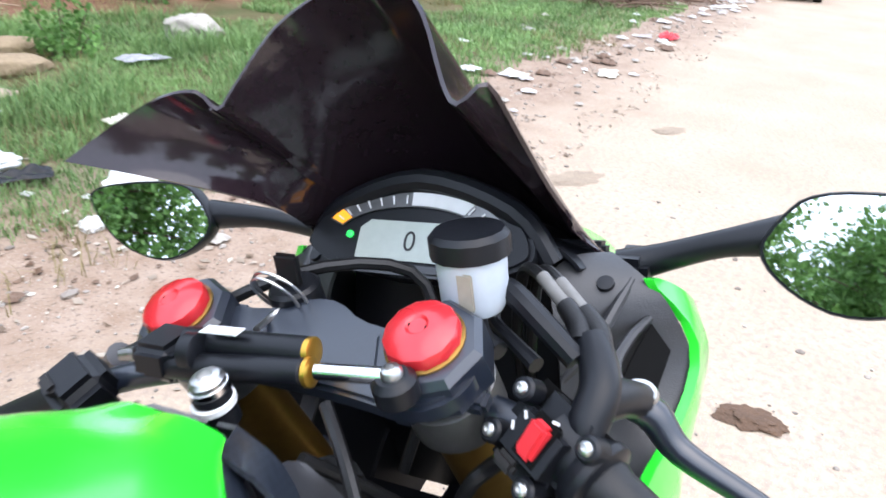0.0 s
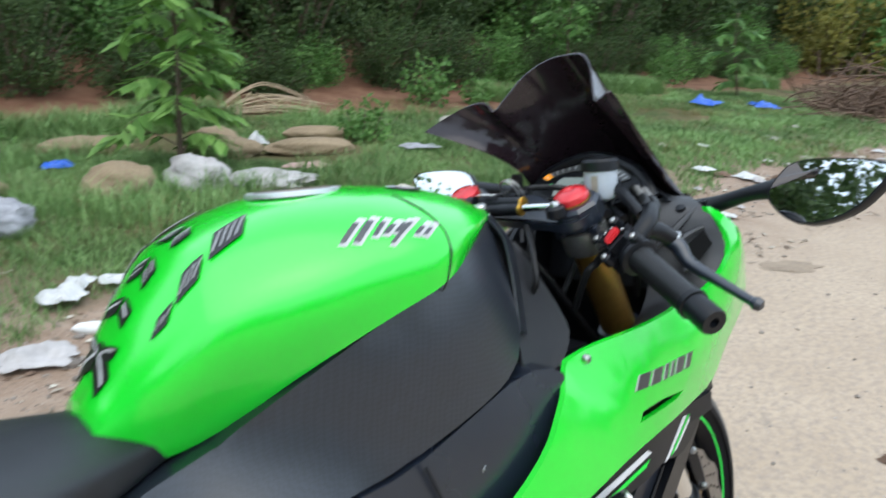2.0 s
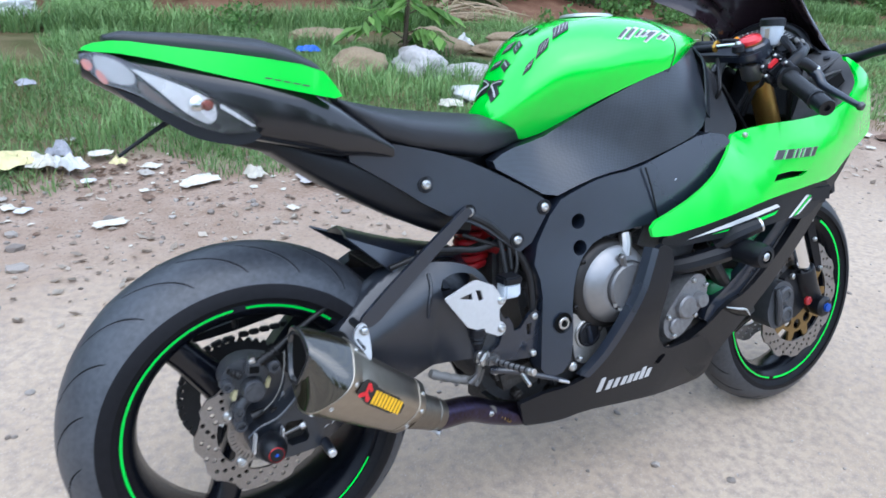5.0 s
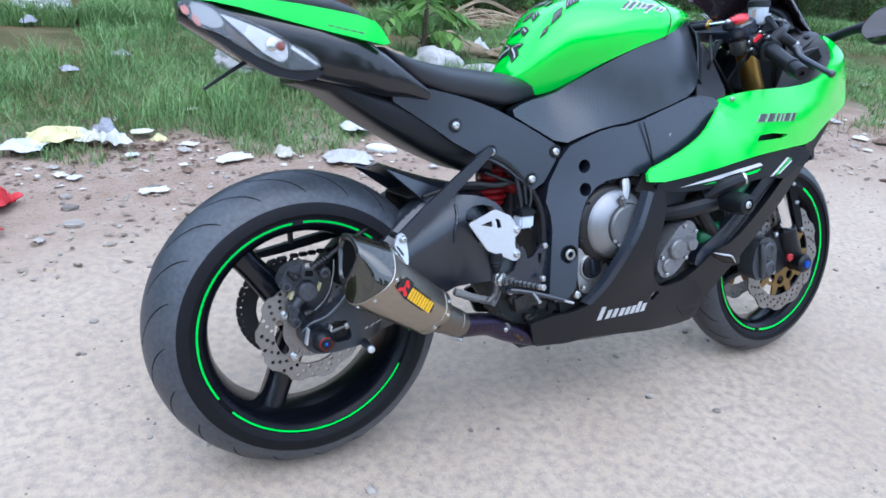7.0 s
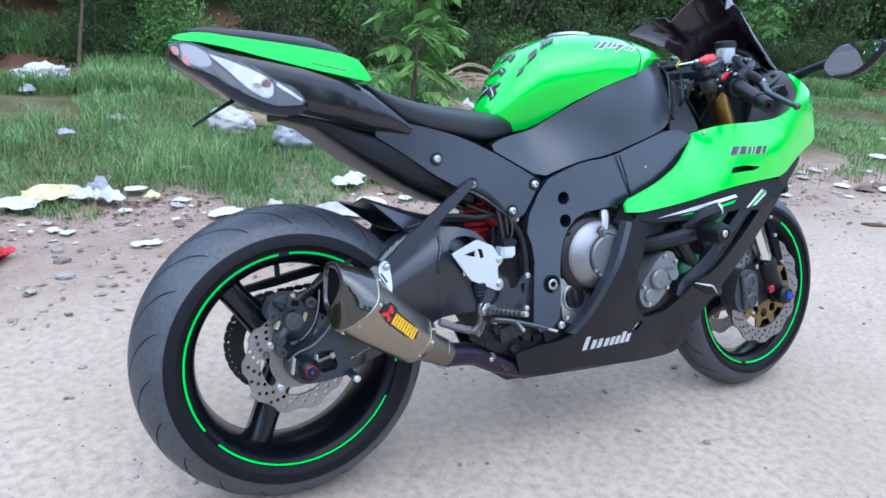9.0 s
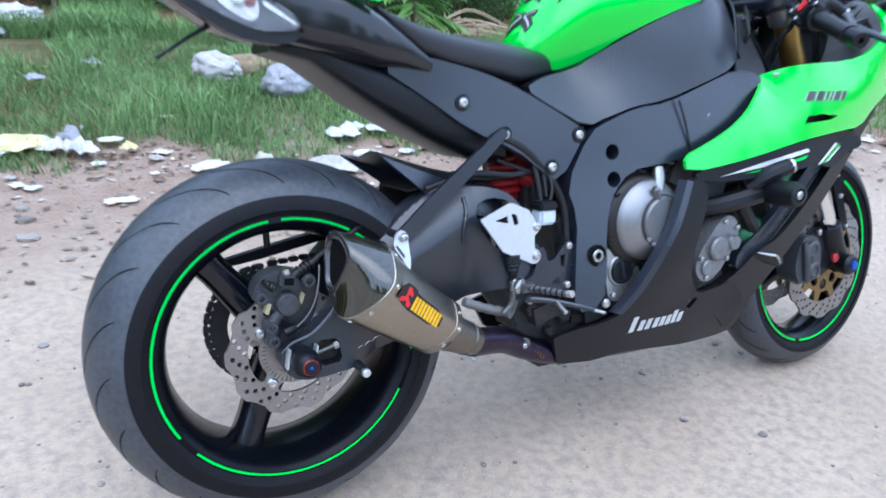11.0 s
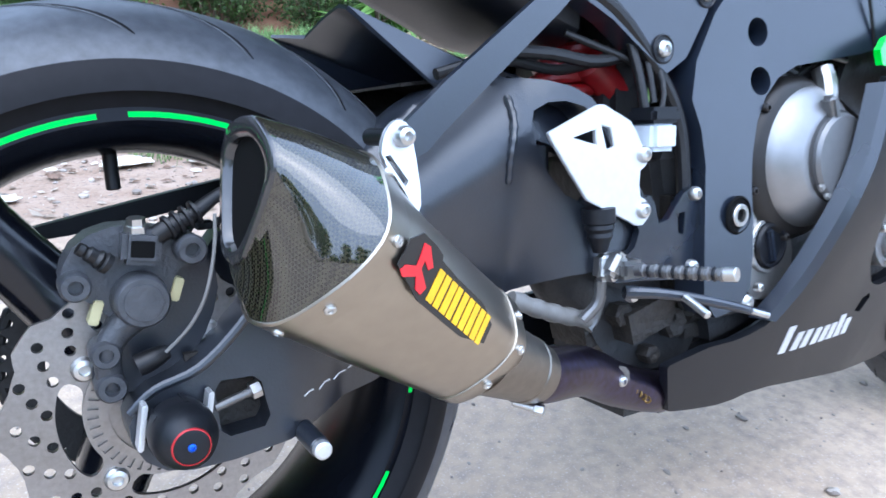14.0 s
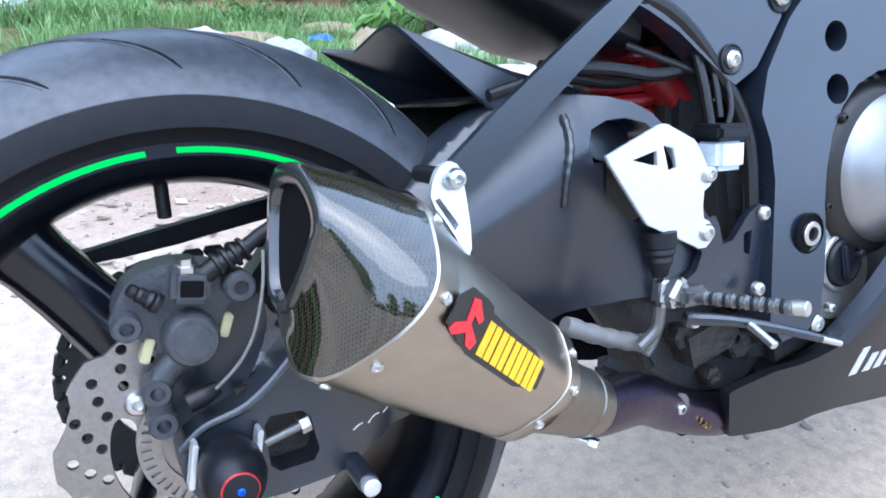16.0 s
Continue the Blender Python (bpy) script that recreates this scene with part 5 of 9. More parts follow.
part("white_stripe", panel([(0.878, 0.566), (1.0, 0.587), (1.146, 0.611), (1.157, 0.604), (1.02, 0.580)], lambda x, z: low_y(x, z) - 0.001, 0.002, 0.05, rounds=0, bevel=0), WHITE, lowb)
part("green_stripe", panel([(0.95, 0.568), (1.06, 0.580), (1.15, 0.596), (1.14, 0.588), (1.05, 0.572)], lambda x, z: low_y(x, z) - 0.001, 0.002, 0.05, rounds=0, bevel=0), STRIPE, lowb)
part("white_stripe", panel([(1.197, 0.572), (1.262, 0.618), (1.274, 0.616), (1.210, 0.574)], lambda x, z: low_y(x, z) - 0.001, 0.002, 0.05, rounds=0, bevel=0), WHITE, lowb)
part("green_stripe", panel([(1.216, 0.574), (1.278, 0.615), (1.284, 0.614), (1.224, 0.575)], lambda x, z: low_y(x, z) - 0.001, 0.002, 0.05, rounds=0, bevel=0), STRIPE, lowb)
part("white_stripe", panel([(1.229, 0.576), (1.288, 0.613), (1.296, 0.612), (1.238, 0.577)], lambda x, z: low_y(x, z) - 0.001, 0.002, 0.05, rounds=0, bevel=0), WHITE, lowb)
part("fairing_strut", panel([(1.365, 0.658), (1.42, 0.702), (1.455, 0.702), (1.430, 0.662), (1.338, 0.545), (1.229, 0.430), (1.123, 0.320), (1.06, 0.25), (1.015, 0.195), (0.985, 0.215), (0.90, 0.300), (0.94, 0.315), (1.0, 0.345), (1.044, 0.385), (1.112, 0.405), (1.191, 0.475), (1.271, 0.555)], tps([(1.0, 0.23, -0.135), (1.05, 0.36, -0.165), (1.2, 0.47, -0.172), (1.38, 0.65, -0.165), (1.45, 0.70, -0.160), (1.06, 0.22, -0.13)]), 0.025), BLACK, bike, "black slanting lower fairing edge")
part("fairing_strut", panel([(1.365, 0.655), (1.43, 0.70), (1.455, 0.70), (1.30, 0.535), (1.09, 0.325), (1.03, 0.19), (1.0, 0.235), (1.05, 0.385), (1.24, 0.525)], lambda x, z: -0.165, 0.025, side=-1), BLACK, bike)
inner_bar = part("fairing_strut", panel([(1.285, 0.634), (1.335, 0.634), (1.240, 0.535), (1.165, 0.455), (1.100, 0.375), (1.055, 0.340), (0.99, 0.345), (1.000, 0.388), (1.060, 0.425), (1.125, 0.474), (1.20, 0.548)], lambda x, z: -0.158, 0.02, 0.04, bevel=0.005), FRAME, bike, "dark inner fairing strut")
# raised black strip stands in for the shaded gap between the struts
part("bar_groove", tube([(1.228, -0.172, 0.548), (1.180, -0.174, 0.500), (1.135, -0.173, 0.450), (1.080, -0.171, 0.402)], [0.002, 0.004, 0.004, 0.002], seg=8), GLOSSBK, inner_bar)
part("strut_wing", loft([[(1.030, -0.184, 0.385), (1.032, -0.176, 0.382), (1.030, -0.170, 0.379)], [(1.060, -0.190, 0.377), (1.066, -0.178, 0.366), (1.062, -0.166, 0.362)], [(1.085, -0.190, 0.371), (1.092, -0.178, 0.352), (1.085, -0.166, 0.350)], [(1.112, -0.182, 0.350), (1.113, -0.174, 0.347), (1.112, -0.168, 0.344)]]), GLOSSBK, inner_bar, "glossy black winglet with a bright edge")
part("wing_edge", tube([(1.028, -0.186, 0.387), (1.060, -0.192, 0.379), (1.087, -0.191, 0.372), (1.112, -0.183, 0.351)], [0.001, 0.0026, 0.0026, 0.001], seg=8), ALU, inner_bar)
belly_y = tps([(0.50, 0.27, -0.160), (0.56, 0.20, -0.140), (0.68, 0.29, -0.172), (0.70, 0.21, -0.145), (0.74, 0.48, -0.222), (0.78, 0.57, -0.222), (0.83, 0.53, -0.220), (0.815, 0.43, -0.212), (0.72, 0.40, -0.208), (0.84, 0.35, -0.180), (1.0, 0.30, -0.155), (1.04, 0.24, -0.14), (1.03, 0.18, -0.11), (0.88, 0.2, -0.135)])
belly_out = [(0.555, 0.206), (0.525, 0.211), (0.514, 0.213), (0.512, 0.217), (0.493, 0.268), (0.491, 0.273), (0.496, 0.276), (0.545, 0.286), (0.552, 0.287), (0.60, 0.288), (0.648, 0.302), (0.686, 0.350), (0.720, 0.420), (0.746, 0.475), (0.762, 0.520), (0.776, 0.568), (0.797, 0.574), (0.820, 0.550), (0.824, 0.518), (0.813, 0.474), (0.803, 0.42), (0.822, 0.37), (0.845, 0.335), (0.875, 0.310), (0.93, 0.315), (0.99, 0.325), (1.045, 0.262), (1.055, 0.20), (1.03, 0.178), (0.90, 0.183), (0.772, 0.197), (0.665, 0.208), (0.61, 0.200)]
belly = part("belly_pan", drilled(belly_out, [[(0.842, 0.282), (0.852, 0.298), (0.868, 0.303), (0.875, 0.297), (0.858, 0.278)]], belly_y, 0.012, 0.035), BLACK, bike, "matt black belly pan with silver logo bars")
part("belly_pan", panel(belly_out, belly_y, 0.012, 0.05, side=-1), BLACK, bike)
fin_ = [(0.648, 0.302), (0.686, 0.350), (0.720, 0.420), (0.746, 0.475), (0.762, 0.520), (0.776, 0.566)]
lip_ = [Vector((x, belly_y(x, z) - 0.001, z)) for x, z in fin_]
part("fin_edge", sheet([[curve(lip_, k / 20) for k in range(21)], [curve(lip_, k / 20) + Vector((-0.010, 0.005, 0.003)) for k in range(21)], [curve(lip_, k / 20) + Vector((-0.015, 0.022, 0.002)) for k in range(21)]], 0.003), FRAME, belly)
part("belly_floor", loft([[(x, y, z) for y, z in ((-w, b), (w, b), (w * 0.7, b - 0.03), (-w * 0.7, b - 0.03))] for x, w, b in ((0.56, 0.125, 0.212), (0.75, 0.13, 0.205), (0.95, 0.11, 0.195), (1.06, 0.07, 0.19))]), BLACK, belly)
part("belly_bolt", bolt((0.551, -0.156, 0.276), r=0.0075), STEEL, belly)
for i, (a, h) in enumerate(((0, 0.036), (0.024, 0.024), (0.044, 0.024), (0.066, 0.022), (0.085, 0.022), (0.103, 0.022), (0.121, 0.030), (0.139, 0.022))):
    x0, z0 = 0.683 + a, 0.252 - 0.0 * a
    part("logo_bar", panel([(x0, z0), (x0 + 0.013, z0), (x0 + 0.017, z0 + h), (x0 + 0.004, z0 + h)], lambda x, z: belly_y(x, z) - 0.001, 0.002, 0.05, rounds=0, bevel=0), SILVERV, belly)
part("radiator", block((1.13, 0, 0.46), (0.03, 0.28, 0.28), Matrix.Rotation(radians(-18), 4, 'Y'), bevel=0.005), DARK, bike, "black radiator behind the front wheel")
part("coolant_bottle", loft([[(x, -0.125 + w * math.cos(a), 0.418 + 0.1 * (x - 1.06) + h_ * math.sin(a)) for a in [2 * math.pi * k / 20 for k in range(20)]] for x, w, h_ in ((1.020, 0.008, 0.008), (1.026, 0.020, 0.022), (1.045, 0.028, 0.030), (1.075, 0.030, 0.032), (1.105, 0.026, 0.028), (1.122, 0.014, 0.015))]), COOLANT, bike, "translucent green coolant bottle", smooth=60)
part("radiator_hose", tube([(1.20, -0.13, 0.60), (1.165, -0.135, 0.555), (1.13, -0.13, 0.52), (1.06, -0.10, 0.49)], 0.018), COOLANT, bike, "green silicone radiator hose")
part("radiator_hose", tube([(0.98, -0.14, 0.53), (1.02, -0.15, 0.47), (1.06, -0.14, 0.43)], 0.018), RUBBERC, bike)
fs = part("frame_slider", lathe([(0.016, 0.0), (0.026, 0.01), (0.027, 0.085), (0.023, 0.10), (0.014, 0.102), (0.013, 0.096), (0, 0.096)], (1.03, -0.178, 0.525), (-0.05, -1, 0.0), 32), BLACK, bike, "black cylindrical frame crash slider")
part("slider_bolt", lathe([(0.009, 0), (0.009, 0.004), (0.005, 0.006), (0.004, 0.001), (0, 0.001)], (1.025, -0.2755, 0.525), (-0.05, -1, 0), 16), STEEL, fs)
part("slider_bracket", tube([(0.86, -0.125, 0.488), (0.90, -0.160, 0.498), (0.95, -0.178, 0.508), (1.00, -0.188, 0.518), (1.04, -0.190, 0.525)], [0.018, 0.020, 0.022, 0.022, 0.020]), BLACK, fs)
part("bracket_arm", tube([(0.985, -0.180, 0.535), (1.012, -0.205, 0.560), (1.058, -0.226, 0.580)], [0.018, 0.019, 0.017]), BLACK, fs)
part("arm_bolt", lathe([(0.0165, 0.0), (0.0165, 0.005), (0.011, 0.007), (0.009, 0.003), (0, 0.003)], (1.058, -0.226, 0.580), (0.85, -0.38, 0.35), 20), STEEL, fs)
nose = []
for x, w, zt, zb in ((1.385, 0.165, 0.92, 0.78), (1.45, 0.158, 0.905, 0.72), (1.53, 0.135, 0.90, 0.70), (1.60, 0.095, 0.88, 0.74), (1.645, 0.04, 0.85, 0.80)):
    nose.append([(x, w * math.cos(a) * (1 if abs(math.cos(a)) < 0.9 else 0.97), (zt + zb) / 2 + (zt - zb) / 2 * math.sin(a)) for a in [2 * math.pi * i / 24 for i in range(24)]])
part("nose_cowl", loft(nose), GREEN, bike, "lime green nose cowl under the windscreen")

# windscreen: a bubble with ear-like flanks
top_edge = [(1.285, 0.0, 1.174), (1.275, 0.035, 1.170), (1.250, 0.068, 1.148), (1.220, 0.094, 1.108), (1.210, 0.102, 1.096), (1.206, 0.116, 1.110), (1.195, 0.145, 1.108), (1.165, 0.175, 1.090), (1.138, 0.199, 1.070)]
low_edge = [(1.53, 0.0, 0.905), (1.52, 0.03, 0.905), (1.495, 0.06, 0.908), (1.455, 0.088, 0.915), (1.425, 0.105, 0.92), (1.405, 0.118, 0.925), (1.385, 0.129, 0.930), (1.365, 0.138, 0.936), (1.34, 0.144, 0.95)]
top_right = top_edge[:4] + [(1.203, 0.112, 1.096), (1.211, 0.130, 1.106), (1.245, 0.134, 1.066), (1.292, 0.134, 1.016), (1.328, 0.138, 0.978)]
low_right = low_edge[:5] + [(1.410, 0.122, 0.926), (1.398, 0.134, 0.928), (1.385, 0.144, 0.930), (1.372, 0.150, 0.933)]
rows = []
for j in range(13):
    v = j / 12
    row = []
    for i in range(-24, 25):
        u = abs(i) / 24
        a, b = (curve(low_edge, u), curve(top_edge, u)) if i >= 0 else (curve(low_right, u), curve(top_right, u))
        p = a.lerp(b, v)
        bulge = math.sin(math.pi * v) * (0.004 * (1 - u) + 0.001)
        p += Vector((0.6, 0.1 * u, 0.75)) * bulge
        if u > 0.5:
            p.y -= (0.05 if i > 0 else 0.012) * math.sin(math.pi * v) * (u - 0.5) * 2
        row.append(Vector((p.x, 0.009 + p.y * (1 if i >= 0 else -1), p.z)))
    rows.append(row)
screen = part("windscreen", sheet(rows, 0.003), SCREEN, bike, "dark smoked double-bubble windscreen")
for s in (1, -1):
    part("screen_fold", tube([(1.207, 0.009 + s * 0.106, 1.095), (1.27, 0.009 + s * 0.106, 1.046), (1.35, 0.009 + s * 0.106, 0.983), (1.42, 0.009 + s * 0.106, 0.927)], 0.002, seg=6), SCREEN, screen)

base_rows = [[], []]
for i in range(-20, 21):
    u = abs(i) / 20
    p = curve(low_edge, u) if i >= 0 else curve(low_right, u)
    y = 0.009 + p.y * (1 if i >= 0 else -1)
    base_rows[0].append(Vector((p.x - 0.004, y * 0.985, p.z + 0.002)))
    base_rows[1].append(Vector((1.352 - 0.02 * u, 0.012 + (y - 0.009) * (0.55 + 0.40 * u), 0.985 - 0.05 * u * u)))
part("screen_base", sheet([base_rows[0], [a.lerp(b, 0.5) + Vector((0, 0, -0.006)) for a, b in zip(*base_rows)], base_rows[1]], 0.003), BLACK, bike, "matt black infill panel under the windscreen")

# dash
DM = Matrix.Translation((1.305, 0.014, 0.955)) @ frame_of((-0.80, 0, 0.60), (0, 0, 1)) 
arch = [(0.115 * math.cos(a) * (1 if math.sin(a) > 0 else 1.0), 0.055 * math.sin(a) if math.sin(a) > 0 else 0.030 * math.sin(a)) for a in [2 * math.pi * i / 40 for i in range(40)]]
dash = part("dashboard", plate([arch], 0.03, DM @ pose(0, 0, -0.03), bevel=0.004), BLACK, bike, "black instrument pod with tachometer arc and grey display")
ring1 = [(0.098 * math.cos(a), 0.048 * math.sin(a)) for a in [math.pi * (0.12 + 0.76 * i / 20) for i in range(21)]]
ring2 = [(0.082 * math.cos(a), 0.034 * math.sin(a)) for a in [math.pi * (0.88 - 0.76 * i / 20) for i in range(21)]]
part("tachometer_arc", plate([ring1 + ring2], 0.002, DM @ pose(0, 0, 0.001)), CASED2, dash)
w1 = [(0.097 * math.cos(a), 0.047 * math.sin(a)) for a in [math.pi * (0.30 + 0.22 * i / 8) for i in range(9)]]
w2 = [(0.083 * math.cos(a), 0.035 * math.sin(a)) for a in [math.pi * (0.52 - 0.22 * i / 8) for i in range(9)]]
part("rev_scale", plate([w1 + w2], 0.002, DM @ pose(0, 0, 0.002)), WHITE, dash)
o1 = [(0.097 * math.cos(a), 0.047 * math.sin(a)) for a in [math.pi * (0.80 + 0.07 * i / 4) for i in range(5)]]
o2 = [(0.083 * math.cos(a), 0.035 * math.sin(a)) for a in [math.pi * (0.87 - 0.07 * i / 4) for i in range(5)]]
part("shift_lamp", plate([o1 + o2], 0.002, DM @ pose(0, 0, 0.002)), LITAMBER, dash, "glowing amber shift lamp")
part("display", plate([[(-0.055, -0.016), (0.055, -0.016), (0.055, 0.012), (0.045, 0.02), (-0.045, 0.02), (-0.055, 0.012)]], 0.002, DM @ pose(0, 0, 0.001)), LCD, dash, "grey liquid crystal display")
dig = bpy.data.curves.new("digit", 'FONT')
dig.body = "0"
dig.size = 0.026
dig.align_x, dig.align_y = 'CENTER', 'CENTER'
tmp = new("digit", dig)
bpy.context.view_layer.update()
dme = bpy.data.meshes.new_from_object(tmp.evaluated_get(bpy.context.evaluated_depsgraph_get()))
bpy.data.objects.remove(tmp)
dme.transform(DM @ pose(0.0, 0.001, 0.0036))
dme.materials.append(BLACKV)
dob = new("digit", dme)
dob.parent = dash
for u, v, mt, nm in ((-0.066, 0.005, LITGREEN, "neutral_lamp"),):
    part(nm, lathe([(0.0036, 0), (0.0036, 0.002), (0.002, 0.003), (0, 0.003)], DM @ Vector((u, v, 0.001)), DM.to_3x3() @ Vector((0, 0, 1)), 12), mt, dash)
for k in range(15):
    a = math.pi * (0.84 - 0.70 * k / 14)
    r_ = Matrix.Translation((0.0895 * math.cos(a), 0.0405 * math.sin(a), 0.0036)) @ Matrix.Rotation(a, 4, 'Z')
    part("scale_mark", plate([[(-0.004, -0.0008), (0.004, -0.0008), (0.004, 0.0008), (-0.004, 0.0008)]], 0.0006, DM @ r_), WHITE, dash)
part("display_sill", block((0, 0, 0), (0.125, 0.010, 0.008), DM @ pose(0, -0.024, 0.002), bevel=0.003), TAILBK, dash)
part("dash_shroud", tube([(1.325, 0.135, 0.94), (1.33, 0.10, 0.978), (1.338, 0.014, 1.004), (1.33, -0.075, 0.982), (1.325, -0.108, 0.94)], 0.011, seg=10), BLACK, dash)

# front end
FD = Vector((0.31, 0, -0.67)).normalized()
part("triple_clamp", plate([[(p.x, p.y) for p in smooth_loop([(-0.115, -0.035, 0), (-0.145, 0.0, 0), (-0.115, 0.035, 0), (-0.05, 0.022, 0), (0.0, 0.05, 0), (0.05, 0.022, 0), (0.115, 0.035, 0), (0.145, 0.0, 0), (0.115, -0.035, 0), (0.05, -0.028, 0), (-0.05, -0.028, 0)], 2)]], 0.018, Matrix.Translation((1.145, 0.008, 0.928)) @ frame_of(-FD, (1, 0, 0)), bevel=0.003), FRAME, bike, "dark grey upper fork clamp")
for cy, cx in ((-0.095, 1.148), (0.110, 1.135)):
    c0 = Vector((cx, cy, 0.950))
    fk = part("fork_leg", lathe([(0.026, -0.006), (0.027, 0.36), (0.0285, 0.365), (0.0285, 0.40), (0.024, 0.41)], c0, FD, 32), FORKG, bike, "gold upside-down fork leg")
    part("stanchion", rod(c0 + FD * 0.40, c0 + FD * 0.63, 0.0215), CHROME, fk)
    part("fork_foot", tube([c0 + FD * 0.606, c0 + FD * 0.612, c0 + FD * 0.66, c0 + FD * 0.70 + Vector((0.010, 0, 0)), c0 + FD * 0.735 + Vector((0.016, 0, 0))], [0.026, 0.031, 0.030, 0.027, 0.027], seg=20), BLACK, fk)
    part("clamp_ring", lathe([(0.0265, -0.010), (0.034, -0.009), (0.0385, -0.004), (0.0390, 0.022), (0.0365, 0.026)], c0, FD, 8), FRAME, fk, smooth=20)
    for k in range(4):
        a = radians(90 * k + 22.5)
        e1, e2 = Vector((0, 1, 0)), FD.cross(Vector((0, 1, 0)))
        part("ring_notch", block(c0 + FD * 0.028 + (e1 * math.cos(a) + e2 * math.sin(a)) * 0.033, (0.016, 0.016, 0.012), frame_of(FD), bevel=0.003), FRAME, fk)
    part("bar_ring", lathe([(0.030, 0.030), (0.0345, 0.032), (0.0345, 0.066), (0.0335, 0.068), (0.028, 0.068)], c0, FD, 32), CASED2, fk, "grey handlebar clamp ring")
    part("fork_band", lathe([(0.028, 0.215), (0.033, 0.217), (0.0335, 0.236), (0.028, 0.238)], c0, FD, 32), FRAME, fk)
    fc = part("fork_cap", lathe([(0.0255, 0.0), (0.0258, 0.005), (0.0245, 0.0085), (0.019, 0.0125), (0.008, 0.0140), (0.006, 0.0125), (0, 0.0125)], c0 - FD * 0.012, -FD, 12), RED, fk, "red anodised fork cap")
    for k in (-1, 1):
        part("cap_hole", lathe([(0.0026, 0.0), (0.0026, 0.0008), (0, 0.0008)], c0 - FD * 0.0242 + Vector((0, 0.008 * k, 0)), -FD, 10), GROOVE_SHADE, fc)
    part("cap_ring", lathe([(0.0270, -0.002), (0.0270, 0.001), (0.0250, 0.002)], c0 - FD * 0.01, -FD, 24), FORKG, fk)
    sd = 1 if cy < 0 else -1
    fcal = part("front_caliper", panel([(1.252, 0.300), (1.258, 0.350), (1.272, 0.378), (1.300, 0.388), (1.335, 0.374), (1.350, 0.335), (1.345, 0.285), (1.318, 0.264), (1.275, 0.262)], lambda x, z: -0.122, 0.055, 0.03, side=sd, rounds=1, bevel=0.008), CALIPER, bike, "black radial front brake caliper")
    for x, z in ((1.305, 0.350), (1.316, 0.296)):
        part("piston_boss", lathe([(0.024, -0.006), (0.0225, 0.006), (0.018, 0.010), (0.012, 0.010), (0.011, 0.007), (0, 0.007)], (x, -sd * 0.124, z), (0, -sd, 0), 28), CALIPER, fcal)
    part("caliper_rib", tube([(1.275, -sd * 0.127, 0.372), (1.283, -sd * 0.131, 0.325), (1.292, -sd * 0.127, 0.272)], [0.006, 0.009, 0.006], seg=10), CALIPER, fcal)
    part("caliper_bridge", panel([(1.325, 0.375), (1.365, 0.398), (1.415, 0.390), (1.440, 0.330), (1.425, 0.285), (1.380, 0.262), (1.335, 0.268)], lambda x, z: -0.100, 0.03, 0.04, side=sd, rounds=1, bevel=0.006), BLACK, fcal)
    for x, z in ((1.358, 0.385), (1.362, 0.275)):
        part("caliper_bolt", bolt((x, -sd * 0.104, z), (0, -sd, 0), r=0.008), STEEL, fcal)
    part("pinch_cap", lathe([(0.0115, 0), (0.0115, 0.006), (0.009, 0.008), (0.004, 0.008), (0, 0.006)], (1.400, -sd * 0.122, 0.318), (0, -sd, 0), 20), REDK, fcal, "red anodised pinch bolt cap")
fsl = part("front_axle_slider", lathe([(0.02, 0.0), (0.026, 0.01), (0.027, 0.035), (0.02, 0.042), (0.0, 0.043)], (1.455, -0.100, 0.295), (0, -1, 0), 28), BLACK, bike, "black crash bobbin on the front axle")
part("slider_bolt", lathe([(0.012, 0), (0.011, 0.005), (0.0, 0.006)], (1.455, -0.142, 0.295), (0, -1, 0), 20), BLUE, fsl)
fend = [[(1.425 + 0.325 * math.cos(a) , 0.068 * u, 0.300 + (0.325 - 0.02 * u * u) * math.sin(a)) for u in [k / 5 for k in range(-5, 6)]] for a in [radians(78 + 62 * i / 14) for i in range(15)]]
fm = part("front_mudguard", sheet(fend, 0.004), BLACK, bike, "black front mudguard")
fm.data.transform(STEER)
for sd in (1, -1):
    part("mudguard_leg", panel([(1.372, 0.590), (1.405, 0.590), (1.432, 0.520), (1.489, 0.385), (1.478, 0.374), (1.462, 0.382), (1.402, 0.515)], lambda x, z: -0.096, 0.012, 0.05, side=sd, bevel=0.004), GLOSSBK, fm)
    for x, z in ((1.417, 0.525), (1.440, 0.470), (1.474, 0.388)):
        part("leg_bolt", bolt((x, -sd * 0.097, z), (0, -sd, 0), r=0.006), STEEL, fm)
part("head_stock", rod((1.122, 0, 0.835), (1.165, 0, 0.72), 0.034), DARK, bike)
for p in ([(1.105, -0.040, 0.925), (1.084, -0.066, 0.905), (1.066, -0.086, 0.880), (1.058, -0.094, 0.858), (1.060, -0.080, 0.835)], [(1.075, -0.040, 0.905), (1.105, -0.058, 0.868), (1.150, -0.064, 0.812), (1.200, -0.066, 0.752), (1.225, -0.07, 0.72)]):
    part("wiring", tube(p, 0.0046, seg=8), RUBBERC, bike)
part("relay", block((1.118, -0.060, 0.770), (0.030, 0.020, 0.038), pose(0, 0, 0, 10, 25, 0), bevel=0.004), BLACK, bike)
part("relay_label", block((1.1165, -0.0710, 0.772), (0.014, 0.001, 0.012), pose(0, 0, 0, 10, 25, 0), bevel=0.0003), GREYW, bike)
part("ram_air_duct", block((1.055, 0, 0.675), (0.22, 0.29, 0.16), bevel=0.03, seg=3), BLACK, bike)
part("lower_clamp", block((1.235, 0, 0.615), (0.25, 0.37, 0.05), bevel=0.01), BLACK, bike)
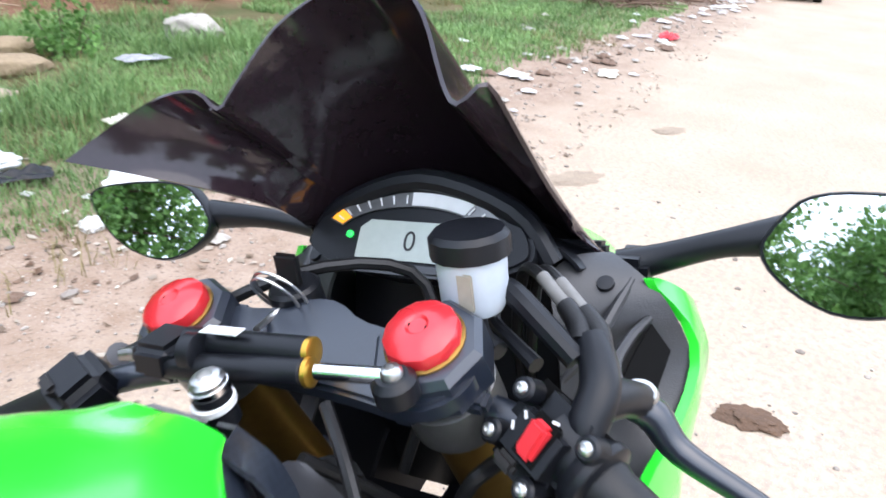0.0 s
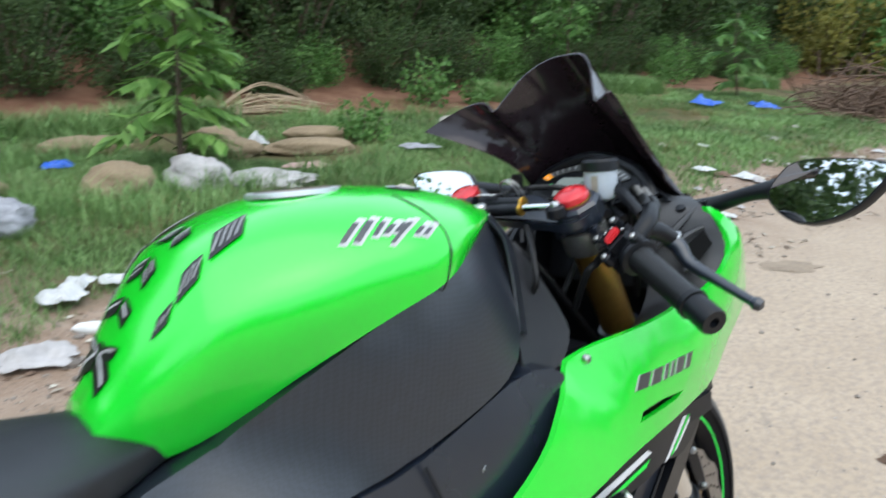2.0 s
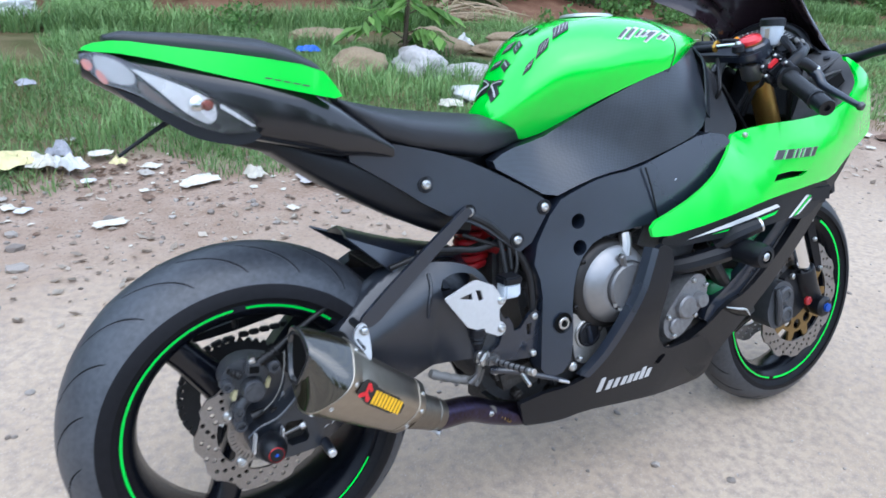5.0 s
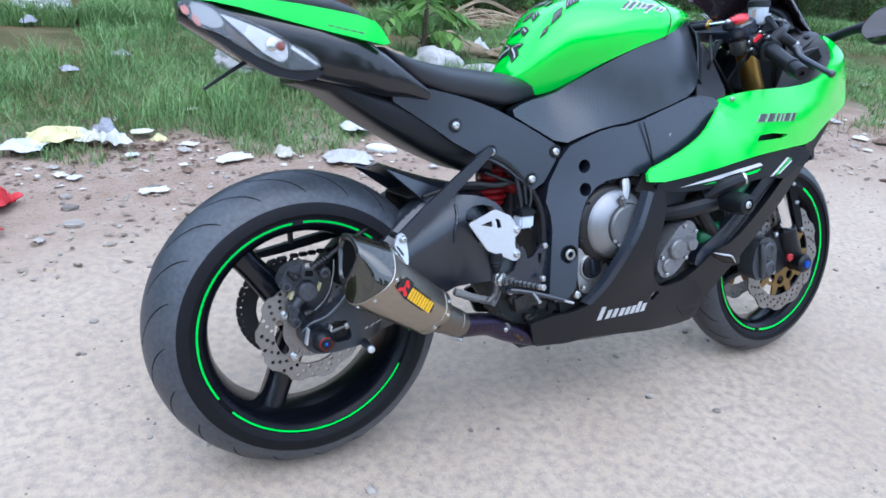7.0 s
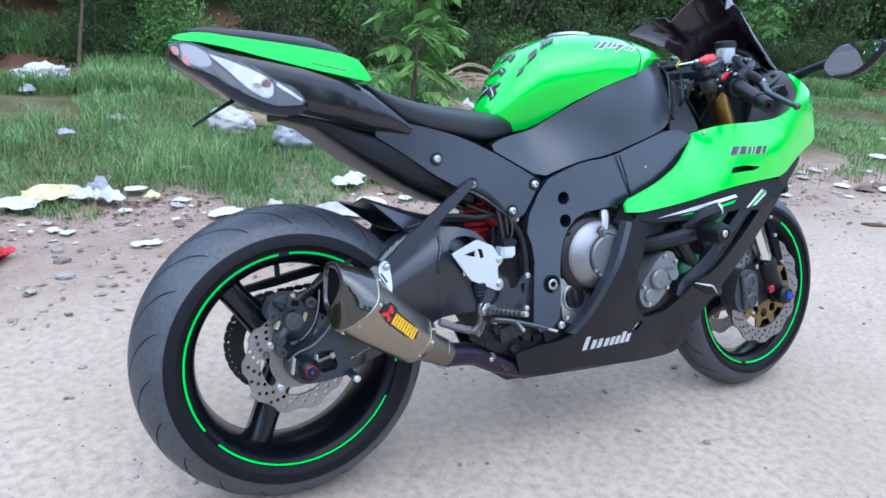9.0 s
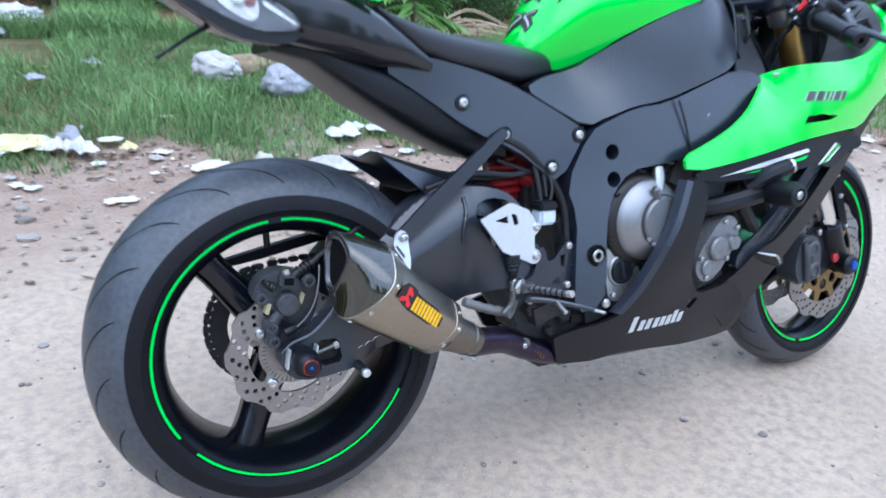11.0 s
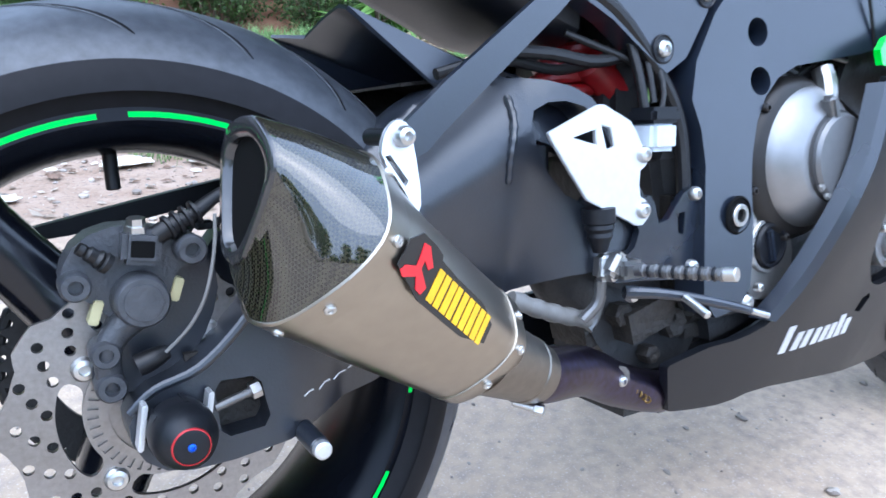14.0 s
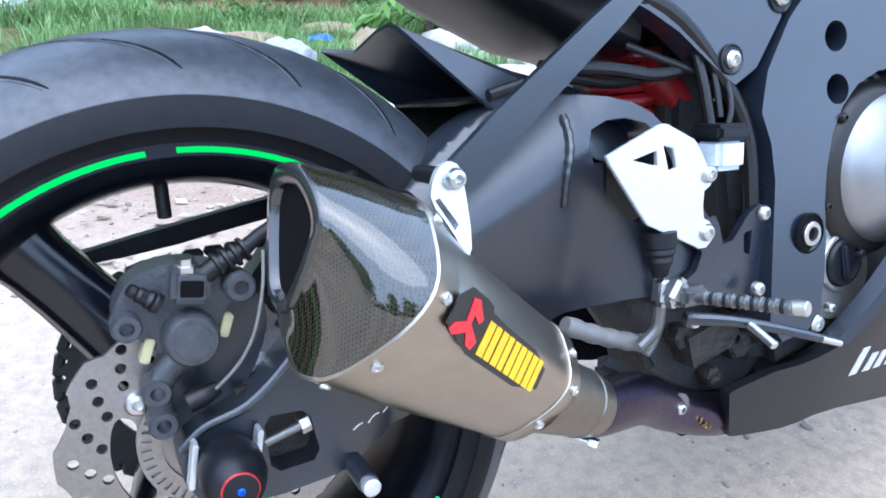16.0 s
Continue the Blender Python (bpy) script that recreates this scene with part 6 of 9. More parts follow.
part("frame_brace", block((0.560, -0.060, 0.695), (0.10, 0.07, 0.06), bevel=0.01), BLACK, bike)
part("front_bulkhead", block((1.40, 0, 0.705), (0.02, 0.29, 0.22), Matrix.Rotation(radians(-12), 4, 'Y'), bevel=0.004), BLACK, bike)
part("rear_frame_web", block((0.525, 0.02, 0.575), (0.07, 0.18, 0.18), bevel=0.01), DARK, bike)
part("seat_base", block((0.50, 0, 0.735), (0.22, 0.09, 0.11), bevel=0.02), BLACK, bike)
part("airbox", block((0.86, 0, 0.80), (0.34, 0.24, 0.16), bevel=0.04, seg=3), BLACK, bike)

hb = part("handlebar", tube([(1.165, -0.115, 0.905), (1.158, -0.16, 0.897), (1.140, -0.215, 0.880), (1.105, -0.295, 0.846)], 0.011, seg=14), FRAME, bike, "black clip-on handlebar with rubber grip and brake lever")
G0, G1 = Vector((1.142, -0.202, 0.885)), Vector((1.0835, -0.341, 0.828))
GD = (G1 - G0).normalized()
part("grip", lathe([(0.012, 0), (0.0185, 0.001), (0.0195, 0.008), (0.0178, 0.014), (0.0175, 0.09), (0.0185, 0.108), (0.0190, 0.112), (0.012, 0.113)], G0, GD, 24), RUBBERC, hb, "black rubber grip")
part("bar_end", lathe([(0.012, 0.110), (0.0200, 0.111), (0.0200, 0.118), (0.0172, 0.119), (0.0175, 0.152), (0.016, 0.156), (0.0065, 0.156), (0.006, 0.149), (0, 0.149)], G0, GD, 28), BLACK, hb)
# switch housing: its face looks back and up at the rider
SN = Vector((-0.75, 0.20, 0.63)).normalized()
SX = (GD - SN * GD.dot(SN)).normalized()
SY = SN.cross(SX)
SH = Matrix((SX, SY, SN)).transposed().to_4x4()
SH.translation = Vector((1.131, -0.168, 0.910))
SM = SH.to_3x3()
sw = part("switch_housing", block(SH @ Vector((0, 0, -0.0235)), (0.066, 0.058, 0.050), SM.to_4x4(), bevel=0.016, seg=4), BLACK, hb, "black switch housing")
part("housing_joint", block(SH @ Vector((0, 0, -0.026)), (0.0672, 0.0592, 0.0016), SM.to_4x4(), bevel=0.0005), GROOVE_SHADE, sw)
part("switch_well", block(SH @ Vector((0.002, 0.003, 0.0005)), (0.021, 0.031, 0.004), SM.to_4x4(), bevel=0.0015), GROOVE_SHADE, sw)
part("kill_switch", block(SH @ Vector((0.002, 0.003, 0.0035)), (0.0135, 0.024, 0.010), SM.to_4x4() @ Matrix.Rotation(radians(9), 4, 'X'), bevel=0.0025), REDP, sw, "red engine kill switch")
part("start_button", block(SH @ Vector((-0.006, -0.019, 0.001)), (0.018, 0.010, 0.008), SM.to_4x4(), bevel=0.003), CASED, sw)
for u, v in ((-0.028, 0.019), (0.028, 0.020), (-0.029, -0.014), (0.012, -0.024)):
    part("switch_boss", lathe([(0.0085, -0.016), (0.0080, -0.003), (0.0062, -0.001), (0, -0.001)], SH @ Vector((u, v, 0)), SN, 18), BLACK, sw)
    part("switch_screw", bolt(SH @ Vector((u, v, -0.001)), SN, r=0.0044, h=0.003), STEEL, sw)
for u, v in ((-0.013, 0.010), (-0.016, 0.0), (0.006, 0.019)):
    part("switch_mark", block(SH @ Vector((u, v, 0.0022)), (0.005, 0.002, 0.0008), SM.to_4x4() @ Matrix.Rotation(u * 60, 4, 'Z'), bevel=0.0002), WHITE, sw)
part("throttle_flange", lathe([(0.018, -0.012), (0.0235, -0.010), (0.0270, -0.002), (0.0262, 0.003), (0.018, 0.006)], G0, GD, 28), BLACK, sw)
part("throttle_cable", tube([SH @ Vector((-0.02, -0.026, -0.02)), SH @ Vector((-0.03, -0.042, -0.03)), (1.142, -0.115, 0.855), (1.150, -0.085, 0.80)], 0.0055, seg=8), RUBBERC, sw)
# brake master: a perch sweeps round the bar to the lever, the pump points forward with two hoses
part("brake_master", tube([(1.150, -0.196, 0.890), (1.156, -0.192, 0.908), (1.172, -0.196, 0.924), (1.190, -0.190, 0.933), (1.206, -0.181, 0.940)], [0.012, 0.0130, 0.0130, 0.0125, 0.0115], seg=16), BLACK, hb)
part("perch_clamp", lathe([(0.014, -0.013), (0.0215, -0.012), (0.0215, 0.012), (0.014, 0.013)], (1.151, -0.183, 0.894), GD, 22), BLACK, hb)
part("lever_perch", tube([(1.168, -0.194, 0.920), (1.190, -0.203, 0.912), (1.212, -0.209, 0.898)], [0.014, 0.0125, 0.012], seg=14), BLACK, hb)
part("lever_pivot", lathe([(0.0125, -0.014), (0.0125, 0.0), (0.0110, 0.003), (0.0, 0.0035)], (1.212, -0.209, 0.903), (-0.25, -0.1, 1), 22), STEEL, hb, "bright lever pivot bolt")
for dy, dz in ((0.0065, 0.002), (-0.0065, -0.001)):
    part("hose_banjo", tube([(1.200, -0.182 + dy, 0.938 + dz), (1.214, -0.176 + dy, 0.944 + dz), (1.226, -0.163 + dy, 0.952 + dz)], [0.0085, 0.0080, 0.0068], seg=12), RUBBERC, hb)
    part("hose_fitting", rod((1.224, -0.165 + dy, 0.951 + dz), (1.246, -0.139 + dy, 0.9625 + dz), 0.0050, seg=12), GREYW, hb)
    part("brake_hose", tube([(1.244, -0.141 + dy, 0.9615 + dz), (1.262, -0.122 + dy, 0.962), (1.282, -0.106 + dy, 0.940), (1.300, -0.090 + dy, 0.88), (1.315, -0.08, 0.78)], 0.0048, seg=10), RUBBERC, hb)
part("brake_lever", tube([(1.206, -0.203, 0.899), (1.212, -0.218, 0.889), (1.208, -0.236, 0.868), (1.199, -0.281, 0.850), (1.191, -0.322, 0.834), (1.189, -0.334, 0.830)], [0.010, 0.0115, 0.0095, 0.0075, 0.0065, 0.007], seg=12), FRAME, hb, "black brake lever")
part("lever_ball", lathe([(0.0, -0.0095), (0.006, -0.0075), (0.0092, -0.001), (0.0075, 0.006), (0.0, 0.0095)], (1.188, -0.337, 0.829), (0.1, -0.9, -0.4), 18), FRAME, hb)
part("brake_reservoir", lathe([(0.006, -0.014), (0.019, -0.008), (0.0235, 0.0), (0.0245, 0.034), (0.0, 0.034)], (1.205, -0.100, 0.962), (0, 0, 1), 32), TANKPLASTIC, hb, "milky brake fluid reservoir with black lid")
part("reservoir_lid", lathe([(0.0245, 0.032), (0.028, 0.033), (0.028, 0.046), (0.0245, 0.050), (0.012, 0.051), (0, 0.051)], (1.205, -0.100, 0.962), (0, 0, 1), 14), BLACK, hb)
part("fluid_window", block((1.1815, -0.106, 0.976), (0.002, 0.012, 0.026), bevel=0.001), SACKG, hb)
part("reservoir_stalk", tube([(1.198, -0.103, 0.955), (1.192, -0.11, 0.94), (1.185, -0.125, 0.935)], 0.007), BLACK, hb)
part("reservoir_stay", tube([(1.190, -0.176, 0.934), (1.200, -0.150, 0.952), (1.214, -0.122, 0.966), (1.222, -0.108, 0.958), (1.214, -0.108, 0.942), (1.200, -0.128, 0.935), (1.186, -0.150, 0.928)], [0.008, 0.0085, 0.0085, 0.007, 0.005, 0.005, 0.006], seg=10), BLACK, hb)

lb = part("handlebar", tube([(1.132, 0.115, 0.910), (1.105, 0.18, 0.90), (1.06, 0.27, 0.868), (1.02, 0.35, 0.838)], 0.011, seg=14), FRAME, bike, "black clip-on handlebar with switch block and clutch lever")
L0, L1 = Vector((1.092, 0.205, 0.892)), Vector((1.02, 0.345, 0.839))
part("grip", lathe([(0.012, 0), (0.0185, 0.001), (0.0195, 0.008), (0.0165, 0.014), (0.016, 0.09), (0.0172, 0.115), (0.012, 0.119)], L0, L1 - L0, 24), RUBBERC, lb)
part("bar_end", lathe([(0.012, 0.119), (0.0165, 0.120), (0.0165, 0.152), (0.014, 0.156), (0, 0.155)], L0, L1 - L0, 24), BLACK, lb)
part("switch_block", block((1.085, 0.185, 0.905), (0.045, 0.05, 0.045), pose(0, 0, 0, 20, -25, -25), bevel=0.01, seg=3), BLACK, lb)
part("switch_button", block((1.066, 0.192, 0.917), (0.012, 0.022, 0.012), pose(0, 0, 0, 20, -25, -25), bevel=0.003), CASED, lb)
part("clutch_lever", tube([(1.125, 0.19, 0.912), (1.13, 0.23, 0.885), (1.13, 0.29, 0.858), (1.135, 0.34, 0.836)], [0.011, 0.008, 0.0075, 0.009], seg=12), FRAME, lb)

dmp = part("steering_damper", rod((1.102, 0.072, 0.955), (1.112, -0.030, 0.957), 0.0100, seg=24), BLACK, bike, "black twin-tube steering damper with gold ends")
part("gold_end", lathe([(0.0098, 0), (0.0098, 0.004), (0.0075, 0.005), (0, 0.005)], (1.112, -0.028, 0.957), (0.13, -1, 0.03), 20), GOLD, dmp)
part("damper_tube", rod((1.084, 0.074, 0.945), (1.100, -0.034, 0.950), 0.0092, seg=20), BLACK, dmp)
part("gold_nut", lathe([(0.0088, 0), (0.0098, 0.001), (0.0098, 0.004), (0.005, 0.006)], (1.100, -0.034, 0.950), (0.17, -1, 0.03), 16), GOLD, dmp)
part("damper_rod", rod((1.100, -0.042, 0.952), (1.105, -0.092, 0.955), 0.0055), CHROME, dmp)
part("damper_clamp", lathe([(0.0105, -0.006), (0.013, -0.005), (0.013, 0.005), (0.0105, 0.006)], (1.090, 0.052, 0.9555), (0.13, -1, 0.02), 20), BLACK, dmp)
part("damper_mount", block((1.092, 0.082, 0.950), (0.040, 0.034, 0.026), pose(0, 0, 0, 5, 0, 8), bevel=0.006, seg=3), BLACK, dmp)
part("mount_pin", rod((1.090, 0.098, 0.948), (1.085, 0.124, 0.944), 0.0048, seg=14), CASE, dmp)
part("damper_eye", lathe([(0.012, -0.016), (0.014, -0.014), (0.014, -0.002), (0.010, 0.002), (0, 0.002)], (1.104, -0.096, 0.955), (-0.2, 0, 1), 20), BLACK, dmp)
for p, r in (((1.062, 0.010, 0.956), 0.0115), ((1.104, -0.096, 0.957), 0.007)):
    part("damper_bolt", bolt(p, (-0.2, 0, 1), r=r, h=0.006), STEEL, dmp)
part("bolt_washer", lathe([(0.0125, -0.004), (0.0125, 0.0), (0.009, 0.0005), (0, 0.0005)], (1.062, 0.010, 0.955), (-0.2, 0, 1), 20), CHROME, dmp)
part("bolt_post", rod((1.066, 0.010, 0.925), (1.062, 0.010, 0.952), 0.0125, seg=18), BLACK, dmp)
part("bolt_seat", lathe([(0.014, 0), (0.014, 0.004), (0.012, 0.005)], (1.0635, 0.010, 0.940), (-0.2, 0, 1), 20), WHITE, dmp)
part("decal_bar", block((1.098, 0.03, 0.9705), (0.010, 0.03, 0.001), Matrix.Rotation(radians(7), 4, 'Z'), bevel=0.0002), WHITE, dmp)
ign = part("ignition_lock", rod((1.188, 0.040, 0.925), (1.180, 0.040, 0.968), 0.02, seg=24), BLACK, bike, "ignition lock with key and steel ring")
part("key", block((1.178, 0.040, 0.980), (0.006, 0.024, 0.026), bevel=0.004), RUBBERC, ign)
for ry_, rz_, dx in ((0.021, 0.021, 0.0), (0.017, 0.019, -0.006)):
    kr = [(1.166 + dx - 0.012 * math.sin(a), 0.040 + ry_ * math.cos(a), 0.966 + rz_ * math.sin(a)) for a in [2 * math.pi * i / 24 for i in range(25)]]
    part("key_ring", tube(kr, 0.0013, seg=6), STEEL, ign)
part("key_chain", tube([(1.168, 0.040, 0.955), (1.150, 0.042, 0.952), (1.130, 0.034, 0.955)], 0.0025, seg=6), STEEL, ign)
part("clutch_cable", tube([(1.12, 0.17, 0.92), (1.20, 0.06, 0.965), (1.25, -0.02, 0.955), (1.24, -0.04, 0.89), (1.20, -0.02, 0.80)], 0.005, seg=8), RUBBERC, bike)

# mirrors
def rear_mirror(s, tilt, shift=(0, 0, 0)):
    shape = smooth_loop([(1.392, 0.259, 0.936), (1.401, 0.275, 0.962), (1.410, 0.298, 0.981), (1.398, 0.36, 0.984), (1.376, 0.425, 0.981), (1.368, 0.423, 0.962), (1.356, 0.385, 0.922), (1.350, 0.325, 0.905), (1.364, 0.285, 0.915)], 2)
    shape = [p + Vector(shift) for p in shape]
    c = sum(shape, Vector()) / len(shape)
    n = Vector((-0.90, -0.20, 0.33 + tilt)).normalized()
    flat = [p - n * (p - c).dot(n) for p in shape]
    mk = lambda p: Vector((p.x, -s * p.y, p.z))
    arm = part("mirror", tube([mk(Vector(q)) for q in ((1.395, 0.145, 0.912), (1.402, 0.18, 0.922), (1.405 + 0.5 * shift[0], 0.23 + 0.5 * shift[1], 0.938), (1.412 + shift[0], 0.275 + shift[1], 0.945 + shift[2]))], [0.017, 0.013, 0.012, 0.018], seg=14), BLACK, bike, "black wing-shaped rear-view mirror on a stalk")
    back = [[mk(c + (p - c) * k - n * d) for p in flat] for k, d in ((1.06, -0.003), (1.09, 0.002), (1.07, 0.014), (0.85, 0.028), (0.45, 0.036))]
    part("mirror_housing", loft(back), BLACK, arm)
    fl = bmesh.new()
    fl.faces.new([fl.verts.new(mk(c + (p - c) * 1.02 + n * 0.0036)) for p in flat])
    r = bmesh.ops.extrude_face_region(fl, geom=fl.faces[:])
    for v in [g for g in r["geom"] if isinstance(g, bmesh.types.BMVert)]:
        v.co -= mk(n) * 0.002
    part("mirror_glass", fl, MIRROR, arm, "reflecting mirror glass")
    part("mirror_foot", block(mk(Vector((1.398, 0.155, 0.912))), (0.05, 0.035, 0.03), bevel=0.008), BLACK, arm)


rear_mirror(1, -0.02)
rear_mirror(-1, -0.03, (-0.032, 0.063, -0.004))

# tank
TS = [(0.497, 0.846, 0.030, 0.842, 0.050, 0.828, 0.045, 0.795), (0.545, 0.918, 0.060, 0.905, 0.098, 0.862, 0.052, 0.783), (0.60, 0.978, 0.085, 0.962, 0.138, 0.905, 0.068, 0.795), (0.68, 1.010, 0.112, 0.985, 0.166, 0.925, 0.124, 0.848), (0.76, 1.019, 0.128, 0.994, 0.178, 0.945, 0.160, 0.888),
      (0.83, 1.016, 0.136, 0.991, 0.182, 0.955, 0.175, 0.915), (0.91, 1.004, 0.120, 0.982, 0.152, 0.962, 0.137, 0.941), (0.97, 0.985, 0.088, 0.971, 0.106, 0.961, 0.090, 0.952), (1.02, 0.964, 0.04, 0.962, 0.05, 0.958, 0.04, 0.953)]


def tank_half(x):
    """The half section of the tank at x, from its lower edge up to the ridge."""
    xs = np.array([t[0] for t in TS])
    i = int(np.clip(np.searchsorted(xs, x) - 1, 0, len(TS) - 2))
    f = (x - xs[i]) / (xs[i + 1] - xs[i])
    p0, p1, p2, p3 = (np.array(TS[min(max(k, 0), len(TS) - 1)][1:]) for k in (i - 1, i, i + 1, i + 2))
    zt, ys, zs, yw, zw, yb, zb = 0.5 * (2 * p1 + (p2 - p0) * f + (2 * p0 - 5 * p1 + 4 * p2 - p3) * f * f + (3 * p1 - p0 - 3 * p2 + p3) * f ** 3)
    pts = smooth_loop([(yb, zb, 0), (yw, zw, 0), (ys, zs, 0), (ys * 0.55, zt * 0.8 + zs * 0.2 + 0.002, 0), (0, zt, 0)], 3, closed=False)
    d = [0.0]
    for a, b in zip(pts, pts[1:]):
        d.append(d[-1] + (b - a).length)
    out = []
    for k in range(21):
        w = d[-1] * k / 20
        j = max(i for i in range(len(d)) if d[i] <= w + 1e-9)
        j = min(j, len(pts) - 2)
        out.append(pts[j].lerp(pts[j + 1], (w - d[j]) / max(d[j + 1] - d[j], 1e-9)))
    return out


def tank_at(x, s, lift=0.0015, side=-1):
    """A point on the tank at x, s from 0 at the lower edge to 1 on the ridge."""
    h = tank_half(x)
    f = min(max(s, 0), 0.9999) * 20
    p = h[int(f)].lerp(h[int(f) + 1], f - int(f))
    q = h[min(int(f) + 1, 20)] - h[int(f)]
    n = Vector((0, q.y, -q.x)).normalized()
    return Vector((x, side * (p.x + abs(n.y) * lift), p.y + lift * abs(n.z) + lift * 0.5))


rings = []
for k in range(41):
    x = 0.497 + (1.02 - 0.497) * k / 40
    h = tank_half(x)
    rings.append([(x, -p.x, p.y) for p in h] + [(x, p.x, p.y) for p in reversed(h[:-1])])
tank = part("fuel_tank", loft(rings), GREEN, bike, "glossy lime green fuel tank", smooth=50)
lid = part("filler_cap", lathe([(0.0545, -0.004), (0.054, 0.001), (0.052, 0.002), (0.048, 0.002), (0.046, 0.001), (0, 0.001)], (0.755, -0.004, 1.0180), (0.03, 0.03, 1), 48), ALU, tank, "silver-rimmed filler cap")
part("cap_centre", lathe([(0.044, 0), (0.043, 0.002), (0.0, 0.0028)], (0.755, -0.004, 1.0190), (0.03, 0.03, 1), 40), CAPC, lid)


def decal(x0, x1, s0, s1, slant, material, name, lift=0.0012, side=-1, parent=None, n=5):
    """A patch lying on the tank."""
    rows = [[tank_at(x0 + (x1 - x0) * i / n + slant * (j / n), s0 + (s1 - s0) * j / n, lift, side) for i in range(n + 1)] for j in range(n + 1)]
    return part(name, sheet(rows, 0.0006), material, parent or tank)


def logo_bar(x, s, up, w, slant, grow, lift, material, name):
    """A slanted bar on the tank side; w is its width along the lettering line."""
    x, s, up, w = x - 0.3 * grow * 0.001 * slant, s - 0.0012 * grow, up + 0.0024 * grow, w + grow
    rows = [[tank_at(x + 0.00031 * w * (i / 3 - 0.5) + slant * up * j / 3, s - 0.00101 * w * (i / 3 - 0.5) + up * j / 3, lift) for i in range(4)] for j in range(4)]
    return part(name, sheet(rows, 0.0006), material, tank)


for x, s, up, w, slant in ((0.7248, 0.414, 0.047, 15, 0.56), (0.7385, 0.3845, 0.054, 18, 0.52), (0.7596, 0.3676, 0.037, 13, 0.5), (0.7715, 0.350, 0.021, 14, 0.7), (0.784, 0.332, 0.022, 14, 0.7), (0.7723, 0.2978, 0.048, 11, 0.71), (0.8025, 0.281, 0.018, 14, 0.75), (0.8115, 0.258, 0.017, 13, 0.75)):
    logo_bar(x, s, up, w, slant, 9, 0.0008, SILVERV, "logo_outline")
    logo_bar(x, s, up, w, slant, 0, 0.0016, LOGOG, "logo_bar")


def pad_piece(x0, x1, s0, s1, sl, side, lines):
    """A black rubber pad piece with fine silver stripes."""
    decal(x0, x1, s0, s1, sl, BLACKV, "tank_pad", 0.0022, side, n=4)
    for k in range(lines):
        a = x0 + (x1 - x0) * (k + 0.6) / (lines + 0.3)
        decal(a, a + (x1 - x0) * 0.16 / lines, s0 + 0.015, s1 - 0.015, sl, SILVERV, "pad_stripe", 0.0031, side, n=3)


for side in (-1, 1):
    pad_piece(0.612, 0.650, 0.70, 0.80, 0.020, side, 4)
    pad_piece(0.576, 0.598, 0.67, 0.74, 0.014, side, 3)
    pad_piece(0.552, 0.566, 0.64, 0.69, 0.010, side, 2)
    pad_piece(0.600, 0.622, 0.92, 0.985, 0.010, side, 3)
    pad_piece(0.566, 0.582, 0.90, 0.985, 0.008, side, 2)
    pad_piece(0.540, 0.552, 0.86, 0.985, 0.006, side, 1)
    pad_piece(0.506, 0.520, 0.70, 0.985, 0.010, side, 1)
    pad_piece(0.526, 0.533, 0.78, 0.985, -0.006, side, 1)
seam = [(0.828, -0.095, 1.0065), (0.833, -0.119, 0.9968), (0.838, -0.138, 0.987), (0.840, -0.162, 0.970), (0.837, -0.1755, 0.952), (0.835, -0.1778, 0.940), (0.830, -0.1755, 0.918), (0.826, -0.171, 0.905)]
part("tank_seam", tube(seam, 0.0013, seg=6), BLACKV, tank)
EM = Matrix.Translation((0.868, -0.067, 1.0085)) @ frame_of((0.135, -0.18, 0.98), (0, 1, 0))
emblem = part("tank_emblem", plate([[(0.021 * math.cos(a) * (1.0 + 0.2 * abs(math.cos(a)) ** 6), 0.0105 * math.sin(a)) for a in [2 * math.pi * k / 28 for k in range(28)]]], 0.0008, EM), BLACKV, tank, "small dark oval emblem")
part("emblem_face", plate([[(0.013 * math.cos(a), 0.0065 * math.sin(a)) for a in [2 * math.pi * k / 24 for k in range(24)]]], 0.0006, EM @ pose(0.002, 0, 0.0009)), GREYLENS, emblem)
part("emblem_patch", plate([[(-0.026, 0.004), (-0.014, 0.009), (-0.006, 0.011), (-0.014, 0.002)]], 0.0006, EM @ pose(0, 0, 0.0009)), TANKPLASTIC, emblem)

cov_y = tps([(0.58, 0.78, -0.082), (0.62, 0.805, -0.098), (0.69, 0.85, -0.134), (0.775, 0.89, -0.158), (0.83, 0.912, -0.168), (0.93, 0.942, -0.122), (1.01, 0.95, -0.052), (0.455, 0.752, -0.110), (0.57, 0.68, -0.140), (0.67, 0.70, -0.148), (0.76, 0.72, -0.155), (0.94, 0.79, -0.165), (0.97, 0.88, -0.12)])
cov_out = [(0.585, 0.783), (0.62, 0.807), (0.69, 0.852), (0.775, 0.893), (0.83, 0.916), (0.92, 0.944), (0.97, 0.953), (1.015, 0.954), (1.02, 0.93), (0.995, 0.90), (0.985, 0.86), (0.965, 0.82), (0.93, 0.786), (0.85, 0.757), (0.76, 0.722), (0.69, 0.713), (0.63, 0.694), (0.575, 0.676), (0.51, 0.716), (0.452, 0.748), (0.50, 0.768)]
both("tank_side_cover", lambda s: panel(cov_out, cov_y, 0.03, 0.03, side=s), CARBON, "carbon-weave black cover below the tank")

